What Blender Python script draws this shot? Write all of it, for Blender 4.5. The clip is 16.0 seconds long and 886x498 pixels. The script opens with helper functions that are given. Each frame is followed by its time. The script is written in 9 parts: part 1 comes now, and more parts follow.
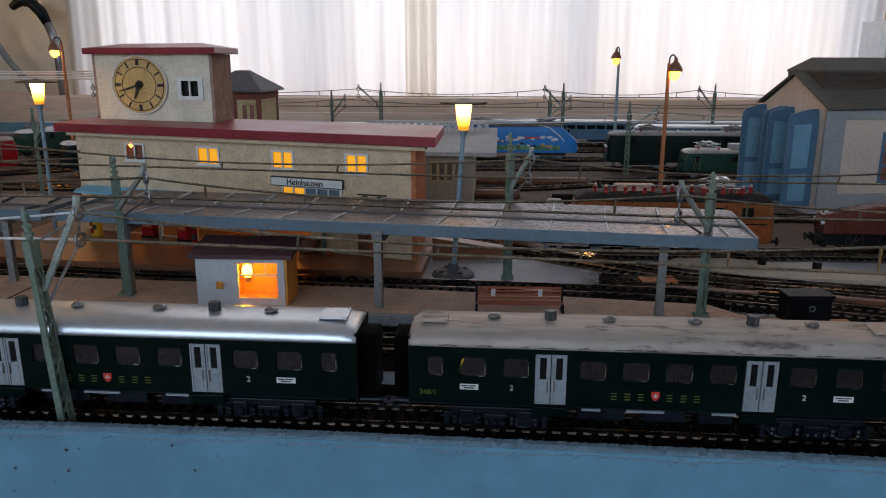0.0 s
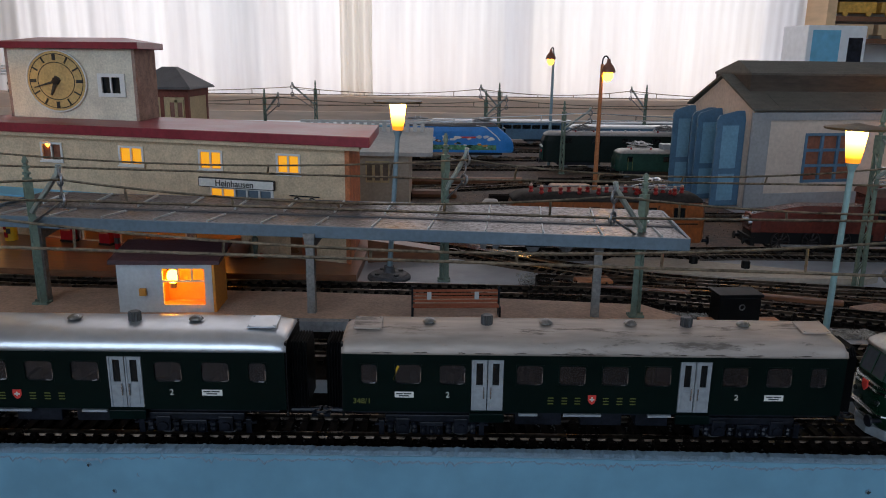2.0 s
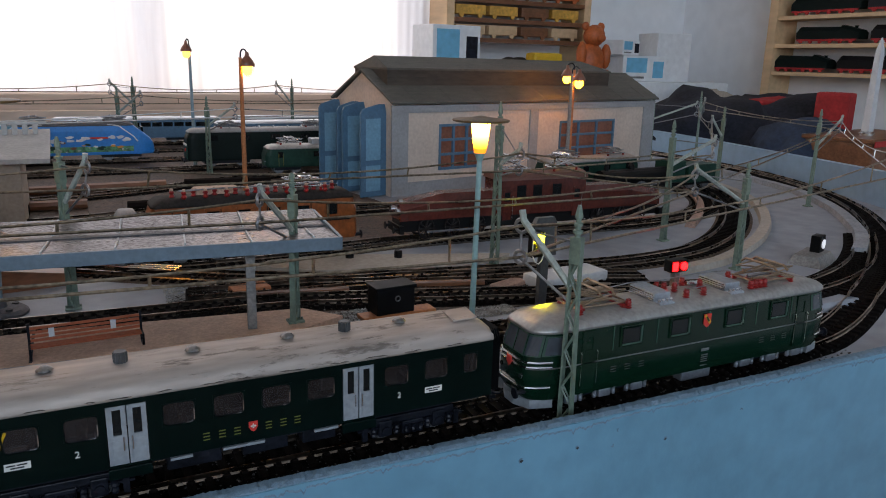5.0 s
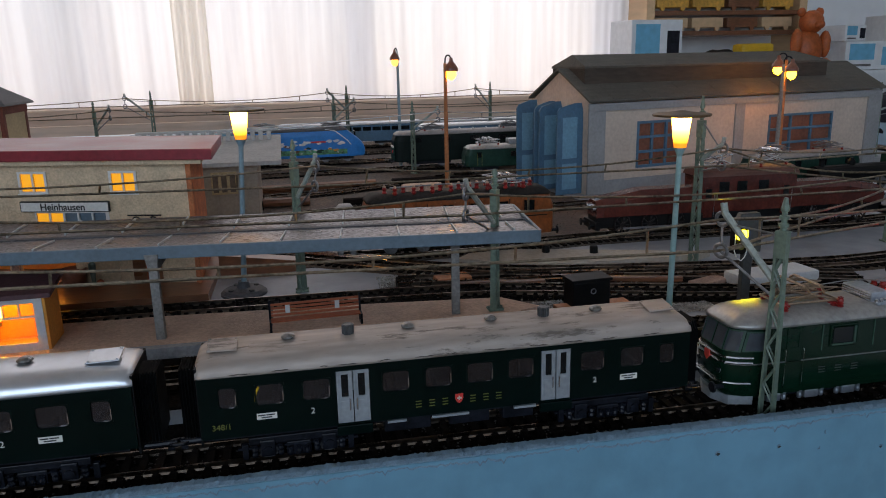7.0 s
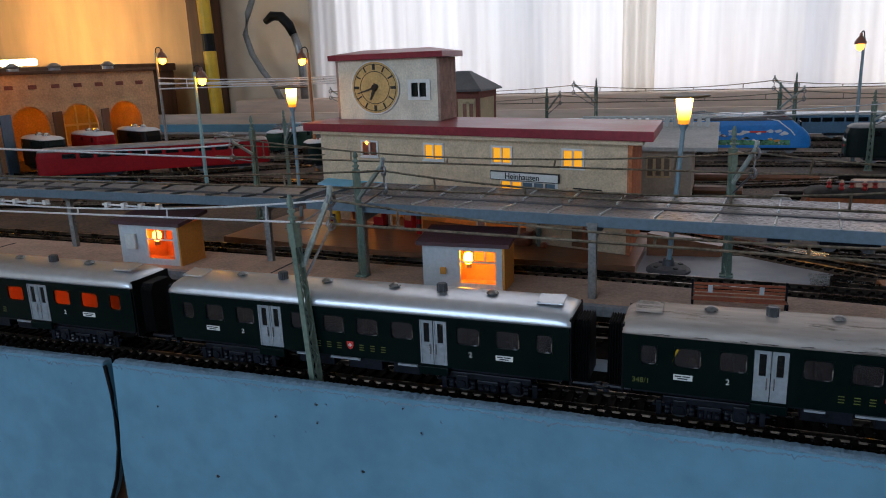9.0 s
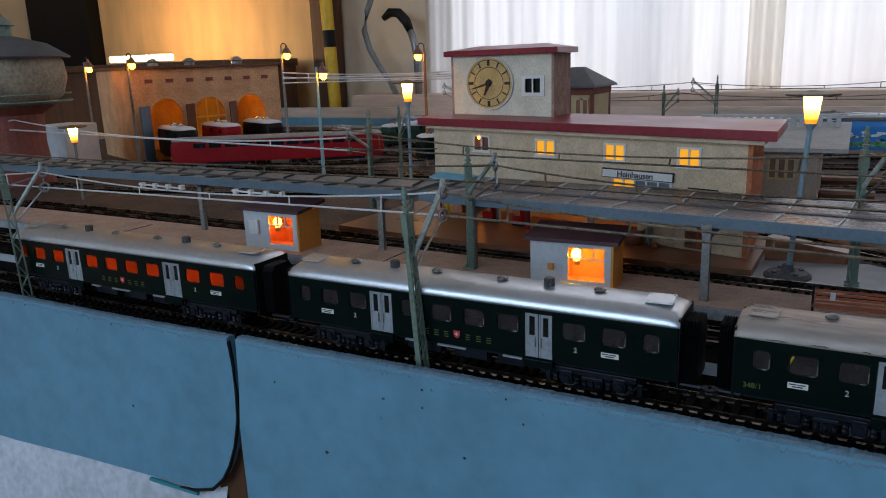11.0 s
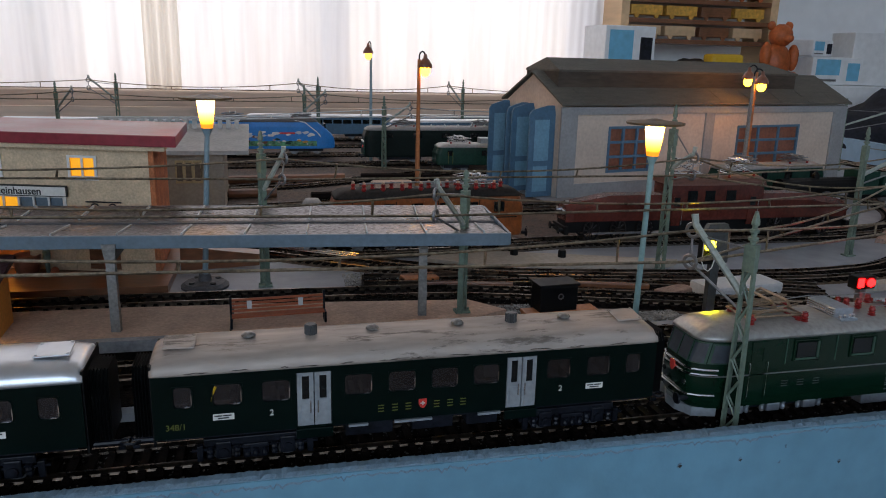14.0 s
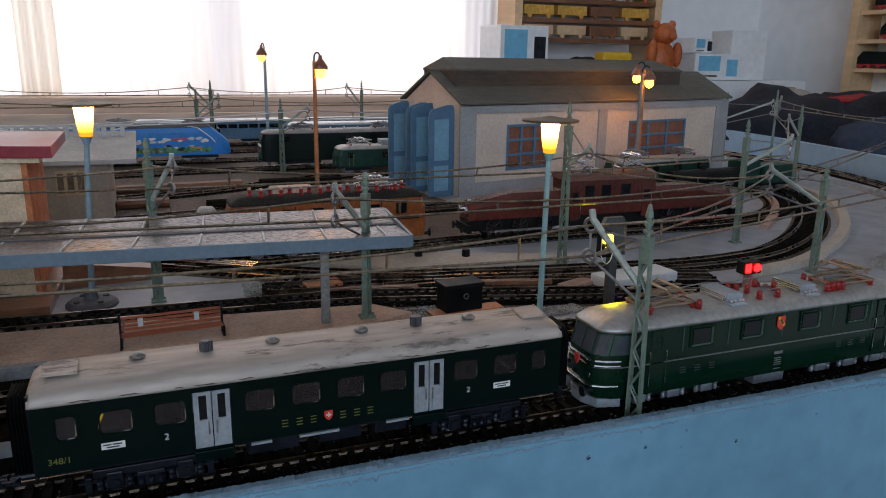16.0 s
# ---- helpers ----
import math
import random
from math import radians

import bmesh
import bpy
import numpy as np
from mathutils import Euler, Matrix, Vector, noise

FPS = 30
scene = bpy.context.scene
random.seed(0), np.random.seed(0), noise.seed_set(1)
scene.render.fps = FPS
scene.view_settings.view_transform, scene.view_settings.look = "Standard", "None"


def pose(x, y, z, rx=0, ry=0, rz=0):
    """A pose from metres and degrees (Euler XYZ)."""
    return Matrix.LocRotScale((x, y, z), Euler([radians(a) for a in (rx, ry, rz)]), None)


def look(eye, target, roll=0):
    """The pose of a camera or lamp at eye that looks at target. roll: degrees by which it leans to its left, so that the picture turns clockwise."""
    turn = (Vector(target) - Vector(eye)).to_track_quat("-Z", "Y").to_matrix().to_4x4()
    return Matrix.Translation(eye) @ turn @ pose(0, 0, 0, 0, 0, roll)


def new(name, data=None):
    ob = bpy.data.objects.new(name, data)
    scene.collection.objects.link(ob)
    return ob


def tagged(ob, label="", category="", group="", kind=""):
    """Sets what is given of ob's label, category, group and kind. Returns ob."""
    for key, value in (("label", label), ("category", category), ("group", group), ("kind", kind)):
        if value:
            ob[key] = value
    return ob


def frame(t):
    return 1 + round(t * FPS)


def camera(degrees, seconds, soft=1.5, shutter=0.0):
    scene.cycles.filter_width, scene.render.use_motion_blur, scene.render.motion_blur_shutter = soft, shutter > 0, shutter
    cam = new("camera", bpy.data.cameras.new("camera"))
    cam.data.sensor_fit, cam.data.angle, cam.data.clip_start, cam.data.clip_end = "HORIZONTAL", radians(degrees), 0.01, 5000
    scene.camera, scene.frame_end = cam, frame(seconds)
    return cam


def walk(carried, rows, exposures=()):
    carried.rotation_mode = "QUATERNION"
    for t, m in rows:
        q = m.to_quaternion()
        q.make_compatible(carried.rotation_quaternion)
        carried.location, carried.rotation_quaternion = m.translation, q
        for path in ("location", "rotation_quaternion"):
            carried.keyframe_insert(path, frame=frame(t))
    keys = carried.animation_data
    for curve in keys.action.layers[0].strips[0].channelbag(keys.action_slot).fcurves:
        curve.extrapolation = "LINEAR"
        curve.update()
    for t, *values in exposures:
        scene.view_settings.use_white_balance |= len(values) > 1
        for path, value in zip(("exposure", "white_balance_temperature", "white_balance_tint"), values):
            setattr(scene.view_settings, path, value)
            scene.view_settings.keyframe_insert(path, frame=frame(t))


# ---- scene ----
from mathutils import geometry
cam = camera(61.67, 16.0, soft=1.0)
PATH = [
    (0, (-0.0167, -0.2968, 0.1632), (-0.0928, 0.6698, -0.0818), 0.07),
    (0.5, (-0.0168, -0.2972, 0.1635), (-0.0969, 0.6689, -0.0818), 0.11),
    (1, (-0.0172, -0.2967, 0.1632), (-0.1010, 0.6691, -0.0820), 0.11),
    (1.5, (-0.0167, -0.2944, 0.1632), (-0.0999, 0.6715, -0.0819), -0.02),
    (2, (-0.0150, -0.2881, 0.1633), (-0.0087, 0.6812, -0.0826), 0.74),
    (2.5, (-0.0107, -0.2780, 0.1622), (0.1413, 0.6795, -0.0828), 0.92),
    (3, (-0.0073, -0.2719, 0.1629), (0.2623, 0.6591, -0.0833), 1.32),
    (3.5, (-0.0048, -0.2682, 0.1627), (0.3440, 0.6362, -0.0830), 1.52),
    (4, (-0.0026, -0.2643, 0.1627), (0.4089, 0.6135, -0.0825), 1.63),
    (4.2, (-0.0013, -0.2636, 0.1632), (0.4339, 0.6025, -0.0825), 1.58),
    (6.3, (-0.0067, -0.2717, 0.1636), (0.3988, 0.6092, -0.0802), -0.17),
    (6.5, (-0.0079, -0.2736, 0.1628), (0.3370, 0.6330, -0.0802), -0.70),
    (7, (-0.0119, -0.2824, 0.1634), (0.1795, 0.6681, -0.0812), -1.24),
    (7.5, (-0.0147, -0.2903, 0.1629), (0.0349, 0.6784, -0.0805), -1.67),
    (8, (-0.0173, -0.2996, 0.1627), (-0.1109, 0.6661, -0.0797), -1.86),
    (8.5, (-0.0175, -0.3091, 0.1636), (-0.2512, 0.6323, -0.0796), -2.04),
    (9, (-0.0175, -0.3166, 0.1641), (-0.3636, 0.5894, -0.0796), -2.17),
    (9.5, (-0.0160, -0.3231, 0.1645), (-0.4729, 0.5326, -0.0786), -2.69),
    (9.7, (-0.0155, -0.3246, 0.1646), (-0.5020, 0.5146, -0.0786), -2.75),
    (11.8, (-0.0180, -0.3193, 0.1640), (-0.4563, 0.5455, -0.0807), 0.35),
    (12, (-0.0192, -0.3145, 0.1643), (-0.3825, 0.5840, -0.0820), 0.48),
    (12.5, (-0.0195, -0.2996, 0.1634), (-0.1913, 0.6540, -0.0837), 0.94),
    (13, (-0.0157, -0.2868, 0.1641), (0.0113, 0.6810, -0.0861), 0.93),
    (13.5, (-0.0134, -0.2805, 0.1642), (0.1308, 0.6768, -0.0864), 1.28),
    (14, (-0.0114, -0.2754, 0.1642), (0.2237, 0.6640, -0.0853), 1.50),
    (14.5, (-0.0098, -0.2732, 0.1638), (0.2774, 0.6521, -0.0838), 1.36),
    (15, (-0.0082, -0.2703, 0.1638), (0.3243, 0.6399, -0.0831), 1.23),
    (15.5, (-0.0074, -0.2702, 0.1639), (0.3424, 0.6338, -0.0822), 0.86),
    (16, (-0.0071, -0.2701, 0.1639), (0.3471, 0.6321, -0.0823), 0.79),
]
walk(cam, [(t, look(e, g, r)) for t, e, g, r in PATH], exposures=[(0, -0.10, 6300, 13), (1.5, -0.14, 6300, 13), (2.6, -0.12, 6400, 13), (3.4, 0.12, 6450, 13), (4.2, 0.26, 6500, 14), (6.3, 0.08, 6500, 14), (7.2, -0.12, 6400, 13), (8.5, -0.10, 6150, 12), (9.7, -0.12, 5950, 10), (11.8, -0.10, 5950, 10), (13.5, -0.06, 6350, 13), (14.5, 0.05, 6450, 13), (16, 0.22, 6500, 14)])

# world, window light and exposure
world = bpy.data.worlds.new("world")
scene.world = world
world.use_nodes = True
wn = world.node_tree.nodes
sky = wn.new("ShaderNodeTexSky")
sky.sky_type = 'NISHITA'
sky.sun_disc = False
sky.sun_elevation = radians(28)
sky.sun_rotation = radians(20)
wn["Background"].inputs[1].default_value = 0.1
world.node_tree.links.new(sky.outputs[0], wn["Background"].inputs[0])
scene.view_settings.exposure = 0.0


def area_lamp(name, m, sx, sy, watts, colour):
    d = bpy.data.lights.new(name, 'AREA')
    d.shape = 'RECTANGLE'
    d.size, d.size_y, d.energy, d.color = sx, sy, watts, colour
    ob = new(name, d)
    ob.matrix_world = m
    return ob


# daylight in the window's opening behind the curtain, and in the window behind the viewer
area_lamp("window_daylight", look((-0.11, 1.60, 0.80), (-0.11, 0.0, 0.45)), 1.94, 1.5, 10.6, (0.985, 0.965, 1.0))
area_lamp("rear_window_daylight", look((-1.15, -3.12, 0.95), (-0.90, 0.0, 0.1)), 2.6, 1.35, 45, (0.67, 0.83, 1.0))


# ---- materials ----
def material(name, col, rough=0.6, metal=0.0, var=0.12, scale=60.0, bump=0.0, bscale=None, spec=0.5, spots=None, coat=0.0, stretch=(1, 1, 1), random_obj=0.0, depth=0.0008):
    """Painted or natural surface: base colour broken up at two scales, roughness variation, relief, optional dark spots."""
    m = bpy.data.materials.new(name)
    m.use_nodes = True
    nt = m.node_tree
    n, l = nt.nodes, nt.links
    b = n["Principled BSDF"]
    b.inputs["Metallic"].default_value = metal
    b.inputs["Specular IOR Level"].default_value = spec
    b.inputs["Coat Weight"].default_value = coat
    co = n.new("ShaderNodeTexCoord")
    mp = n.new("ShaderNodeMapping")
    mp.inputs["Scale"].default_value = stretch
    l.new(co.outputs["Object"], mp.inputs[0])
    fine = n.new("ShaderNodeTexNoise")
    fine.inputs["Scale"].default_value = scale * 8
    fine.inputs["Detail"].default_value = 6
    big = n.new("ShaderNodeTexNoise")
    big.inputs["Scale"].default_value = scale
    big.inputs["Detail"].default_value = 4
    l.new(mp.outputs[0], fine.inputs[0])
    l.new(mp.outputs[0], big.inputs[0])
    add = n.new("ShaderNodeMath")
    add.operation = 'ADD'
    l.new(fine.outputs["Fac"], add.inputs[0])
    l.new(big.outputs["Fac"], add.inputs[1])
    src = add.outputs[0]
    if random_obj:
        info = n.new("ShaderNodeObjectInfo")
        mad = n.new("ShaderNodeMath")
        mad.operation = 'MULTIPLY_ADD'
        l.new(info.outputs["Random"], mad.inputs[0])
        mad.inputs[1].default_value = random_obj
        l.new(src, mad.inputs[2])
        src = mad.outputs[0]
    ramp = n.new("ShaderNodeMapRange")
    ramp.inputs["From Min"].default_value = 0.7
    ramp.inputs["From Max"].default_value = 1.3
    l.new(src, ramp.inputs["Value"])
    mix = n.new("ShaderNodeMix")
    mix.data_type = 'RGBA'
    lo = tuple(max(0.0, c * (1 - 1.6 * var)) for c in col)
    hi = tuple(min(1.0, c * (1 + var)) for c in col)
    mix.inputs[6].default_value = (*lo, 1)
    mix.inputs[7].default_value = (*hi, 1)
    l.new(ramp.outputs[0], mix.inputs[0])
    colour = mix.outputs[2]
    if spots:
        sp = n.new("ShaderNodeTexNoise")
        sp.inputs["Scale"].default_value = spots[1]
        sp.inputs["Detail"].default_value = 8
        sp.inputs["Roughness"].default_value = 0.75
        l.new(mp.outputs[0], sp.inputs[0])
        r2 = n.new("ShaderNodeMapRange")
        r2.inputs["From Min"].default_value = spots[2]
        r2.inputs["From Max"].default_value = spots[2] + 0.07
        l.new(sp.outputs["Fac"], r2.inputs["Value"])
        mix2 = n.new("ShaderNodeMix")
        mix2.data_type = 'RGBA'
        mix2.inputs[7].default_value = (*spots[0], 1)
        l.new(colour, mix2.inputs[6])
        l.new(r2.outputs[0], mix2.inputs[0])
        colour = mix2.outputs[2]
    l.new(colour, b.inputs["Base Color"])
    rr = n.new("ShaderNodeMapRange")
    rr.inputs["To Min"].default_value = max(0.03, rough - 0.12)
    rr.inputs["To Max"].default_value = min(1.0, rough + 0.12)
    l.new(big.outputs["Fac"], rr.inputs["Value"])
    l.new(rr.outputs[0], b.inputs["Roughness"])
    if bump:
        bt = n.new("ShaderNodeTexNoise")
        bt.inputs["Scale"].default_value = bscale or scale * 10
        bt.inputs["Detail"].default_value = 5
        l.new(mp.outputs[0], bt.inputs[0])
        bn = n.new("ShaderNodeBump")
        bn.inputs["Strength"].default_value = bump
        bn.inputs["Distance"].default_value = depth
        l.new(bt.outputs["Fac"], bn.inputs["Height"])
        l.new(bn.outputs[0], b.inputs["Normal"])
    return m


def glowing(name, col, strength, base=None):
    m = bpy.data.materials.new(name)
    m.use_nodes = True
    b = m.node_tree.nodes["Principled BSDF"]
    b.inputs["Base Color"].default_value = (*(base or col), 1)
    b.inputs["Emission Color"].default_value = (*col, 1)
    b.inputs["Emission Strength"].default_value = strength
    b.inputs["Roughness"].default_value = 0.5
    return m


def mixed(name, first, second, fac):
    """Two simple shaders in a fixed mix: each is (node type, colour, roughness)."""
    m = bpy.data.materials.new(name)
    m.use_nodes = True
    n, l = m.node_tree.nodes, m.node_tree.links
    out = n["Material Output"]
    n.remove(n["Principled BSDF"])
    mix = n.new("ShaderNodeMixShader")
    mix.inputs[0].default_value = fac
    for i, (kind, col, rough) in enumerate((first, second)):
        s = n.new(kind)
        s.inputs["Color"].default_value = (*col, 1)
        if "Roughness" in s.inputs:
            s.inputs["Roughness"].default_value = rough
        l.new(s.outputs[0], mix.inputs[i + 1])
    l.new(mix.outputs[0], out.inputs[0])
    return m


GLASS = mixed("window_glass", ("ShaderNodeBsdfTransparent", (0.42, 0.43, 0.45), 0), ("ShaderNodeBsdfGlossy", (0.50, 0.49, 0.54), 0.30), 0.15)
# panes coloured orange to carry the warm glow of the lit coach
LIT_GLASS = mixed("orange_glow_glass", ("ShaderNodeBsdfTransparent", (0.95, 0.62, 0.45), 0), ("ShaderNodeBsdfTranslucent", (0.95, 0.55, 0.35), 0), 0.45)
DARK_GLASS = material("dark_glass", (0.008, 0.010, 0.011), 0.12, spec=0.35, var=0.1, scale=40)
CURTAIN = mixed("sheer_curtain", ("ShaderNodeBsdfTranslucent", (0.90, 0.895, 0.89), 0), ("ShaderNodeBsdfTransparent", (1, 1, 1), 0), 0.05)


def woven(m, lo, hi, scale):
    """Cloth that lies thicker in some vertical folds than in others."""
    n, l = m.node_tree.nodes, m.node_tree.links
    tr = next(q for q in n if q.bl_idname == "ShaderNodeBsdfTranslucent")
    co = n.new("ShaderNodeTexCoord")
    mp = n.new("ShaderNodeMapping")
    mp.inputs["Scale"].default_value = (1, 0, 0.05)
    l.new(co.outputs["Object"], mp.inputs[0])
    a, b = n.new("ShaderNodeTexNoise"), n.new("ShaderNodeTexNoise")
    a.inputs["Scale"].default_value, b.inputs["Scale"].default_value = scale, scale * 6
    for q in (a, b):
        q.inputs["Detail"].default_value = 4
        l.new(mp.outputs[0], q.inputs[0])
    add = n.new("ShaderNodeMath")
    add.operation = 'ADD'
    l.new(a.outputs["Fac"], add.inputs[0])
    l.new(b.outputs["Fac"], add.inputs[1])
    rg = n.new("ShaderNodeMapRange")
    rg.inputs["From Min"].default_value, rg.inputs["From Max"].default_value = 0.75, 1.2
    l.new(add.outputs[0], rg.inputs["Value"])
    mx = n.new("ShaderNodeMix")
    mx.data_type = 'RGBA'
    mx.inputs[6].default_value, mx.inputs[7].default_value = (*lo, 1), (*hi, 1)
    l.new(rg.outputs[0], mx.inputs[0])
    l.new(mx.outputs[2], tr.inputs["Color"])


woven(CURTAIN, (0.76, 0.74, 0.74), (0.91, 0.90, 0.89), 7.0)
BLUE_BOARD = material("blue_grey_board_paint", (0.140, 0.312, 0.430), 0.42, var=0.09, scale=9, bump=0.3, bscale=170, spots=((0.27, 0.38, 0.48), 26, 0.70))
BOARD_EDGE = material("rough_board_edge", (0.155, 0.24, 0.315), 0.65, var=0.16, scale=240, bump=0.45, bscale=600)
GROUND = material("grey_layout_board", (0.29, 0.31, 0.345), 0.62, var=0.14, scale=7, bump=0.3, bscale=300, spots=((0.17, 0.13, 0.10), 9, 0.63))
SIDE_BLUE = material("pale_blue_board_paint", (0.30, 0.44, 0.58), 0.5, var=0.08, scale=9, bump=0.2, bscale=170)
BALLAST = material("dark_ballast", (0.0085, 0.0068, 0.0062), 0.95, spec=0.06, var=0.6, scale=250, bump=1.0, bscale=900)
SIGNALGREY = material("dark_grey_signal_paint", (0.07, 0.075, 0.075), 0.5, var=0.2, scale=60)
SEATBROWN = material("dark_brown_seat", (0.05, 0.022, 0.016), 0.5, var=0.2)
BOARDROOF = material("grey_roof_board", (0.20, 0.19, 0.185), 0.6, var=0.22, scale=30, bump=0.4, bscale=400)
SOIL = material("dark_brown_yard_soil", (0.074, 0.046, 0.031), 0.8, var=0.55, scale=30, bump=0.9, bscale=500, spots=((0.17, 0.125, 0.095), 12, 0.60))
DARKROOF = material("dark_engine_roof", (0.028, 0.024, 0.022), 0.7, spec=0.15, var=0.3, scale=60)
STONE = material("mixed_gravel_stone", (0.15, 0.125, 0.105), 0.9, var=0.6, scale=120)
DARKSTONE = material("dark_gravel_stone", (0.075, 0.07, 0.065), 0.8, var=0.6, scale=200)
BROWNEDGE = material("sandy_brown_ballast", (0.10, 0.07, 0.048), 0.95, var=0.5, scale=260, bump=1.0, bscale=800)
PALESTONE = material("pale_gravel_stone", (0.34, 0.33, 0.31), 0.9, var=0.5, scale=120)
GREYBALLAST = material("grey_stone_ballast", (0.075, 0.065, 0.058), 0.95, var=0.6, scale=300, bump=1.0, bscale=700, spots=((0.045, 0.03, 0.02), 22, 0.50))
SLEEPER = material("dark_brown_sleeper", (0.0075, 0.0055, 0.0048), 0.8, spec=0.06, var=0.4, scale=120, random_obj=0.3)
RAIL = material("worn_steel_rail", (0.27, 0.215, 0.17), 0.28, metal=1.0, var=0.3, scale=50, spots=((0.16, 0.11, 0.08), 60, 0.55))
PLATFORM = material("brown_platform_paving", (0.57, 0.385, 0.285), 0.75, var=0.16, scale=60, bump=1.0, bscale=600, spots=((0.34, 0.235, 0.18), 30, 0.64))
PLATEDGE = material("pale_platform_edge", (0.30, 0.31, 0.33), 0.8, var=0.2, scale=60)
COACH_GREEN = material("dark_green_coach_enamel", (0.0011, 0.0064, 0.0054), 0.34, spec=0.11, var=0.12, scale=40, spots=((0.006, 0.009, 0.008), 130, 0.72), coat=0.03)
COACH_ROOF = material("silver_roof_paint", (0.57, 0.59, 0.62), 0.33, metal=0.75, var=0.06, scale=30, bump=0.05, bscale=300, spots=((0.16, 0.15, 0.145), 220, 0.71))
COACH_ROOF_OLD = material("worn_roof_paint", (0.46, 0.395, 0.35), 0.60, metal=0.30, var=0.20, scale=24, bump=0.25, bscale=300, spots=((0.17, 0.14, 0.12), 110, 0.545), stretch=(0.22, 1, 1))
DOOR_GREY = material("grey_door_paint", (0.36, 0.395, 0.425), 0.4, metal=0.35, var=0.12, scale=60, spots=((0.11, 0.11, 0.11), 160, 0.68))
BLACK = material("black_plastic", (0.0035, 0.0035, 0.004), 0.5, spec=0.22, var=0.3, scale=90)
BOGIE = material("dusty_black_metal", (0.007, 0.0085, 0.014), 0.42, spec=0.28, var=0.5, scale=90, spots=((0.035, 0.033, 0.031), 150, 0.68))
CHROME = material("bright_metal", (0.72, 0.72, 0.73), 0.22, metal=1.0, var=0.1, scale=80)
# pale half-metal base stands in for the window's glint on the wires
GLINTWIRE = material("glint_pale_wire", (0.86, 0.87, 0.88), 0.34, metal=0.55, var=0.12, scale=80)
STEEL = material("dull_steel", (0.28, 0.28, 0.29), 0.4, metal=0.8, var=0.2, scale=80)
YELLOW = material("yellow_marking", (0.13, 0.14, 0.022), 0.5, var=0.1)
RED = material("red_marking", (0.65, 0.04, 0.03), 0.45, var=0.1)
WHITE = material("white_marking", (0.75, 0.74, 0.70), 0.55, var=0.08)
INK = material("dark_ink", (0.02, 0.02, 0.02), 0.6, var=0.1)
CAB_GLASS = material("cab_glass", (0.055, 0.066, 0.080), 0.10, spec=0.6, var=0.1, scale=40)
LOCO_RIM = material("pale_green_window_rim", (0.035, 0.075, 0.055), 0.25, var=0.1, scale=30)
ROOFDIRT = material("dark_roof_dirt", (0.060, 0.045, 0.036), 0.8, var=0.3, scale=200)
LOCO_GREEN = material("deep_green_engine_enamel", (0.0032, 0.0190, 0.0098), 0.22, var=0.1, scale=30, coat=0.10, spec=0.28)
LOCO_ROOF = material("grey_engine_roof", (0.36, 0.355, 0.34), 0.38, metal=0.55, var=0.16, scale=50)
INSULATOR = material("red_brown_insulator", (0.27, 0.018, 0.016), 0.3, var=0.15, scale=80)
BRASS = material("bronze_pantograph_wire", (0.36, 0.27, 0.19), 0.35, metal=0.8, var=0.2, scale=80)
MAST = material("grey_green_mast_paint", (0.155, 0.21, 0.165), 0.5, var=0.2, scale=60, spots=((0.31, 0.33, 0.29), 120, 0.67))
PALEMAST = material("pale_grey_bracket_paint", (0.36, 0.40, 0.36), 0.45, var=0.2, scale=70)
WIRE = material("tarnished_wire", (0.30, 0.25, 0.185), 0.32, metal=0.85, var=0.35, scale=60)
CANOPY = material("grey_embossed_roofing", (0.135, 0.122, 0.125), 0.32, metal=0.7, var=0.25, scale=80, spots=((0.10, 0.09, 0.085), 14, 0.62), stretch=(0.5, 1.3, 1))
CANOPY_EDGE = material("blue_grey_canopy_edge", (0.125, 0.175, 0.22), 0.5, var=0.12, scale=50)
POST = material("grey_concrete_post", (0.235, 0.222, 0.208), 0.7, var=0.25, scale=70, bump=0.4)
STUCCO = material("cream_pebble_stucco", (0.655, 0.50, 0.335), 0.9, var=0.15, scale=90, bump=0.8, bscale=420)
TOWERWALL = material("pale_tower_plaster", (0.71, 0.645, 0.52), 0.9, var=0.14, scale=70, bump=0.6, bscale=500)
BRICK = material("orange_brick_wall", (0.50, 0.165, 0.065), 0.85, var=0.25, scale=90, bump=0.7, bscale=600)
PINKSTONE = material("pink_stone_side", (0.36, 0.235, 0.185), 0.9, var=0.3, scale=120, bump=1.0, bscale=420)
REDROOF = material("dark_red_roof_paint", (0.25, 0.022, 0.036), 0.36, var=0.16, scale=30, bump=0.2, bscale=300, spots=((0.33, 0.10, 0.10), 70, 0.69))
CLOCKFACE = material("aged_gold_clock_face", (0.55, 0.365, 0.14), 0.5, var=0.18, scale=60)
WHITEFRAME = material("white_plastic_frame", (0.72, 0.71, 0.68), 0.5, var=0.06)
PLINTH = material("brown_wooden_plinth", (0.21, 0.088, 0.042), 0.32, var=0.25, scale=40, stretch=(0.3, 1, 1))
KIOSKWALL = material("pale_kiosk_wall", (0.60, 0.62, 0.635), 0.75, var=0.08, scale=60)
KIOSKROOF = material("maroon_kiosk_roof", (0.085, 0.035, 0.040), 0.6, var=0.2, scale=50, bump=0.5)
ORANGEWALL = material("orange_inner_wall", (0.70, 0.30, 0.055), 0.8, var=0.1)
BENCHWOOD = material("red_brown_bench_slats", (0.36, 0.09, 0.035), 0.5, var=0.15)
LAMPPOST = material("blue_grey_lamp_post", (0.22, 0.31, 0.36), 0.45, var=0.12, scale=50)
LAMPPOST_PALE = material("pale_green_lamp_post", (0.27, 0.42, 0.42), 0.5, var=0.1, scale=50)
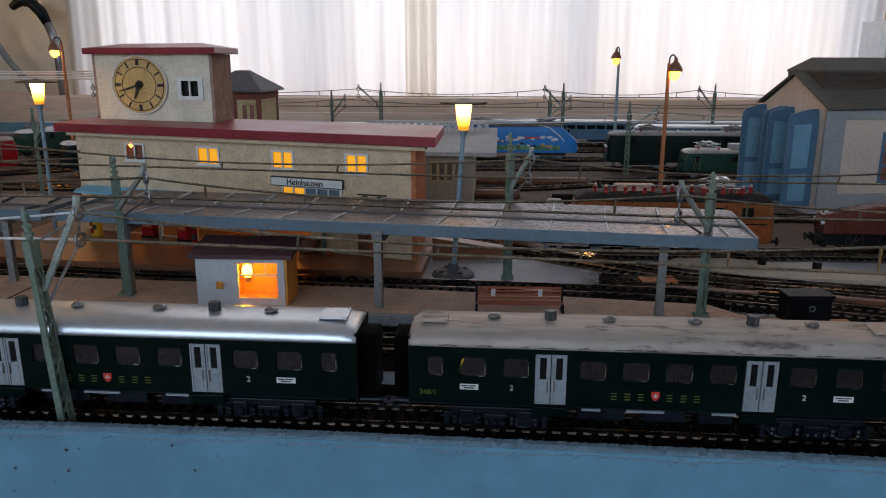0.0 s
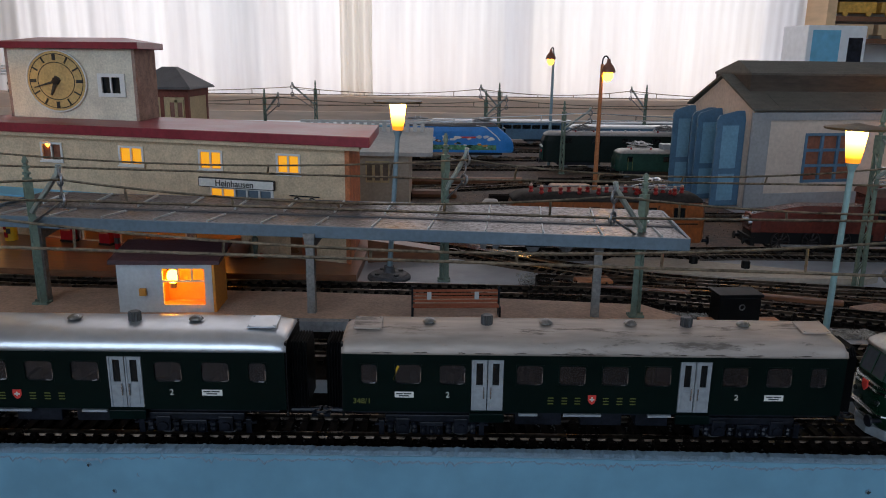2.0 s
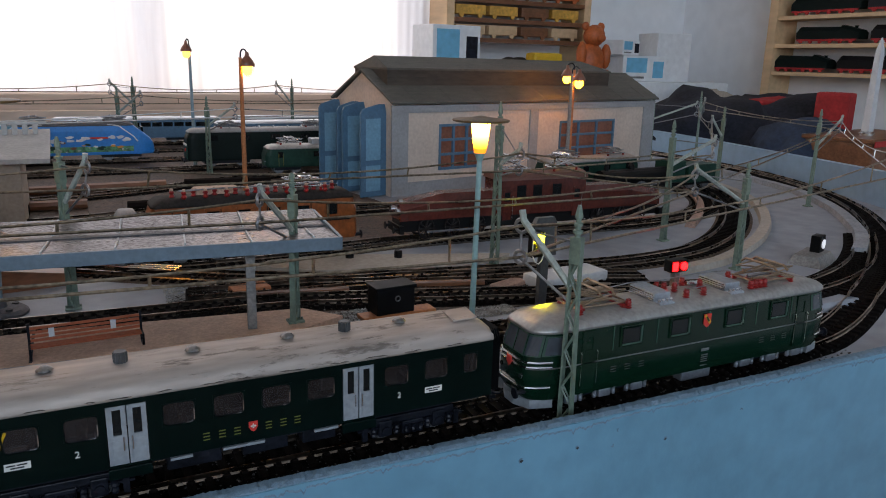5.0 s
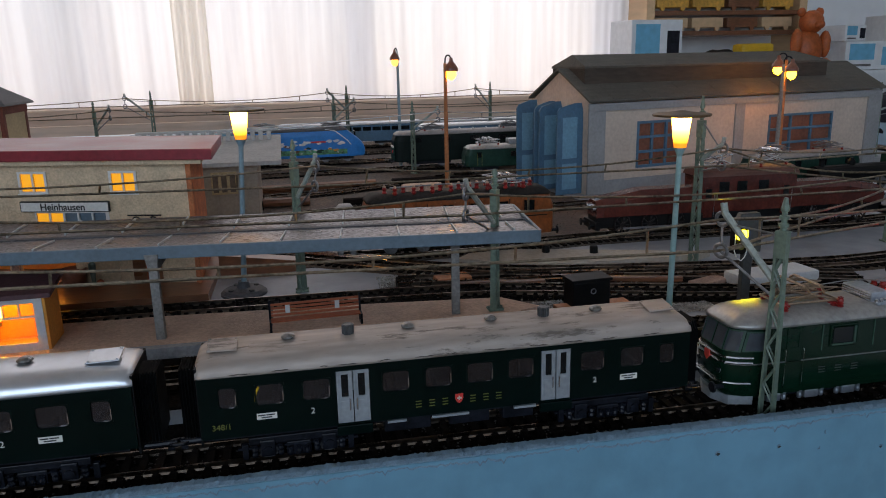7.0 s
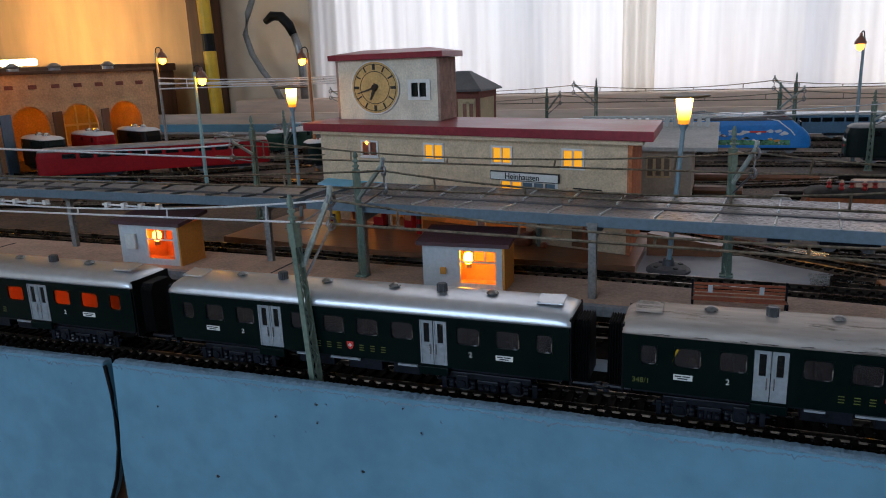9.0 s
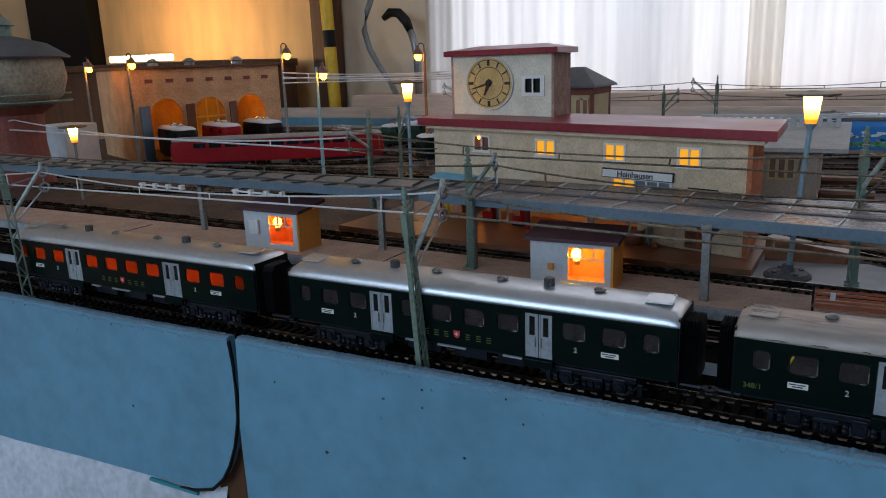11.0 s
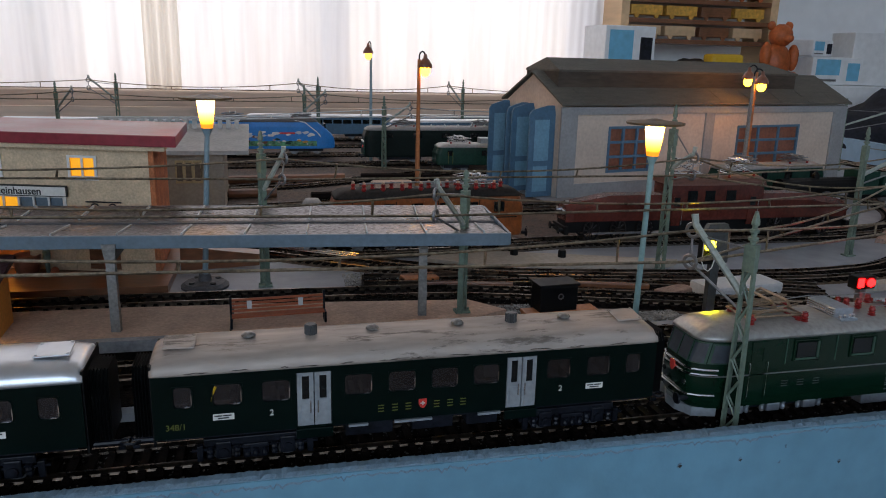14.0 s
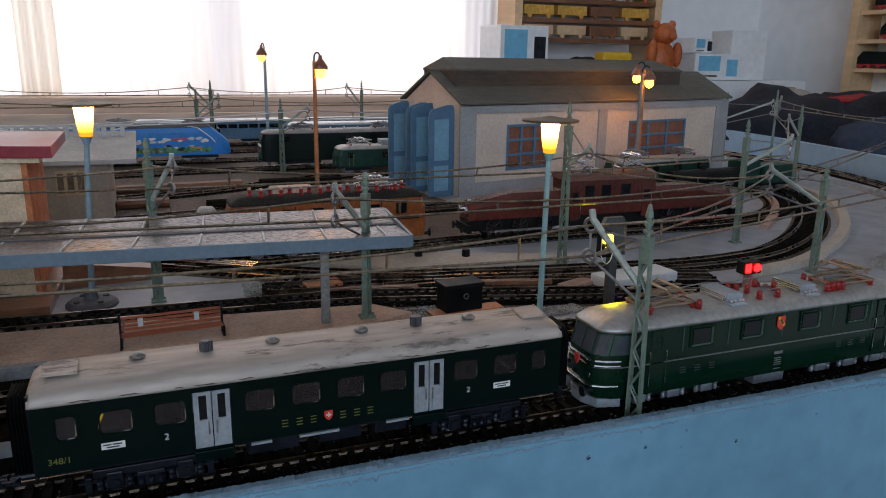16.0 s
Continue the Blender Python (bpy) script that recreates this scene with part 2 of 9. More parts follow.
LAMPHAT = material("brass_lamp_hat", (0.13, 0.075, 0.03), 0.5, metal=0.0, var=0.25)
# on lamp posts this orange is the bulb's glow; blocks and panels share it
ORANGE_AND_GLOW = material("orange_paint_and_lamp_glow", (0.42, 0.15, 0.05), 0.5, var=0.25, scale=60)
SHEDWALL = material("pale_shed_plaster", (0.56, 0.47, 0.395), 0.85, var=0.1, scale=30, bump=0.3)
SHEDTRIM = material("pale_grey_pilaster", (0.298, 0.304, 0.310), 0.8, var=0.1, scale=40)
SHEDROOF = material("olive_grey_roof_felt", (0.105, 0.098, 0.082), 0.8, var=0.22, scale=40, bump=0.5, stretch=(1, 4, 4))
BLUEDOOR = material("light_blue_door_paint", (0.16, 0.32, 0.44), 0.55, var=0.12, scale=40)
BLUEFRAME = material("mid_blue_frame_paint", (0.075, 0.16, 0.25), 0.55, var=0.12, scale=40)
PANEBACK = material("rust_coloured_pane", (0.23, 0.085, 0.05), 0.35, var=0.2, scale=40)
CROC = material("oxide_brown_engine_paint", (0.095, 0.019, 0.013), 0.22, var=0.25, scale=50, coat=0.3)
CROCROOF = material("brown_grey_cab_roof", (0.13, 0.052, 0.036), 0.4, var=0.2)
ORANGEBROWN = material("orange_brown_engine_paint", (0.27, 0.075, 0.017), 0.33, var=0.25, scale=50, coat=0.2)
GREYNOSE = material("pale_grey_engine_paint", (0.26, 0.25, 0.245), 0.5, var=0.15)
DARKGREEN = material("blackish_green_engine_paint", (0.0045, 0.011, 0.0095), 0.5, spec=0.15, var=0.2, scale=50)
MIDGREEN = material("bottle_green_engine_paint", (0.011, 0.045, 0.032), 0.42, spec=0.25, var=0.2, scale=50)
BLUELOCO = material("bright_blue_engine_paint", (0.025, 0.22, 0.62), 0.35, var=0.1, scale=40)
MURAL = material("multicoloured_mural_print", (0.10, 0.30, 0.14), 0.4, var=0.6, scale=160, spots=((0.65, 0.60, 0.55), 110, 0.58))
REDCAR = material("crimson_railcar_paint", (0.27, 0.007, 0.010), 0.5, var=0.12, scale=40, spec=0.15)
BROWNSHED = material("brown_engine_house_wall", (0.60, 0.35, 0.18), 0.8, var=0.2, scale=40, bump=0.3)
CREAM = material("cream_house_wall", (0.55, 0.44, 0.26), 0.8, var=0.12, scale=40)
REDTRIM = material("red_brown_house_trim", (0.22, 0.065, 0.045), 0.8, var=0.2, scale=40)
SLATE = material("dark_slate_roof", (0.085, 0.085, 0.092), 0.7, var=0.2, scale=70, bump=0.6)
BENCHDUST = material("dusty_brown_pane", (0.17, 0.13, 0.10), 0.4, var=0.2, scale=40)
GREYANNEX = material("warm_grey_annex_wall", (0.42, 0.37, 0.31), 0.85, var=0.12, scale=40)
ANNEXROOF = material("pale_concrete_roof", (0.45, 0.445, 0.43), 0.8, var=0.12, scale=40, bump=0.3)
WATERTANK = material("weathered_tank_plaster", (0.34, 0.28, 0.20), 0.8, var=0.3, scale=30)
COPPERGREEN = material("verdigris_roof", (0.16, 0.22, 0.19), 0.7, var=0.25, scale=40)
WALLPAINT = material("room_wall_paint", (0.87, 0.885, 0.91), 0.9, var=0.04, scale=3, bump=0.1)
BEIGEWALL = material("beige_wall_paint", (0.66, 0.52, 0.37), 0.9, var=0.06, scale=3)
OCHRE = material("ochre_wooden_panel", (0.66, 0.40, 0.17), 0.6, var=0.12, scale=3, stretch=(1, 1, 0.2))
DARKWOOD = material("dark_brown_wood", (0.11, 0.045, 0.018), 0.5, var=0.25, scale=8, stretch=(1, 1, 0.15))
SILLWOOD = material("brown_sill_wood", (0.70, 0.51, 0.39), 0.6, var=0.15, scale=10, stretch=(0.15, 1, 1))
SHELFWOOD = material("pale_pine_shelf", (0.66, 0.45, 0.26), 0.6, var=0.12, scale=10, stretch=(1, 0.15, 1))
FLOORWOOD = material("brown_room_floor", (0.20, 0.12, 0.07), 0.6, var=0.2, scale=5)
CEILING = material("white_ceiling_paint", (0.78, 0.78, 0.77), 0.9, var=0.03, scale=3)
DARKCLOTH = material("dark_navy_cloth", (0.013, 0.014, 0.024), 0.95, var=0.5, scale=20, bump=0.8, bscale=120)
DENIM = material("blue_denim_cloth", (0.022, 0.036, 0.068), 0.95, var=0.3, scale=20, bump=0.5, bscale=200)
REDCLOTH = material("red_cloth", (0.42, 0.03, 0.03), 0.9, var=0.2, scale=20)
CARTON = material("white_blue_carton", (0.82, 0.84, 0.86), 0.6, var=0.06, scale=10)
CARTONBLUE = material("light_blue_print", (0.18, 0.50, 0.72), 0.6, var=0.1, scale=10)
YELLOWPLASTIC = material("yellow_plastic", (0.70, 0.43, 0.02), 0.45, var=0.1)
ORANGEPLASTIC = material("orange_red_plastic", (0.50, 0.12, 0.03), 0.5, var=0.2, scale=20)
PAPER = material("crumpled_white_paper", (0.60, 0.63, 0.68), 0.9, var=0.15, scale=20, bump=0.5, bscale=60)
TEAL = material("teal_cable", (0.02, 0.22, 0.27), 0.4, var=0.1)
BULB = glowing("warm_bulb", (1.0, 0.34, 0.0048), 62.0)
KIOSKBULB = glowing("bare_kiosk_bulb", (1.0, 0.36, 0.0055), 105.0)
# brown ridge boards, darkened in colour because they face away from the window
SHADEDRIDGE = material("shade_dark_boards", (0.055, 0.044, 0.034), 0.75, var=0.3, scale=40, bump=0.4, stretch=(0.2, 1, 1))
KIOSKDIM = glowing("weak_kiosk_bulb", (1.0, 0.22, 0.012), 34.0)
DIMBULB = glowing("dim_warm_bulb", (1.0, 0.34, 0.03), 8.0)
ROOFBOX = material("silver_blue_roof_box", (0.40, 0.44, 0.49), 0.34, metal=0.75, var=0.15, scale=80)
WHEELRIM = material("dull_dark_wheel_steel", (0.035, 0.030, 0.030), 0.32, metal=0.7, var=0.3, scale=90)
LANTERN = glowing("lantern_glass", (1.0, 0.4, 0.03), 1.0)
ln, ll = LANTERN.node_tree.nodes, LANTERN.node_tree.links
lco, lse, lhue, lpow = ln.new("ShaderNodeTexCoord"), ln.new("ShaderNodeSeparateXYZ"), ln.new("ShaderNodeValToRGB"), ln.new("ShaderNodeMapRange")
ll.new(lco.outputs["Generated"], lse.inputs[0])
lhue.color_ramp.elements[0].color, lhue.color_ramp.elements[0].position = (1.0, 0.27, 0.008, 1), 0.10
lhue.color_ramp.elements[1].color, lhue.color_ramp.elements[1].position = (1.0, 0.54, 0.085, 1), 0.80
ll.new(lse.outputs["Z"], lhue.inputs[0])
lpow.inputs["From Min"].default_value, lpow.inputs["From Max"].default_value = 0.12, 0.85
lpow.inputs["To Min"].default_value, lpow.inputs["To Max"].default_value = 1.2, 24.0
ll.new(lse.outputs["Z"], lpow.inputs["Value"])
ll.new(lhue.outputs[0], ln["Principled BSDF"].inputs["Emission Color"])
ll.new(lpow.outputs[0], ln["Principled BSDF"].inputs["Emission Strength"])
RACKYELLOW = material("amber_wagon_paint", (0.66, 0.36, 0.06), 0.5, var=0.25, scale=20)
VENTMETAL = material("dull_vent_metal", (0.30, 0.30, 0.30), 0.3, metal=0.9, var=0.25, scale=90)
CHIMNEYGREY = material("dark_ribbed_plastic", (0.055, 0.056, 0.058), 0.45, var=0.2, scale=90)
LITPANE = glowing("lit_yellow_pane", (1.0, 0.43, 0.015), 0.62)
SIGNAL_Y = glowing("yellow_signal_light", (1.0, 0.78, 0.0015), 110.0)
SIGNAL_R = glowing("red_signal_light", (1.0, 0.0016, 0.0008), 60.0)
SIGNAL_W = glowing("white_signal_light", (0.95, 0.97, 1.0), 0.40)
STRIPLIGHT = glowing("warm_tube_light", (1.0, 0.66, 0.26), 125.0)


# ---- building helpers ----
def part(name, bm, mat, parent=None, label="", m=None, smooth=False):
    me = bpy.data.meshes.new(name)
    bmesh.ops.recalc_face_normals(bm, faces=bm.faces)
    bm.to_mesh(me)
    bm.free()
    me.materials.append(mat)
    if smooth:
        for p in me.polygons:
            p.use_smooth = True
    ob = new(name, me)
    if parent:
        ob.parent = parent
    if m is not None:
        ob.matrix_basis = m
    if label:
        ob["label"] = label
    return ob


def thing(name, m, label, category, group="", kind=""):
    ob = new(name)
    ob.empty_display_size = 0.01
    ob.matrix_basis = m
    return tagged(ob, label, category, group, kind)


def box(bm, x0, x1, y0, y1, z0, z1, bev=0.0):
    vs = [bm.verts.new((x, y, z)) for z in (z0, z1) for x, y in ((x0, y0), (x1, y0), (x1, y1), (x0, y1))]
    fs = [bm.faces.new([vs[i] for i in f]) for f in ((3, 2, 1, 0), (4, 5, 6, 7), (0, 1, 5, 4), (1, 2, 6, 5), (2, 3, 7, 6), (3, 0, 4, 7))]
    if bev:
        es = list({e for f in fs for e in f.edges})
        bmesh.ops.bevel(bm, geom=es, offset=bev, segments=2, profile=0.6, affect='EDGES')
    return bm


def B(*a, bev=0.0):
    return box(bmesh.new(), *a, bev=bev)


def rings(bm, loops, close=True, caps=True):
    """Skin a list of equal rings of points."""
    rs = [[bm.verts.new(p) for p in r] for r in loops]
    n = len(rs[0])
    for a, b in zip(rs, rs[1:]):
        for i in range(n if close else n - 1):
            j = (i + 1) % n
            bm.faces.new((a[i], a[j], b[j], b[i]))
    if caps:
        bm.faces.new(rs[0][::-1])
        bm.faces.new(rs[-1])
    return bm


def lathe(bm, profile, n=20, at=(0, 0, 0)):
    return rings(bm, [[(at[0] + r * math.cos(2 * math.pi * i / n), at[1] + r * math.sin(2 * math.pi * i / n), at[2] + z) for i in range(n)] for r, z in profile])


def tube(bm, pts, r, n=6):
    pts = [Vector(p) for p in pts]
    loops = []
    for i, p in enumerate(pts):
        d = (pts[min(i + 1, len(pts) - 1)] - pts[max(i - 1, 0)]).normalized()
        u = d.cross(Vector((0, 0, 1)))
        if u.length < 1e-3:
            u = d.cross(Vector((0, 1, 0)))
        u.normalize()
        v = u.cross(d)
        rad = r[i] if isinstance(r, (list, tuple)) else r
        loops.append([p + rad * (math.cos(2 * math.pi * k / n) * u + math.sin(2 * math.pi * k / n) * v) for k in range(n)])
    return rings(bm, loops)


def T(pts, r, n=6):
    return tube(bmesh.new(), pts, r, n)


def ring_torus(bm, c, axis, R, r, n=16, k=6):
    axis = Vector(axis).normalized()
    u = axis.orthogonal().normalized()
    v = axis.cross(u)
    loops = []
    for i in range(n + 1):
        a = 2 * math.pi * i / n
        d = math.cos(a) * u + math.sin(a) * v
        loops.append([Vector(c) + d * (R + r * math.cos(2 * math.pi * q / k)) + axis * r * math.sin(2 * math.pi * q / k) for q in range(k)])
    return rings(bm, loops, caps=False)


def disc(bm, c, axis, r, h, n=20):
    a = Vector(axis).normalized() * h / 2
    return tube(bm, [Vector(c) - a, Vector(c) + a], r, n)


def prism(bm, poly, fn0, fn1):
    """Extrude a polygon: fn0 and fn1 map its (a, b) to the two ends."""
    return rings(bm, [[fn0(a, b) for a, b in poly], [fn1(a, b) for a, b in poly]])


def slab(poly, z0, z1):
    """A level slab over any outline, hollow corners too."""
    n = len(poly)
    tris = geometry.tessellate_polygon([[Vector((a, b, 0)) for a, b in poly]])
    bm = bmesh.new()
    lo, hi = [[bm.verts.new((a, b, z)) for a, b in poly] for z in (z0, z1)]
    for t in tris:
        bm.faces.new([hi[i] for i in t])
        bm.faces.new([lo[i] for i in reversed(t)])
    for i in range(n):
        bm.faces.new((lo[i], lo[(i + 1) % n], hi[(i + 1) % n], hi[i]))
    bmesh.ops.recalc_face_normals(bm, faces=bm.faces)
    return bm


def lettering(name, text, size, m, mat, parent, label="", bold=0.0):
    cu = bpy.data.curves.new(name, 'FONT')
    cu.body, cu.size, cu.align_x, cu.align_y, cu.extrude, cu.offset = text, size, 'CENTER', 'CENTER', 0.0001, size * bold
    tmp = new(name, cu)
    bpy.context.view_layer.update()
    me = bpy.data.meshes.new_from_object(tmp)
    bpy.data.objects.remove(tmp)
    me.materials.clear()
    me.materials.append(mat)
    ob = new(name, me)
    ob.parent = parent
    ob.matrix_basis = m
    if label:
        ob["label"] = label
    return ob


FRONT = pose(0, 0, 0, 90, 0, 0)          # lettering upright, facing the viewer's side


def panel(bm, x0, x1, z0, z1, y0, y1, holes):
    """A wall in the xz plane from y0 to y1 with rectangular openings (x0, x1, z0, z1)."""
    xs = sorted({x0, x1, *[h[0] for h in holes], *[h[1] for h in holes]})
    zs = sorted({z0, z1, *[h[2] for h in holes], *[h[3] for h in holes]})
    def solid(i, j):
        if not (0 <= i < len(xs) - 1 and 0 <= j < len(zs) - 1):
            return False
        cx, cz = (xs[i] + xs[i + 1]) / 2, (zs[j] + zs[j + 1]) / 2
        return not any(h[0] < cx < h[1] and h[2] < cz < h[3] for h in holes)
    vs = {}
    def v(i, j, k):
        if (i, j, k) not in vs:
            vs[i, j, k] = bm.verts.new((xs[i], (y0, y1)[k], zs[j]))
        return vs[i, j, k]
    for i in range(len(xs) - 1):
        for j in range(len(zs) - 1):
            if not solid(i, j):
                continue
            bm.faces.new((v(i, j, 0), v(i + 1, j, 0), v(i + 1, j + 1, 0), v(i, j + 1, 0)))
            bm.faces.new((v(i, j, 1), v(i, j + 1, 1), v(i + 1, j + 1, 1), v(i + 1, j, 1)))
            for di, dj, a, b in ((-1, 0, (i, j), (i, j + 1)), (1, 0, (i + 1, j + 1), (i + 1, j)), (0, -1, (i + 1, j), (i, j)), (0, 1, (i, j + 1), (i + 1, j + 1))):
                if not solid(i + di, j + dj):
                    bm.faces.new((v(*a, 0), v(*b, 0), v(*b, 1), v(*a, 1)))
    return bm


# ---- the room ----
G = 0.012            # top of the raised board; the front track lies on z = 0


def smooth01(a, b, v):
    k = min(1.0, max(0.0, (v - a) / (b - a)))
    return k * k * (3 - 2 * k)


def ground_z(x, y):
    return G * max(smooth01(0.038, 0.046, y), smooth01(0.38, 0.52, x))


def setting(name, bm, mat, label, category):
    return tagged(part(name, bm, mat), label, category, kind="structure")


setting("floor", B(-2.7, 1.70, -3.2, 1.65, -0.90, -0.86), FLOORWOOD, "brown wooden floor of the hobby room", "floor")
setting("ceiling", B(-2.7, 1.70, -3.2, 1.65, 1.70, 1.76), CEILING, "plain white painted ceiling", "ceiling")
wn_bm = panel(bmesh.new(), -1.03, 1.667, -0.86, 1.70, 1.50, 1.62, [(-1.02, 0.83, 0.085, 1.50)])
setting("wall_north", wn_bm, WALLPAINT, "white wall with a wide curtained window", "wall")
setting("wall_north_west", B(-2.7, -1.03, 1.50, 1.62, -0.86, 1.70), BEIGEWALL, "beige wall beside the curtained window", "wall")
setting("wall_east", B(1.667, 1.78, -3.2, 1.50, -0.86, 1.70), WALLPAINT, "plain pale grey side wall", "wall")
setting("wall_west", B(-2.82, -2.7, -3.2, 1.62, -0.86, 1.70), BEIGEWALL, "plain beige side wall", "wall")
setting("wall_south", panel(bmesh.new(), -2.7, 1.667, -0.86, 1.70, -3.20, -3.08, [(-2.1, 1.4, 0.22, 1.64)]), WALLPAINT, "pale wall with a window opening", "wall")

win = thing("window_1", pose(-0.13, 1.56, 0.085), "wide white framed window behind sheer curtains", "window", kind="structure")
for x in (-0.86, -0.30, 0.30, 0.925):
    part("window_frame", B(x - 0.03, x + 0.03, -0.02, 0.02, 0.0, 1.41, bev=0.004), WHITEFRAME, win)
part("window_frame", B(-0.89, 0.955, -0.02, 0.02, 1.36, 1.415), WHITEFRAME, win)
part("window_sill", B(-1.10, 1.02, -0.20, -0.06, -0.035, 0.0, bev=0.004), SILLWOOD, win, "brown wooden window sill")
# pleated sheer curtain
bm = bmesh.new()
cols = []
nx = 520
for i in range(nx + 1):
    u = i / nx
    x = -1.04 + 1.885 * u
    w = 0.5 + 0.5 * math.sin(5.1 * u + 0.7)
    y = 1.43 + 0.0055 * math.sin(2 * math.pi * 27 * u + 3.5 * math.sin(7 * u)) * (0.2 + 0.8 * w) + 0.012 * math.sin(19 * u + 1.0) + 0.0012 * math.sin(2 * math.pi * 83 * u)
    cols.append([bm.verts.new((x, y + 0.012 * math.sin(3 * z + 8 * u), z)) for z in (0.052, 0.30, 0.60, 1.0, 1.52)])
for a, b in zip(cols, cols[1:]):
    for k in range(4):
        bm.faces.new((a[k], b[k], b[k + 1], a[k + 1]))
curtain = part("curtain", bm, CURTAIN, smooth=True)
tagged(curtain, "white sheer curtain in soft vertical folds", "curtain", kind="structure")
# side drapes of thicker folds, cream where they overlap
CREAMDRAPE = mixed("cream_drape", ("ShaderNodeBsdfTranslucent", (0.88, 0.83, 0.74), 0), ("ShaderNodeBsdfTransparent", (1, 1, 1), 0), 0.03)
for x0, x1 in ((-0.235, -0.165),):
    bm = bmesh.new()
    cs = []
    for i in range(31):
        u = i / 30
        cs.append([bm.verts.new((x0 + (x1 - x0) * u, 1.40 + 0.006 * math.sin(2 * math.pi * 3 * u), z)) for z in (0.055, 0.6, 1.52)])
    for a, b in zip(cs, cs[1:]):
        for k in range(2):
            bm.faces.new((a[k], b[k], b[k + 1], a[k + 1]))
    tagged(part("curtain_drape", bm, CREAMDRAPE, smooth=True), "cream gathered curtain strip over the sheer curtain", "curtain", "curtain strips", kind="structure")
CURTAIN_RAIL = T([(-1.25, 1.41, 1.53), (0.95, 1.41, 1.53)], 0.012, 10)
tagged(part("curtain_rail", CURTAIN_RAIL, WHITEFRAME), "white curtain rail above the window", "curtain rail", kind="structure")

# ---- the layout's boards ----
bm = bmesh.new()
gx = [-1.75 + 0.05 * i for i in range(43)] + [0.38 + 0.014 * i for i in range(1, 11)] + [0.60, 0.70, 0.80, 0.90, 1.0]
gx = sorted({round(v, 4) for v in gx})
gy = sorted({-0.0145, 0.0, 0.02, 0.036, 0.038, 0.040, 0.042, 0.044, 0.046, 0.05, *[round(0.1 + 0.08 * i, 3) for i in range(16)]})
gv = [[bm.verts.new((x, y, ground_z(x, y))) for y in gy] for x in gx]
for a, b in zip(gv, gv[1:]):
    for j in range(len(gy) - 1):
        bm.faces.new((a[j], b[j], b[j + 1], a[j + 1]))
gbot = bmesh.ops.extrude_face_region(bm, geom=list(bm.faces))
for v in [e for e in gbot["geom"] if isinstance(e, bmesh.types.BMVert)]:
    v.co.z = -0.022
setting("ground", bm, GROUND, "grey painted model railway board with brown stains", "layout board")


EDGE_X = (-1.75, -0.43, -0.337, -0.330, -0.28, -0.20, -0.10, 0.01, 0.18, 0.34, 1.0)
EDGE_Z = (0.0060, 0.0070, 0.0084, 0.0096, 0.0098, 0.0109, 0.0115, 0.0109, 0.0092, 0.0085, 0.0080)
FY = -0.0215          # face of the front boards


def edge_z(x):
    """Height of the boards' upper edge, which is not quite level."""
    for x0, x1, z0, z1 in zip(EDGE_X, EDGE_X[1:], EDGE_Z, EDGE_Z[1:]):
        if x <= x1:
            return z0 + (z1 - z0) * (x - x0) / (x1 - x0)
    return EDGE_Z[-1]


def fascia(name, x0, x1, rim, label):
    """A board cut out along its upper edge and a rim of (x, z) points, with a chipped saw-cut edge."""
    n = int((x1 - x0) / 0.01)
    top = [(x0 + (x1 - x0) * i / n, edge_z(x0 + (x1 - x0) * i / n) - 0.0012) for i in range(n + 1)]
    bm = bmesh.new()
    prism(bm, top + rim, lambda a, b: (a, FY, b), lambda a, b: (a, -0.0150, b))
    bmesh.ops.triangulate(bm, faces=[f for f in bm.faces if len(f.verts) > 4])
    ob = part(name, bm, BLUE_BOARD)
    tagged(ob, label, "board", "front boards", "structure")
    n = int((x1 - x0) / 0.0011)
    rnd = random.Random(int(x0 * 100))
    loops = []
    for i in range(n + 1):
        x = x0 + (x1 - x0) * i / n
        zt = edge_z(x)
        e = [rnd.gauss(0, 0.00016) - (0.0007 if rnd.random() < 0.07 else 0) for _ in range(3)]
        loops.append([(x, -0.0149, zt - 0.002), (x, FY - 0.0003, zt - 0.0034 + e[0] * 2.5 + 0.0006 * math.sin(x * 90)), (x, FY + 0.0008, zt - 0.0008 + e[0]), (x, FY + 0.0024, zt + e[1]), (x, -0.0156, zt + e[2]), (x, -0.0149, zt - 0.0006)])
    part("rough_edge", rings(bmesh.new(), loops), BOARD_EDGE, ob, "chipped paler saw-cut edge")
    return ob


fasc_r = fascia("fascia_board_east", -0.3300, 1.00, [(1.00, -0.135), (-0.3335, -0.135), (-0.3335, -0.0945), (-0.3340, -0.065), (-0.3341, -0.050), (-0.3318, -0.030), (-0.3308, -0.015)], "blue-grey painted front board with dents and chips")
fasc_l = fascia("fascia_board_west", -1.75, -0.3372, [(-0.3356, -0.006), (-0.3352, -0.025), (-0.3364, -0.044), (-0.3412, -0.065), (-0.3465, -0.078), (-0.3535, -0.0895), (-0.362, -0.099), (-0.376, -0.1045), (-0.41, -0.1064), (-0.50, -0.1108), (-0.583, -0.1166), (-1.75, -0.150)], "blue-grey painted front board with a rounded lower corner")
# unseen dark strip that gives the open joint its black shadow
tagged(part("joint_backing", B(-0.365, -0.315, -0.0147, -0.0100, -0.135, -0.0225), DARKWOOD), "added dark strip for the shadow in the joint of the boards", "strip", kind="structure")
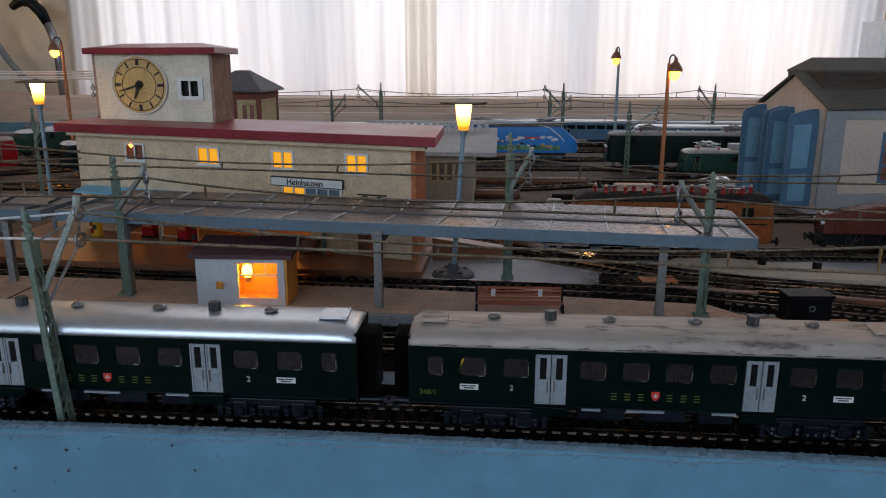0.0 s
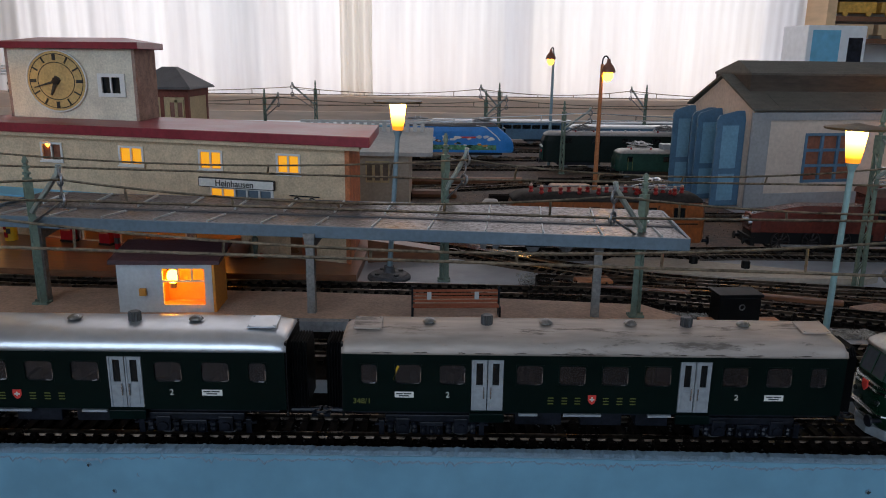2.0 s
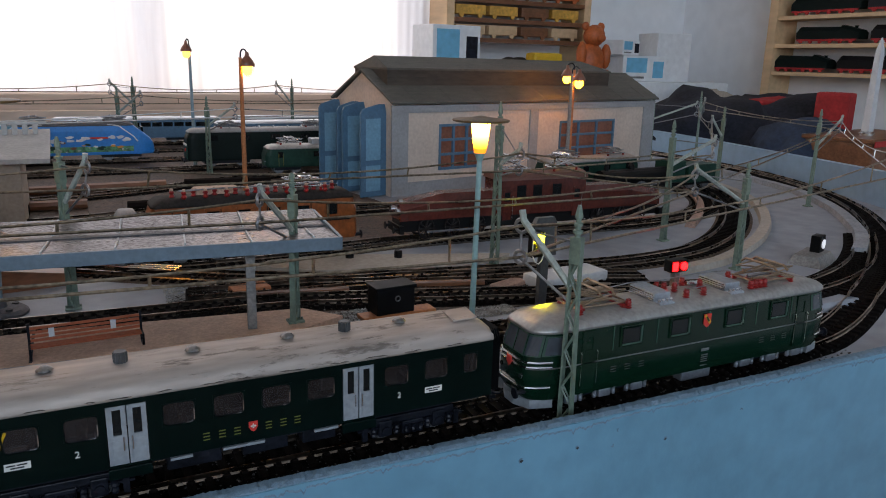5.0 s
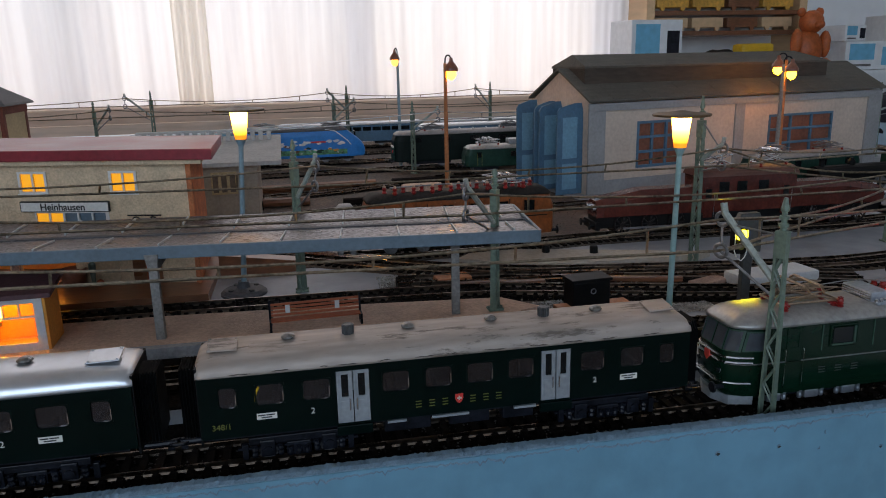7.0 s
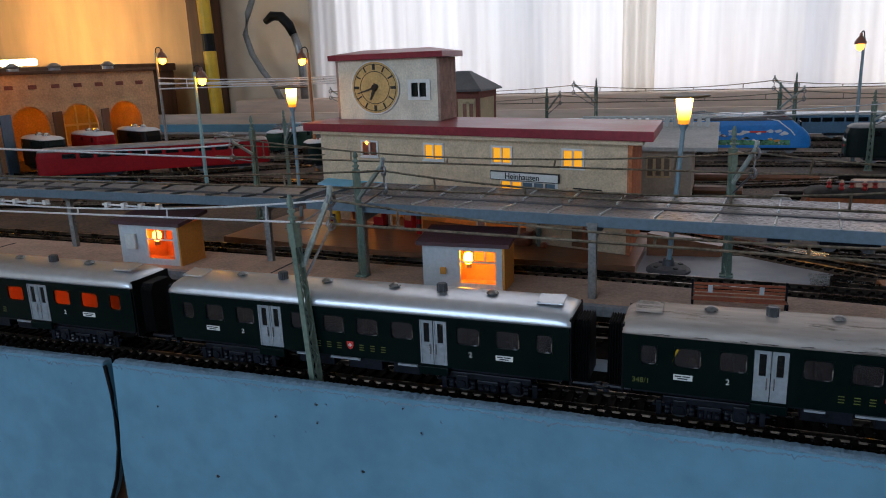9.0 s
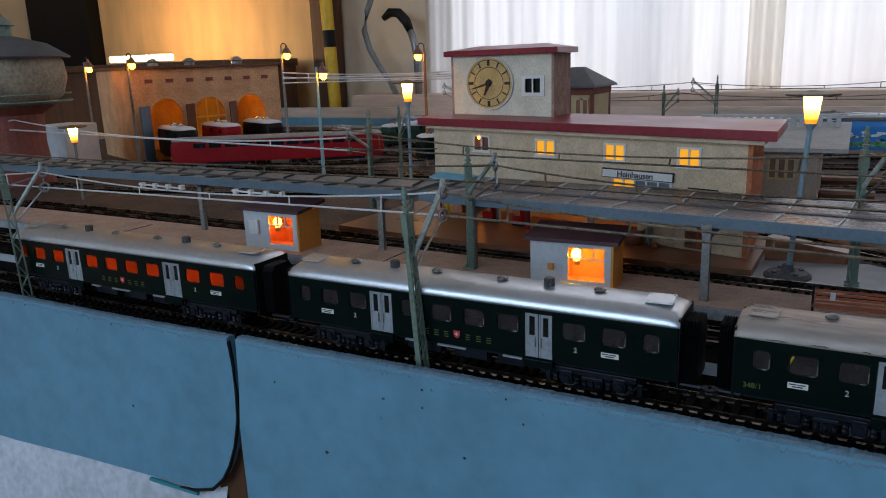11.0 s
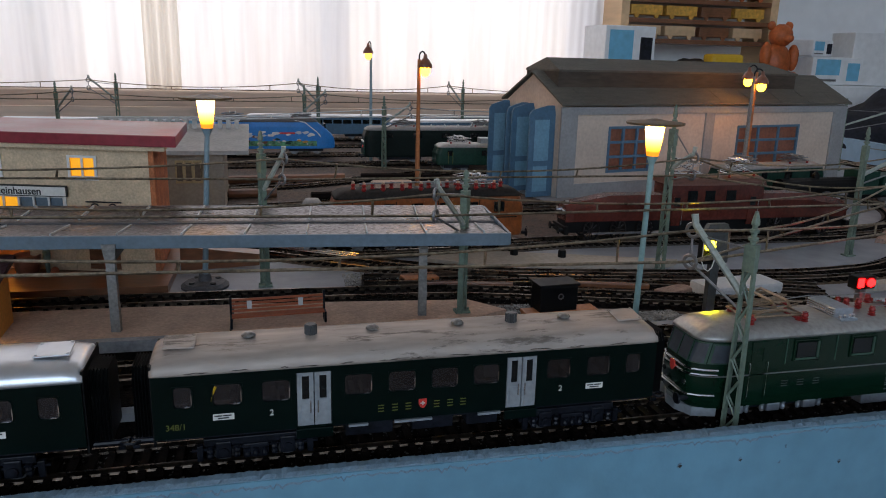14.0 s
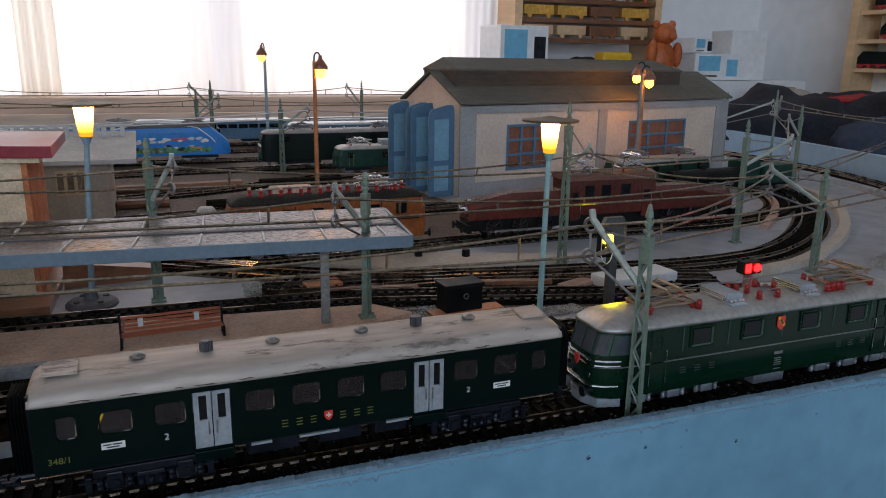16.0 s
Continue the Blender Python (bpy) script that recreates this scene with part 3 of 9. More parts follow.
# dents in the boards: shade of the pit drawn in ink, with a raised pale lip
rnd = random.Random(5)
DENTS = [(-0.4321, -0.0557, 3), (-0.2667, -0.0508, 4), (-0.3019, -0.014, 2), (-0.2259, -0.0092, 2), (-0.1772, -0.0325, 3), (-0.1958, 0.001, 1), (-0.3155, -0.0339, 1), (-0.3634, -0.0074, 1),
         (-0.2009, 0.0007, 2), (-0.1538, 0.0050, 2), (-0.1448, -0.0064, 2), (-0.2014, -0.0094, 2), (-0.2283, -0.0209, 1), (-0.2078, -0.015, 1), (-0.1338, 0.0011, 1), (0.1604, -0.0041, 3), (0.1902, -0.0045, 2), (0.2428, -0.0114, 2), (0.2132, -0.0001, 1)]
DENTS += [(rnd.uniform(-0.9, 0.6), rnd.uniform(-0.07, -0.002), 1) for _ in range(14)]
for x, z, k in DENTS:
    r = 0.00035 + 0.00022 * k
    owner = fasc_l if x < -0.335 else fasc_r
    a = rnd.uniform(0, 6.28)
    bm = rings(bmesh.new(), [[(x + q * (1 + 0.35 * math.sin(2 * t + a)) * math.cos(t), y, z + q * (1 + 0.35 * math.sin(3 * t + a)) * math.sin(t)) for t in [2 * math.pi * i / 11 for i in range(11)]] for q, y in ((r * 0.75, FY + 0.0002), (r * 0.75, FY - 0.00015))])
    if k > 1:
        part("dent", bm, INK, owner)
    part("dent_lip", T([(x + (r + 0.0003) * math.cos(a + t), FY - 0.0002, z + (r + 0.0003) * math.sin(a + t)) for t in (0, 0.7, 1.4, 2.1, 2.8)], [0.0001, 0.0003, 0.0004, 0.0002, 0.0001], 5), BOARD_EDGE, owner)
tagged(part("black_cable", T([(-0.3366, FY + 0.0008, 0.006), (-0.3348, FY + 0.0008, -0.010), (-0.3342, FY + 0.0008, -0.028), (-0.3354, FY + 0.0008, -0.046), (-0.3404, FY, -0.066), (-0.3458, FY - 0.0004, -0.0795), (-0.3528, FY - 0.0004, -0.0908), (-0.364, FY - 0.0004, -0.101), (-0.381, FY - 0.0004, -0.1062), (-0.395, FY - 0.0004, -0.1075)], [0.0013, 0.0012, 0.0011, 0.0010, 0.0011, 0.0012, 0.0013, 0.0013, 0.0010, 0.0007], 6), BLACK), "thin black cable down the joint of the front boards", "cable")
tagged(part("teal_cable", T([(-0.379, FY, -0.1085), (-0.400, FY, -0.1090), (-0.425, FY, -0.1095)], 0.0015, 8), TEAL), "short teal cable below the front board", "cable")
# paper hanging below the board
bm = bmesh.new()
pv = [[bm.verts.new((-0.97 + 0.012 * i, -0.0125 - 0.0012 * math.sin(i * 0.9) - 0.003 * j + 0.0016 * math.sin(i * 1.3 + 2 * j) + 0.001 * math.sin(i * 0.37 * (j + 1)), -0.098 - 0.014 * j + 0.001 * math.sin(i * 0.7 + j))) for j in range(12)] for i in range(52)]
for a, b in zip(pv, pv[1:]):
    for j in range(11):
        bm.faces.new((a[j], b[j], b[j + 1], a[j + 1]))
sheet = part("paper_sheet", bm, PAPER, smooth=True)
tagged(sheet, "crumpled pale sheet hanging below the front board", "sheet")

# side board and back board of the layout
bm = bmesh.new()
rings(bm, [[(x, y, -0.022), (x + 0.012, y, -0.022), (x + 0.012, y, z1), (x, y, z1)] for x, y, z1 in ((0.75, 0.11, 0.054), (0.823, 0.254, 0.053), (0.890, 0.403, 0.048), (0.928, 0.531, 0.046), (0.962, 0.68, 0.046), (0.972, 0.95, 0.050), (0.972, 1.30, 0.050))])
setting("side_board", bm, SIDE_BLUE, "pale blue painted side board of the layout", "board")
setting("back_board", B(-1.75, 0.96, 1.315, 1.335, -0.05, 0.055), SILLWOOD, "brown wooden backing board behind the tracks", "board")
setting("back_board_blue", B(-1.75, 0.95, 1.285, 1.31, -0.022, 0.030), BLUE_BOARD, "blue-grey painted strip along the back of the layout", "board")
for x in (-1.5, -0.4, 0.7):
    for y in (0.08, 1.2):
        tagged(part("layout_trestle", B(x - 0.03, x + 0.03, y - 0.03, y + 0.03, -0.86, -0.022, bev=0.003), SHELFWOOD), "plain wooden leg carrying the layout board", "leg", "layout legs")


# ---- tracks ----
def path_points(pts, step=0.01):
    """Evenly spaced points along a smooth curve through the given plan points."""
    pts = [Vector(p) for p in pts]
    ext = [pts[0] * 2 - pts[1]] + pts + [pts[-1] * 2 - pts[-2]]
    out = []
    for i in range(1, len(ext) - 2):
        p0, p1, p2, p3 = ext[i - 1:i + 3]
        for k in range(40):
            t = k / 40
            out.append(0.5 * (2 * p1 + (p2 - p0) * t + (2 * p0 - 5 * p1 + 4 * p2 - p3) * t * t + (3 * p1 - p0 - 3 * p2 + p3) * t ** 3))
    out.append(pts[-1])
    res, carry = [out[0]], 0.0
    for a, b in zip(out, out[1:]):
        L = (b - a).length
        while carry + L >= step:
            a = a + (b - a) * ((step - carry) / L)
            L = (b - a).length
            carry = 0.0
            res.append(a)
        carry += L
    return res


def frames(pts):
    for i, p in enumerate(pts):
        d = pts[min(i + 1, len(pts) - 1)] - pts[max(i - 1, 0)]
        yield p, d.normalized()


SLEEPER_BM = bmesh.new()
box(SLEEPER_BM, -0.0016, 0.0016, -0.0150, 0.0150, 0.0, 0.0022)
for y in (-0.0107, -0.0063, 0.0063, 0.0107):
    box(SLEEPER_BM, -0.0011, 0.0011, y - 0.0009, y + 0.0009, 0.0021, 0.0032)
SLEEPER_ME = bpy.data.meshes.new("sleeper")
SLEEPER_BM.to_mesh(SLEEPER_ME)
SLEEPER_BM.free()
SLEEPER_ME.materials.append(SLEEPER)
late_sleepers = []
for soil, what in (([(-0.12, 0.190), (0.036, 0.196), (0.05, 0.222), (0.10, 0.240), (0.16, 0.216), (0.29, 0.206), (0.33, 0.19), (0.36, 0.15), (0.30, 0.116), (0.20, 0.119), (0.13, 0.135), (0.118, 0.160), (0.0, 0.176)], "dark brown gritty soil under the station throat"),
                   ([(-1.25, 0.190), (-0.60, 0.192), (-0.12, 0.200), (-0.105, 0.300), (-0.022, 0.276), (0.045, 0.278), (0.10, 0.322), (0.33, 0.322), (0.36, 0.35), (0.30, 0.455), (0.27, 0.62), (0.40, 0.70), (0.78, 0.72), (0.86, 0.86), (0.90, 1.20), (-1.60, 1.22), (-1.62, 0.70)], "dark brown gritty soil between the yard tracks")):
    setting("yard_soil", slab(soil, G - 0.001, G + 0.0004), SOIL, what, "soil")


def track(plan, label, singles=None, bed=BALLAST, lift=0.0, level=None):
    """A three-rail model track along plan points; singles: a stretch of x whose sleepers are objects of their own."""
    lv = level or ground_z
    pts = path_points([(x, y, 0) for x, y in plan], 0.008)
    for p in pts:
        p.z = lv(p.x, p.y) + lift
    tr = thing("track", pose(0, 0, 0), label, "railway track", "layout tracks", "structure")
    for off, name in ((-0.0085, "rail"), (0.0085, "rail")):
        loops = []
        for p, d in frames(pts):
            s = Vector((d.y, -d.x, 0))
            c = p + s * off
            loops.append([c + s * a + Vector((0, 0, b)) for a, b in ((-0.0010, 0.0022), (0.0010, 0.0022), (0.0004, 0.0030), (0.0005, 0.0048), (-0.0005, 0.0048), (-0.0004, 0.0030))])
        part(name, rings(bmesh.new(), loops), RAIL, tr)
    bm = bmesh.new()
    rings(bm, [[p + Vector((d.y, -d.x, 0)) * a + Vector((0, 0, b)) for a, b in ((-0.018, 0.0001), (0.018, 0.0001), (0.0155, 0.0009), (-0.0155, 0.0009))] for p, d in frames(pts)])
    part("ballast_bed", bm, bed, tr)
    verts, faces = [], []
    smin = path_points([tuple(p) for p in pts], 0.0068)
    for p, d in frames(smin):
        if singles and singles[0] < p.x < singles[1] and abs(p.z - smin[0].z) < 0.001:
            late_sleepers.append((tr, p.copy(), math.degrees(math.atan2(d.y, d.x))))
            continue
        s = Vector((d.y, -d.x, 0))
        n0 = len(verts)
        for z in (0.0006, 0.0022):
            for a, b in ((-0.0016, -0.015), (0.0016, -0.015), (0.0016, 0.015), (-0.0016, 0.015)):
                verts.append(p + d * a + s * b + Vector((0, 0, z)))
        faces += [[n0 + k for k in f] for f in ((4, 5, 6, 7), (0, 1, 5, 4), (1, 2, 6, 5), (2, 3, 7, 6), (3, 0, 4, 7))]
        n0 = len(verts)
        for z in (0.0021, 0.0034):
            for a, b in ((-0.0007, -0.0007), (0.0007, -0.0007), (0.0007, 0.0007), (-0.0007, 0.0007)):
                verts.append(p + d * a + s * b + Vector((0, 0, z)))
        faces += [[n0 + k for k in f] for f in ((4, 5, 6, 7), (0, 1, 5, 4), (1, 2, 6, 5), (2, 3, 7, 6), (3, 0, 4, 7))]
    if verts:
        me = bpy.data.meshes.new("sleepers")
        me.from_pydata(verts, [], faces)
        me.materials.append(SLEEPER)
        ob = new("sleepers", me)
        ob.parent = tr
        ob["kind"] = "stuff"
    return tr


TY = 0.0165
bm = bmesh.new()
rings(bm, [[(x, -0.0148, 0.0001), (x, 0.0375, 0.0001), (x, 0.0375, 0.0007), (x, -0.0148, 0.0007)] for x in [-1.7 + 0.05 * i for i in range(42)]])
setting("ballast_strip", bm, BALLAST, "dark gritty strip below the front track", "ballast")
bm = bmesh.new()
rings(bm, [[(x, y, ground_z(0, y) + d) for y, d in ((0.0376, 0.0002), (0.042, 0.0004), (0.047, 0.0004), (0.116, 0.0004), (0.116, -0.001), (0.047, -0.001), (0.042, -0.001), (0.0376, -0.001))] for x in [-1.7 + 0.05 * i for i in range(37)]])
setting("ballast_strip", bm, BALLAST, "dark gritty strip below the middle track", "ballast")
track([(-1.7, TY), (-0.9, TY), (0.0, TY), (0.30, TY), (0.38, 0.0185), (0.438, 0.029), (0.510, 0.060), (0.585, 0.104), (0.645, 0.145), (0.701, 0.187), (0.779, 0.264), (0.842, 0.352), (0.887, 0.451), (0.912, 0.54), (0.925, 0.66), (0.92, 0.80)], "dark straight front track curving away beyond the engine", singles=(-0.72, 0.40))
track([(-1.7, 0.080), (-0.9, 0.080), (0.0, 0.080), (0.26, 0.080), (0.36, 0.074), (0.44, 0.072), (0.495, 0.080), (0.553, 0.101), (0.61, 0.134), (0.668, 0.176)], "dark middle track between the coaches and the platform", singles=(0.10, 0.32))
track([(-1.7, 0.213), (-0.9, 0.211), (-0.42, 0.204), (-0.26, 0.192), (-0.09, 0.189), (0.08, 0.181), (0.14, 0.170), (0.22, 0.146), (0.34, 0.112), (0.42, 0.098)], "dark track along the far side of the platform", singles=(-0.20, 0.30))
track([(-0.24, 0.352), (-0.10, 0.345), (-0.03, 0.316), (0.045, 0.268), (0.10, 0.236), (0.16, 0.212), (0.27, 0.190), (0.365, 0.177), (0.420, 0.178), (0.468, 0.188), (0.535, 0.222), (0.607, 0.278), (0.665, 0.340), (0.712, 0.415), (0.742, 0.50), (0.752, 0.60)], "dark track leading into the inner curve", bed=BROWNEDGE)
track([(-0.25, 0.372), (-0.10, 0.350), (-0.03, 0.312), (0.03, 0.293), (0.12, 0.2930), (0.19, 0.2965), (0.24, 0.3005), (0.372, 0.2975), (0.51, 0.2940), (0.60, 0.320), (0.66, 0.375), (0.70, 0.46)], "dark track carrying the brown engines", bed=GREYBALLAST)
track([(0.055, 0.212), (0.10, 0.206), (0.20, 0.196), (0.30, 0.166), (0.37, 0.140)], "dark crossing track of the station throat")
track([(-0.30, 0.418), (0.0, 0.412), (0.22, 0.440), (0.55, 0.463), (0.75, 0.50)], "dark yard track with dull rails")
track([(-0.30, 0.470), (0.0, 0.480), (0.25, 0.565), (0.33, 0.595)], "dark track leading to the engine shed")
track([(-1.1, 0.56), (-0.3, 0.56), (0.0, 0.60), (0.22, 0.69), (0.38, 0.69)], "dark yard track below the green engine")
track([(-1.3, 0.76), (-0.3, 0.76), (0.1, 0.78), (0.6, 0.80), (0.9, 0.83)], "dark yard track towards the back")
track([(-1.6, 0.885), (-0.4, 0.885), (0.5, 0.89), (0.9, 0.93)], "dark back track below the blue engine")
track([(-1.6, 1.00), (-0.4, 1.00), (0.6, 1.00), (0.92, 1.04)], "dark rear main track")
track([(-1.6, 1.10), (-0.4, 1.10), (0.6, 1.10), (0.92, 1.12)], "dark rearmost main track")
track([(-1.5, 0.30), (-0.9, 0.33), (-0.5, 0.42), (-0.25, 0.47)], "dark siding behind the far platform")
track([(-1.10, 0.39), (-0.92, 0.512), (-0.775, 0.610), (-0.60, 0.728), (-0.42, 0.86)], "dark siding below the red railcar")
for k, (x, y) in enumerate(((-1.02, 0.66), (-0.97, 0.71), (-0.92, 0.755))):
    track([(x - 0.05, y + 0.06), (x + 0.06, y - 0.07), (x + 0.16, y - 0.17), (x + 0.30, y - 0.26)], "short dark track out of the engine house")


def gravel(name, mat, n, seed, areas, label):
    """Loose stones scattered over rectangles of the board, too many to count."""
    r = random.Random(seed)
    verts, faces = [], []
    for _ in range(n):
        x0, x1, y0, y1, z = r.choice(areas)
        x, y, q, a = r.uniform(x0, x1), r.uniform(y0, y1), r.uniform(0.0003, 0.0009), r.uniform(0, 6.28)
        n0 = len(verts)
        for k in range(4):
            w = q * r.uniform(0.7, 1.3)
            verts.append((x + w * math.cos(a + 1.57 * k), y + w * math.sin(a + 1.57 * k), z + q * r.uniform(0.1, 0.5)))
        verts += [(x + q * r.uniform(-0.3, 0.3), y, z + q * 1.1), (x, y, z - 0.0003)]
        for k in range(4):
            faces += [(n0 + k, n0 + (k + 1) % 4, n0 + 4), (n0 + (k + 1) % 4, n0 + k, n0 + 5)]
    me = bpy.data.meshes.new(name)
    me.from_pydata(verts, [], faces)
    me.materials.append(mat)
    return tagged(new(name, me), label, "gravel", kind="stuff")


gravel("yard_gravel", STONE, 4200, 21, [(0.06, 0.33, 0.150, 0.205, G + 0.0005), (-0.05, 0.30, 0.345, 0.66, G + 0.0005), (0.02, 0.34, 0.300, 0.322, G + 0.0005)], "loose mixed gravel between the yard tracks")
gravel("pale_gravel", PALESTONE, 3000, 23, [(0.042, 0.086, 0.207, 0.236, G + 0.0004), (0.121, 0.152, 0.118, 0.150, G + 0.0004), (0.198, 0.240, 0.108, 0.124, G + 0.0004)], "patches of pale grey gravel beside the throat tracks")
gravel("track_gravel", DARKSTONE, 5200, 22, [(-0.95, 0.42, -0.014, 0.036, 0.0008)], "dark gravel along the front track")


# ---- coaches ----
WIN = [(-0.0945, 0.0075), (-0.078, 0.0115), (-0.0595, 0.0115), (-0.027, 0.0118), (-0.009, 0.0118), (0.009, 0.0118), (0.027, 0.0118), (0.0595, 0.0115), (0.078, 0.0115), (0.0945, 0.0075)]
CL = 0.1055           # half length of a coach body
CW = 0.0162


def roof_loops(hl, hw, z0, z1, nose):
    xs = [-hl, -hl + nose * 0.12, -hl + nose * 0.4, -hl + nose, hl - nose, hl - nose * 0.4, hl - nose * 0.12, hl]
    ks = [0.62, 0.80, 0.93, 1.0, 1.0, 0.93, 0.80, 0.62]
    loops = []
    for x, k in zip(xs, ks):
        w = hw * (0.90 + 0.10 * k)
        prof = [(w, z0), (w * 1.0, z0 + 0.12 * (z1 - z0) * k)]
        for i in range(1, 10):
            a = math.pi * i / 10
            prof.append((w * math.copysign(abs(math.cos(a)) ** 0.75, math.cos(a)), z0 + (z1 - z0) * k * (0.12 + 0.88 * math.sin(a) ** 0.85)))
        prof += [(-w, z0 + 0.12 * (z1 - z0) * k), (-w, z0)]
        loops.append([(x, y, z) for y, z in prof])
    return loops


def wheelset(parent, x, r=0.0052, z=0.0052):
    bm = bmesh.new()
    for y in (-0.0088, 0.0088):
        disc(bm, (x, y, z), (0, 1, 0), r, 0.0026, 16)
        disc(bm, (x, y + math.copysign(0.0014, -y), z), (0, 1, 0), r + 0.0009, 0.0006, 16)
    tube(bm, [(x, -0.009, z), (x, 0.009, z)], 0.001, 8)
    return part("wheelset", bm, STEEL, parent)


def bogie(parent, x):
    bm = bmesh.new()
    for s in (-1, 1):
        y = s * 0.0125
        box(bm, x - 0.020, x + 0.020, y - 0.0011, y + 0.0011, 0.0080, 0.0112, bev=0.0004)
        box(bm, x - 0.0245, x + 0.0245, y - 0.0007, y + 0.0007, 0.0060, 0.0069)
        for dx in (-0.0125, 0.0125):
            box(bm, x + dx - 0.0030, x + dx + 0.0030, y - 0.0020, y + 0.0020, 0.0028, 0.0100, bev=0.0006)
            disc(bm, (x + dx, y + s * 0.0024, 0.0056), (0, 1, 0), 0.0019, 0.0010, 12)
            for q in (-0.0052, 0.0052):
                lathe(bm, [(0.0012, 0.0030), (0.0015, 0.0040), (0.0012, 0.0050), (0.0015, 0.0060), (0.0012, 0.0070), (0.0015, 0.0082)], 8, (x + dx + q, y + s * 0.0012, 0))
        box(bm, x - 0.0050, x + 0.0050, y - 0.0022, y + 0.0022, 0.0024, 0.0084, bev=0.0005)
        for q in (-0.0034, 0.0, 0.0034):
            lathe(bm, [(0.0010, 0.0030), (0.0013, 0.0042), (0.0010, 0.0054), (0.0013, 0.0068)], 8, (x + q, y + s * 0.0024, 0))
        for q in (-0.0215, 0.0215):
            box(bm, x + q - 0.0012, x + q + 0.0012, y - 0.0012, y + 0.0012, 0.0018, 0.0085, bev=0.0003)
    box(bm, x - 0.006, x + 0.006, -0.012, 0.012, 0.0060, 0.0118)
    b = part("bogie", bm, BOGIE, parent, "dusty black sprung bogie")
    for dx in (-0.0125, 0.0125):
        wheelset(b, x + dx)


def rounded_frame(x0, x1, z0, z1, y0, y1, inset=0.0004, r=0.0016):
    """A frame filling a rectangular opening and leaving one with rounded corners."""
    def loop(d, q, y):
        pts = []
        for cx, cz, a0 in ((x1 - d - q, z1 - d - q, 0), (x0 + d + q, z1 - d - q, 90), (x0 + d + q, z0 + d + q, 180), (x1 - d - q, z0 + d + q, 270)):
            pts += [(cx + q * math.cos(radians(a0 + 22.5 * k)), y, cz + q * math.sin(radians(a0 + 22.5 * k))) for k in range(5)]
        return pts
    return rings(bmesh.new(), [loop(0.00002, 0.0002, y0), loop(0.00002, 0.0002, y1), loop(inset, r, y1), loop(inset + 0.0001, r, y0)], caps=False)


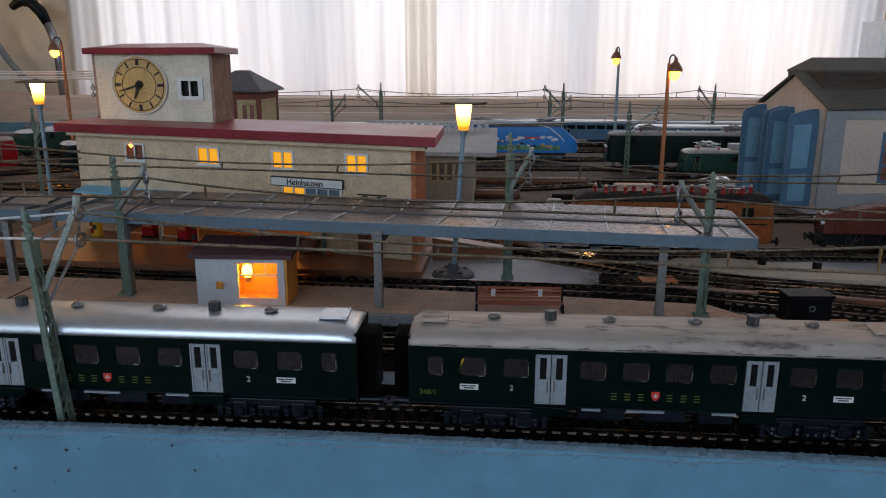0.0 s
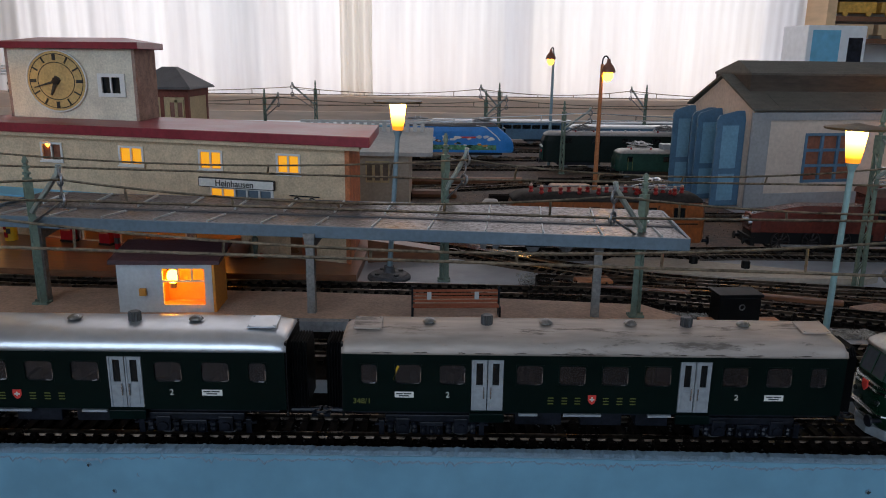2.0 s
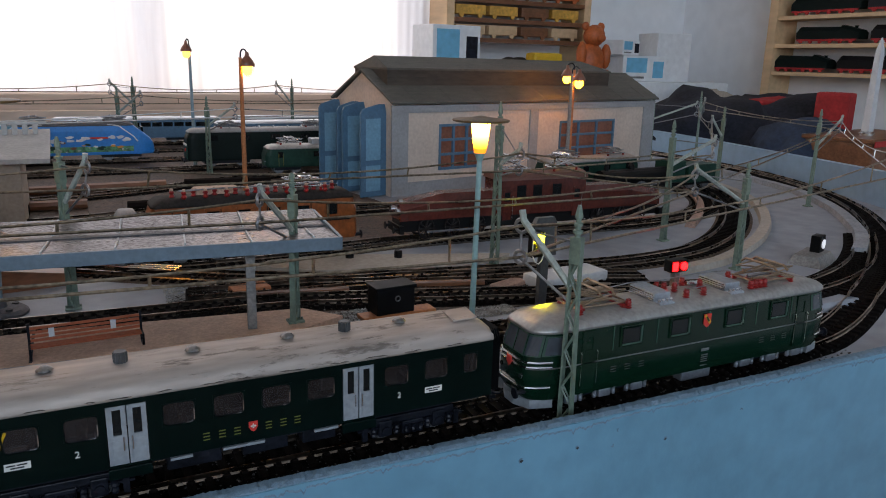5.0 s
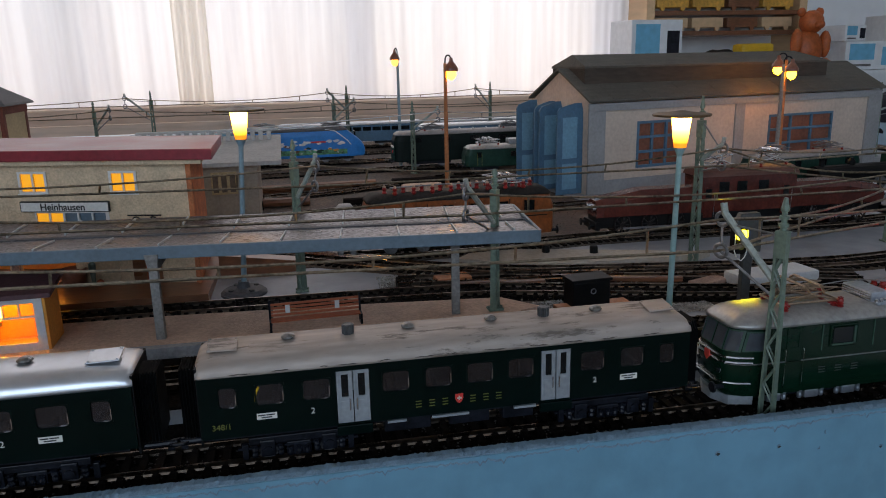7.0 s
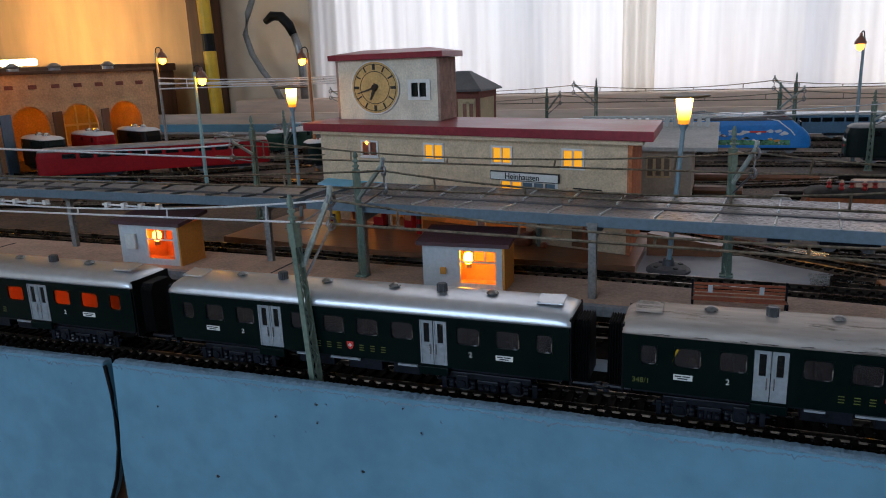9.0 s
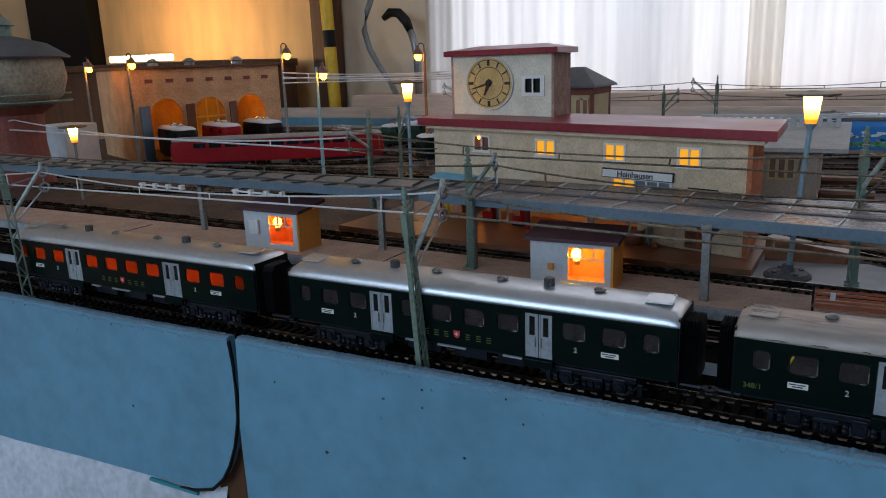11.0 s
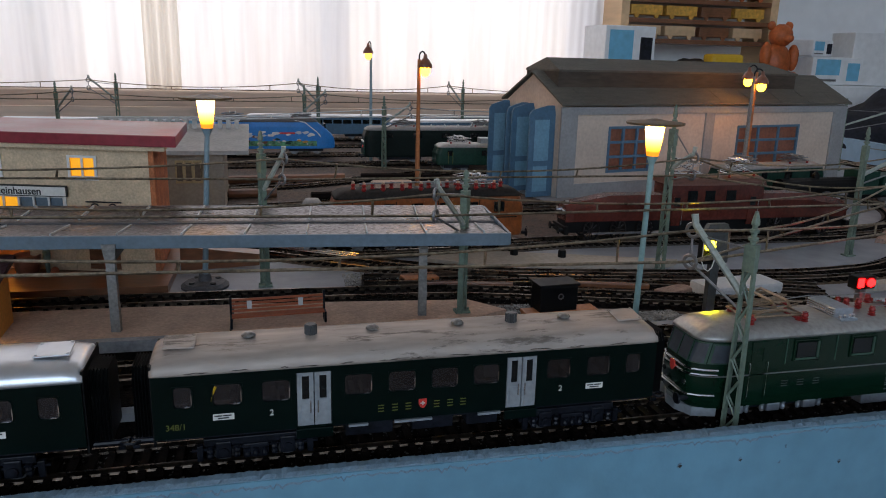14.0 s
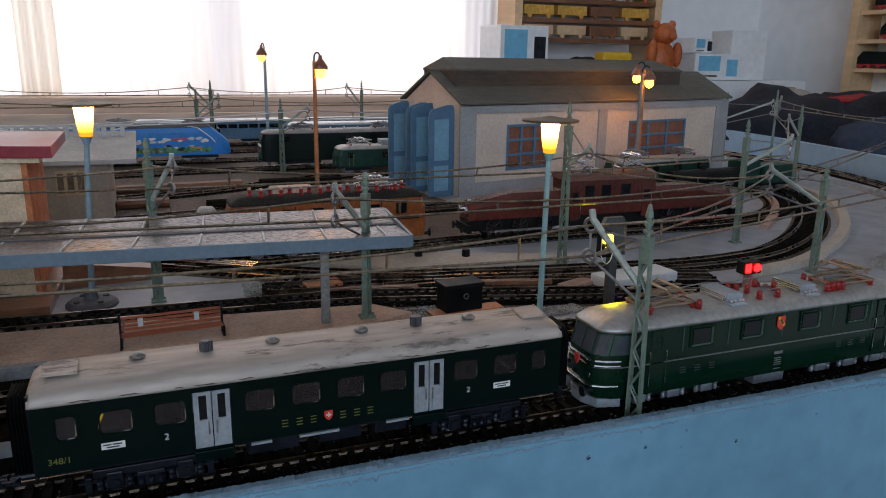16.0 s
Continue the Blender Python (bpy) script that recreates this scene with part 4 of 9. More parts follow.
def coach(m, roofmat, label, lit=False, number=True, chip=False, k=1.0):
    c = thing("passenger_coach", m @ Matrix.Scale(k, 4, (1, 0, 0)), label, "railway coach", "front train coaches")
    z0, zs, wz0, wz1 = 0.0140, 0.0400, 0.0262, 0.0357
    holes = [(x - w / 2, x + w / 2, wz0, wz1) for x, w in WIN]
    doors = [(-0.0517, -0.0378), (0.0358, 0.0495)]
    dholes = [(a, b, 0.0146, 0.0378) for a, b in doors]
    for s in (-1, 1):
        bm = panel(bmesh.new(), -CL, CL, z0, zs, min(s * CW, s * (CW - 0.0009)), max(s * CW, s * (CW - 0.0009)), holes + dholes)
        part("side_wall", bm, COACH_GREEN, c)
        for x, w in WIN:
            w2 = w / 2
            pane = part("window", B(x - w2, x + w2, s * (CW - 0.0007) - 0.0001, s * (CW - 0.0007) + 0.0001, wz0, wz1), LIT_GLASS if lit else GLASS, c)
            part("window_frame", rounded_frame(x - w2, x + w2, wz0, wz1, s * (CW - 0.0006), s * (CW + 0.00015)), COACH_GREEN, pane)
            # chrome bars drawn in place of the glint at each window's corner
            if s < 0 and w > 0.006:
                bm = B(x + w2 - 0.0008, x + w2 - 0.00045, -CW + 0.0002, -CW + 0.0005, wz0 + 0.0010, wz0 + 0.0056)
                box(bm, x + w2 - 0.0034, x + w2 - 0.0008, -CW + 0.0002, -CW + 0.0005, wz0 + 0.0004, wz0 + 0.0007)
                part("glazing_bead", bm, CHROME, pane, "chrome strip standing in for the glint on the glazing")
        for a, b in doors:
            mid = (a + b) / 2
            for d0, d1 in ((a + 0.0003, mid - 0.0002), (mid + 0.0002, b - 0.0003)):
                wd = d1 - d0
                y = s * (CW - 0.0006)
                bm = panel(bmesh.new(), d0, d1, 0.0148, 0.0376, y - 0.0005, y + 0.0005, [(d0 + wd * 0.30, d1 - wd * 0.26, 0.0262, 0.0362)])
                leaf = part("door", bm, DOOR_GREY, c, "pale grey folding door leaf")
                part("handle", T([(d0 + wd * (0.8 if d0 < mid - 0.001 else 0.2), y + s * 0.0011, 0.0205), (d0 + wd * (0.8 if d0 < mid - 0.001 else 0.2), y + s * 0.0011, 0.0258)], 0.0003, 6), CHROME, leaf)
                part("door_glass", B(d0 + wd * 0.28, d1 - wd * 0.24, y - s * 0.0002 - 0.0001, y - s * 0.0002 + 0.0001, 0.0260, 0.0364), DARK_GLASS, leaf)
                part("pressed_panel", B(d0 + wd * 0.22, d1 - wd * 0.22, y + s * 0.0005 - 0.0002, y + s * 0.0005 + 0.0002, 0.0162, 0.0245, bev=0.0001), DOOR_GREY, leaf)
                part("door_edge", B(d0 + wd * 0.02, d0 + wd * 0.12, y + s * 0.0006 - 0.0003, y + s * 0.0006 + 0.0003, 0.0150, 0.0374), DOOR_GREY, leaf)
            st_ = part("step", B(a - 0.0004, b + 0.0004, s * CW - 0.0012, s * CW + 0.0006, 0.0098, 0.0139, bev=0.0003), COACH_GREEN, c)
            part("tread", B(a - 0.0002, b + 0.0002, s * CW - 0.0006, s * CW + 0.0016, 0.0094, 0.0101, bev=0.0002), BOGIE, st_)
        if s < 0:
            y = -CW - 0.00012
            for x in (-0.0178, -0.0120, -0.0064, 0.0056, 0.0114, 0.0170):
                bm = bmesh.new()
                for zz in (0.0181, 0.0194, 0.0207):
                    box(bm, x - 0.0012, x + 0.0012, y, y + 0.0002, zz, zz + 0.0004)
                part("lettering_mark", bm, YELLOW, c)
            bm = bmesh.new()
            prism(bm, [(-0.0017, 0.0224), (0.0017, 0.0224), (0.0017, 0.0202), (0.0010, 0.0188), (0.0, 0.0182), (-0.0010, 0.0188), (-0.0017, 0.0202)], lambda a, b: (a - 0.0004, y, b), lambda a, b: (a - 0.0004, y - 0.0002, b))
            crest = part("crest", bm, RED, c, "red shield with a white cross")
            bm = bmesh.new()
            box(bm, -0.0014, 0.0006, y - 0.0004, y - 0.0002, 0.0202, 0.0208)
            box(bm, -0.0007, -0.0001, y - 0.0004, y - 0.0002, 0.0197, 0.0215)
            part("cross", bm, WHITE, crest)
            for x in (-0.0797, 0.0765):
                pl = part("route_plate", B(x - 0.0040, x + 0.0040, y - 0.0002, y, 0.0206, 0.0232), WHITE, c, "small white route plate with tiny print")
                bm = bmesh.new()
                for i, (a, b) in enumerate(((-0.0034, -0.0006), (-0.0002, 0.0030), (-0.0022, 0.0020))):
                    zz = 0.0222 if i < 2 else 0.0212
                    box(bm, x + a, x + b, y - 0.0004, y - 0.0003, zz, zz + 0.0005)
                part("print", bm, INK, pl)
            for x in (-0.0620, 0.0600):
                lettering("class_number", "2", 0.0036, pose(x + 0.0006, y - 0.0002, 0.0219) @ FRONT, WHITE, c)
            if number:
                lettering("catalogue_number", "348/1", 0.0034, pose(-0.0975, y - 0.0002, 0.0188) @ FRONT, YELLOW, c)
            if chip:
                part("paint_chip", T([(-0.0842, y + 0.0006, 0.0285), (-0.0836, y + 0.0006, 0.0315), (-0.0822, y + 0.0006, 0.0345)], 0.0005, 5), YELLOWPLASTIC, c, "yellow strip seen inside the window")
    for s in (-1, 1):
        bm = panel(bmesh.new(), -CW + 0.0012, CW - 0.0012, z0, zs + 0.004, -0.0004, 0.0004, [(-0.0045, 0.0045, 0.011, 0.032)])
        bmesh.ops.rotate(bm, verts=bm.verts, matrix=Matrix.Rotation(math.pi / 2, 3, 'Z'))
        bmesh.ops.translate(bm, verts=bm.verts, vec=(s * (CL + 0.0002), 0, 0))
        part("end_wall", bm, BLACK, c)
        folds = []
        for i in range(13):
            x = s * (CL + 0.0004 + 0.00060 * i)
            g = 0.0011 if i % 2 else 0.0
            folds.append([(x, yy, zz) for yy, zz in ((-0.0098 + g, 0.0125), (0.0098 - g, 0.0125), (0.0098 - g, 0.0375), (0.0068, 0.0418 - g), (-0.0068, 0.0418 - g), (-0.0098 + g, 0.0375))])
        part("bellows", rings(bmesh.new(), folds), BLACK, c, "ribbed black rubber gangway bellows")
        bm = bmesh.new()
        tube(bm, [(s * (CL - 0.002), 0, 0.0065), (s * (CL + 0.011), 0, 0.0065)], 0.0012, 8)
        ring_torus(bm, (s * (CL + 0.0125), 0, 0.0065), (0, 0, 1), 0.0026, 0.0007)
        box(bm, s * (CL + 0.009) - 0.0012, s * (CL + 0.009) + 0.0012, -0.0035, 0.0035, 0.0048, 0.0062)
        part("coupling", bm, BOGIE, c)
    roof = part("roof", rings(bmesh.new(), roof_loops(CL + 0.0005, CW + 0.0004, zs, 0.0480, 0.016)), roofmat, c, smooth=True)
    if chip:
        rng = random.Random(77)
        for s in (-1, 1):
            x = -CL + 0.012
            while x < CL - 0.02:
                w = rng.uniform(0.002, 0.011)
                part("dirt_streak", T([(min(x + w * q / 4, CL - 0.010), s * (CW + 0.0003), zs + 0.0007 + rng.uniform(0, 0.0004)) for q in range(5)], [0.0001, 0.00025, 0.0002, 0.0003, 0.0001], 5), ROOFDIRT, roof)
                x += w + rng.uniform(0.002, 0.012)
    for x in (-0.0695, -0.0190, 0.0178, 0.0670):
        bm = bmesh.new()
        lathe(bm, [(0.0014, 0.0470), (0.0012, 0.0482), (0.0026, 0.0484), (0.0030, 0.0488), (0.0025, 0.0495), (0.0014, 0.0502), (0.0005, 0.0505)], 14, (x, 0, 0))
        part("roof_vent", bm, VENTMETAL, roof)
    for x in (-0.0446, 0.0422):
        bm = bmesh.new()
        rings(bm, [[(x + (0.0022 if i % 2 else 0.0026) * math.cos(2 * math.pi * i / 28), (0.0022 if i % 2 else 0.0026) * math.sin(2 * math.pi * i / 28), z) for i in range(28)] for z in (0.0468, 0.0518)])
        disc(bm, (x, 0, 0.0519), (0, 0, 1), 0.0021, 0.0004, 20)
        part("roof_chimney", bm, CHIMNEYGREY, roof, "ribbed dark roof ventilator")
    for s in (-1, 1):
        bm = B(s * 0.0955 - 0.0062, s * 0.0955 + 0.0058, -0.0085, 0.0025, 0.0, 0.0007, bev=0.0003)
        for q in ((-0.0052, -0.0075), (0.0048, -0.0075), (-0.0052, 0.0015), (0.0048, 0.0015)):
            disc(bm, (s * 0.0955 + q[0], q[1], 0.0008), (0, 0, 1), 0.0005, 0.0005, 8)
        part("roof_hatch", bm, roofmat, roof, m=pose(0, 0, 0.0470, 7, -1.2 * s, 0))
    bm = B(-CL + 0.004, CL - 0.004, -0.0125, 0.0125, 0.0115, 0.0145)
    for a, b in ((-0.032, -0.012), (-0.004, 0.014), (0.020, 0.034)):
        box(bm, a, b, -0.0120, 0.0120, 0.0062, 0.0118, bev=0.0005)
    part("underframe", bm, BOGIE, c)
    for a, b in ((-0.031, -0.023), (-0.012, 0.004), (0.024, 0.034)):
        part("underframe_tab", B(a, b, -CW + 0.0004, -CW + 0.0016, 0.0121, 0.0131), DOOR_GREY, c, "pale tab on the underframe")
    for x in (-0.068, 0.068):
        bogie(c, x)
    for i in range(12):
        x = -0.092 + i * 0.0167
        if min(abs(x - q) for q in (-0.0433, 0.0433)) > 0.009:
            for y in (-0.0085, 0.0085):
                bm = rings(bmesh.new(), [[(x - 0.003, yy, 0.0147), (x + 0.003, yy, 0.0147), (x + 0.003, yy, 0.0195), (x + 0.0008, yy, 0.0195), (x + 0.0006, yy, 0.0256), (x - 0.0006, yy, 0.0258), (x - 0.0008, yy, 0.0195), (x - 0.003, yy, 0.0195)] for yy in (y - 0.005, y + 0.005)])
                part("seat", bm, SEATBROWN, c, "brown moulded seat inside")
    # emitting strip added to light the windows; no such lamp is known
    if lit:
        part("interior_lamp", B(-0.09, 0.09, -0.002, 0.002, 0.0375, 0.0383), glowing("interior_glow", (1.0, 0.20, 0.045), 4.5), c, "added glowing strip that makes the windows look lit")
    return c


RT = 0.0048
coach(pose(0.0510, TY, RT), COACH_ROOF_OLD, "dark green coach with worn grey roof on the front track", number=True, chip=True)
coach(pose(-0.1910, TY, RT), COACH_ROOF, "dark green coach with clean silver roof on the front track", number=False, k=1.066)
coach(pose(-0.4535, TY, RT), COACH_ROOF, "dark green coach with warmly lit windows on the front track", lit=True, number=False, k=1.16)


# ---- engines ----
def outline(hl, hw, nose, taper, n=5):
    """Plan of a vehicle body with rounded ends."""
    pts = []
    for s in (1, -1):
        for i in range(n + 1):
            a = (i / n) * math.pi / 2
            pts.append((s * (hl - nose + nose * math.sin(a)), -s * (hw - (hw * taper) * (1 - math.cos(a)))))
        for i in range(n, -1, -1):
            a = (i / n) * math.pi / 2
            pts.append((s * (hl - nose + nose * math.sin(a)), s * (hw - (hw * taper) * (1 - math.cos(a)))))
    return pts


def body_loops(levels):
    return [[(x, y, z) for x, y in outline(hl, hw, nose, taper)] for z, hl, hw, nose, taper in levels]


def pantograph(parent, x, z, mat=BRASS, s=1, raised=0.004):
    """A folded double-arm pantograph of bent wire on four insulators."""
    r = raised * 0.6
    p = part("pantograph", T([(x - 0.015, -0.0082, z + 0.0026), (x + 0.015, -0.0082, z + 0.0026), (x + 0.015, 0.0082, z + 0.0026), (x - 0.015, 0.0082, z + 0.0026), (x - 0.015, -0.0078, z + 0.0026)], 0.0006, 6), mat, parent, "folded wire pantograph")
    for y in (-0.0082, 0.0082):
        for q in (-1, 1):
            k = 0.0004 * (1 - q)
            part("arm", T([(x - 0.013 * q, y * 0.92, z + 0.0030), (x + 0.002 * q, y * 0.80, z + 0.0038 + k + r * 0.5), (x + 0.016 * q, y * 0.70, z + 0.0040 + k + r), (x, y * 0.62, z + 0.0058 + k + r), (x - 0.004 * q, y * 0.60, z + 0.0064 + r)], 0.00055, 6), mat, p)
    for q in (-1, 1):
        part("brace", T([(x + 0.016 * q, -0.0058, z + 0.0042 + r), (x - 0.010 * q, 0.0058, z + 0.0036 + r * 0.5)], 0.00045, 5), mat, p)
    for dx in (-0.004, 0.004):
        part("contact_strip", T([(x + dx, -0.0125, z + 0.0046 + r), (x + dx, -0.0095, z + 0.0068 + r), (x + dx, 0.0095, z + 0.0068 + r), (x + dx, 0.0125, z + 0.0046 + r)], 0.0007, 6), mat, p)
    for q in ((-0.013, -0.0082), (0.013, -0.0082), (-0.013, 0.0082), (0.013, 0.0082)):
        bm = lathe(bmesh.new(), [(0.0016, 0), (0.0016, 0.0008), (0.0010, 0.001), (0.0016, 0.0015), (0.0010, 0.0019), (0.0014, 0.0026)], 10, (x + q[0], q[1], z - 0.0006))
        part("insulator", bm, INSULATOR, p)
    return p


def main_engine(m):
    e = thing("electric_locomotive", m, "dark green electric engine with chrome stripes at the train's head", "locomotive", "electric engines")
    H = 0.1035
    lower = [(0.0040, H - 0.003, 0.0156, 0.019, 0.5), (0.0085, H, 0.0164, 0.020, 0.5), (0.0185, H, 0.0167, 0.020, 0.5), (0.0240, H - 0.0006, 0.0167, 0.020, 0.5),
             (0.0300, H - 0.0022, 0.0166, 0.019, 0.5), (0.0375, H - 0.0044, 0.0164, 0.018, 0.5)]
    def nose_at(u, z, out=0.0003):
        """A point on the nose: u from 0 on the centre line over 1 at the front's edge to 2 at the side."""
        k = next(q for q in range(len(lower) - 1) if lower[q + 1][0] >= z)
        f = (z - lower[k][0]) / (lower[k + 1][0] - lower[k][0])
        hl, hw, no, tp = [lower[k][q] + (lower[k + 1][q] - lower[k][q]) * f for q in range(1, 5)]
        if u <= 1:
            return hl + out, hw * (1 - tp) * u, z
        a = (2 - u) * math.pi / 2
        return hl - no + no * math.sin(a) + out * math.sin(a), hw - hw * tp * (1 - math.cos(a)) + out * math.cos(a), z
    part("body", rings(bmesh.new(), body_loops(lower), caps=False), LOCO_GREEN, e, smooth=True)
    part("roof", rings(bmesh.new(), body_loops([(0.0375, H - 0.0030, 0.0171, 0.018, 0.5), (0.0390, H - 0.0036, 0.0170, 0.018, 0.5), (0.0410, H - 0.0065, 0.0152, 0.017, 0.5), (0.0426, H - 0.012, 0.0112, 0.014, 0.5), (0.0433, H - 0.018, 0.0050, 0.009, 0.5)])), LOCO_ROOF, e, "pale grey rounded roof", smooth=True)
    for z, th in ((0.0205, 0.0003),):
        o = outline(H - (0.0004 if z > 0.02 else -0.0002), 0.0170, 0.020, 0.5)
        part("chrome_stripe", rings(bmesh.new(), [[(x, y, z + d) for x, y in o] for d in (-th, th)]), STEEL, e)
    for sx in (-1, 1):
        for z in (0.0110, 0.0212, 0.0236):
            us = [-1.75 + 0.25 * q for q in range(15)]
            pts = [nose_at(abs(u), z, 0.0002) for u in us]
            part("chrome_band", T([(sx * p[0], math.copysign(p[1], u), p[2]) for p, u in zip(pts, us)], 0.0006, 6), CHROME, e, "bright curved band round the nose")
    # skirt and buffers
    for s in (-1, 1):
        bm = rings(bmesh.new(), [[(s * (H - 0.003 + a), y, z) for y, a in ((-0.0150, -0.012), (-0.0120, -0.001), (-0.004, 0.003), (0.004, 0.003), (0.0120, -0.001), (0.0150, -0.012))] for z in (-0.0002, 0.0042)])
        part("snow_plough", bm, DOOR_GREY, e, "pale grey curved rail guard")
        for y in (-0.0105, 0.0105):
            bm = bmesh.new()
            tube(bm, [(s * (H - 0.006), y, 0.0088), (s * (H + 0.003), y, 0.0088), (s * (H + 0.0032), y, 0.0088), (s * (H + 0.004), y, 0.0088)], [0.0011, 0.0011, 0.0028, 0.0026], 12)
            part("buffer", bm, BOGIE, e)
            bm = bmesh.new()
            disc(bm, (s * (H - 0.0018), y * 0.80, 0.0163), (1, 0, 0), 0.0017, 0.003, 14)
            hl = part("headlight", bm, CHROME, e)
            bm = bmesh.new()
            disc(bm, (s * (H - 0.0002), y * 0.80, 0.0163), (1, 0, 0), 0.0011, 0.0008, 14)
            part("lens", bm, DARK_GLASS, hl)
        # cab front windows, split by a pillar, and corner windows
        for sy in (-1, 1):
            for nm, u0, u1, z0, z1 in (("windscreen", 0.10, 0.96, 0.0268, 0.0362), ("windscreen", 1.10, 1.46, 0.0270, 0.0360), ("corner_window", 1.58, 1.88, 0.0272, 0.0356)):
                us = [u0 + (u1 - u0) * q / 6 for q in range(7)]
                def patch(out, grow):
                    d = grow * 0.05
                    return [nose_at(u, z0 - grow * 0.0006, out) for u in [us[0] - d, *us[1:-1], us[-1] + d]] + [nose_at(u, z1 + grow * 0.0006, out) for u in [us[-1] + d, *us[1:-1][::-1], us[0] - d]]
                pane = part(nm, rings(bmesh.new(), [[(s * x, sy * y, z) for x, y, z in patch(o, 0)] for o in (-0.0004, 0.0004)]), CAB_GLASS, e)
                part("window_rim", rings(bmesh.new(), [[(s * x, sy * y, z) for x, y, z in patch(o, 1)] for o in (-0.0004, 0.0002)]), LOCO_RIM, pane)
        bm = prism(bmesh.new(), [(-0.0018, 0.0236), (0.0018, 0.0236), (0.0018, 0.0205), (0.0, 0.0185), (-0.0018, 0.0205)], lambda a, b: (s * (H + 0.0005), a, b), lambda a, b: (s * (H + 0.0012), a, b))
        part("front_crest", bm, RED, e, "red shield with a white border on the nose")
    # side windows, doors, marks
    for s in (-1, 1):
        y = s * 0.0166
        for x in (-0.0450, -0.0137, 0.0245, 0.0580):
            pane = part("side_window", B(x - 0.0052, x + 0.0052, y - 0.0003, y + 0.0003, 0.0272, 0.0347), DARK_GLASS, e)
            part("window_frame", rings(bmesh.new(), [[(a, y + s * o, b) for a, b in ((x - w, 0.0310 - h), (x + w, 0.0310 - h), (x + w, 0.0310 + h), (x - w, 0.0310 + h))] for w, h, o in ((0.0072, 0.0053, 0.0), (0.0072, 0.0053, 0.0006), (0.0068, 0.0049, 0.0009), (0.0056, 0.0040, 0.0003), (0.0053, 0.0038, 0.0))], caps=False), LOCO_GREEN, pane)
            part("frame_edge", B(x + 0.0054, x + 0.0066, y + s * 0.0005 - 0.0003, y + s * 0.0005 + 0.0003, 0.0268, 0.0352, bev=0.0002), LOCO_RIM, pane, "paler green window jamb")
            part("frame_sill", B(x - 0.0058, x + 0.0054, y + s * 0.0005 - 0.0003, y + s * 0.0005 + 0.0003, 0.0262, 0.0272, bev=0.0002), LOCO_RIM, pane, "paler green window sill")
        for x in (-0.0705, 0.0765):
            d = part("cab_door", panel(bmesh.new(), x - 0.0040, x + 0.0040, 0.0070, 0.0365, y - 0.0004, y + 0.0004, [(x - 0.0022, x + 0.0022, 0.0270, 0.0335)]), LOCO_GREEN, e)
            for q in (-0.0047, 0.0047):
                part("handrail", T([(x + q, y + s * 0.0008, 0.0090), (x + q, y + s * 0.0012, 0.0100), (x + q, y + s * 0.0012, 0.0260), (x + q, y + s * 0.0006, 0.0265)], 0.00025, 6), CHROME, d)
        for x in (-0.0560, -0.0285, 0.0060, 0.0410, 0.0680):
            part("seam", B(x - 0.0003, x + 0.0003, y - 0.0003, y + 0.0003, 0.0245, 0.0370, bev=0.0001), LOCO_RIM, e)
    y = -0.0169
    for x0, sp in ((-0.0565, 0.0088), (0.0456, 0.0088)):
        for k in range(3):
            x = x0 + sp * k
            bm = bmesh.new()
            for zz in (0.0132, 0.0145, 0.0158):
                box(bm, x, x + 0.0034, y, y + 0.0002, zz, zz + 0.0004)
            part("lettering_mark", bm, CHIMNEYGREY, e)
    bm = bmesh.new()
    for z in (0.0066, 0.0088, 0.0100, 0.0112, 0.0124):
        box(bm, 0.0032, 0.0078, y, y + 0.0002, z, z + 0.0005)
    box(bm, 0.0028, 0.0084, y, y + 0.0002, 0.0148, 0.0164)
    part("inscription", bm, STEEL, e)
    bm = prism(bmesh.new(), [(-0.0025, 0.0355), (0.0025, 0.0355), (0.0025, 0.0300), (0.0, 0.0280), (-0.0025, 0.0300)], lambda a, b: (0.0045 + a, -0.0172, b), lambda a, b: (0.0045 + a, -0.0168, b))
    crest = part("crest", bm, RED, e, "red and yellow coat of arms")
    part("crest_band", prism(bmesh.new(), [(-0.0024, 0.0345), (0.0014, 0.0300), (0.0024, 0.0312), (-0.0014, 0.0354)], lambda a, b: (0.0045 + a, -0.0175, b), lambda a, b: (0.0045 + a, -0.0172, b)), YELLOWPLASTIC, crest)
    part("crest_charge", prism(bmesh.new(), [(-0.0014, 0.0336), (0.0006, 0.0312), (0.0012, 0.0318), (-0.0006, 0.0344)], lambda a, b: (0.0045 + a, -0.0177, b), lambda a, b: (0.0045 + a, -0.0175, b)), INK, crest)
    # roof gear
    for x in (-0.058, 0.062):
        pg = pantograph(e, x, 0.0428, raised=0.0065)
        for dx in (-0.011, 0.011):
            part("base_rail", T([(x + dx, -0.0088, 0.0444), (x + dx, 0.0088, 0.0444)], 0.0006, 8), INSULATOR, pg, "red pantograph base rail")
        part("spring", T([(x - 0.010, 0.002, 0.0456), (x + 0.012, 0.002, 0.0460)], 0.0008, 8), STEEL, pg)
        part("spring", T([(x - 0.012, -0.003, 0.0456), (x + 0.010, -0.003, 0.0460)], 0.0008, 8), BRASS, pg)
    for x in (-0.020, 0.029):
        rb = part("resistor_box", B(x - 0.0052, x + 0.0052, -0.0088, 0.0105, 0.0405, 0.0474, bev=0.0006), ROOFBOX, e, "silver ribbed roof box")
        for k in range(4):
            part("rib", B(x - 0.0058, x + 0.0058, -0.0084, 0.0101, 0.0428 + 0.0011 * k, 0.0433 + 0.0011 * k), CHROME, rb)
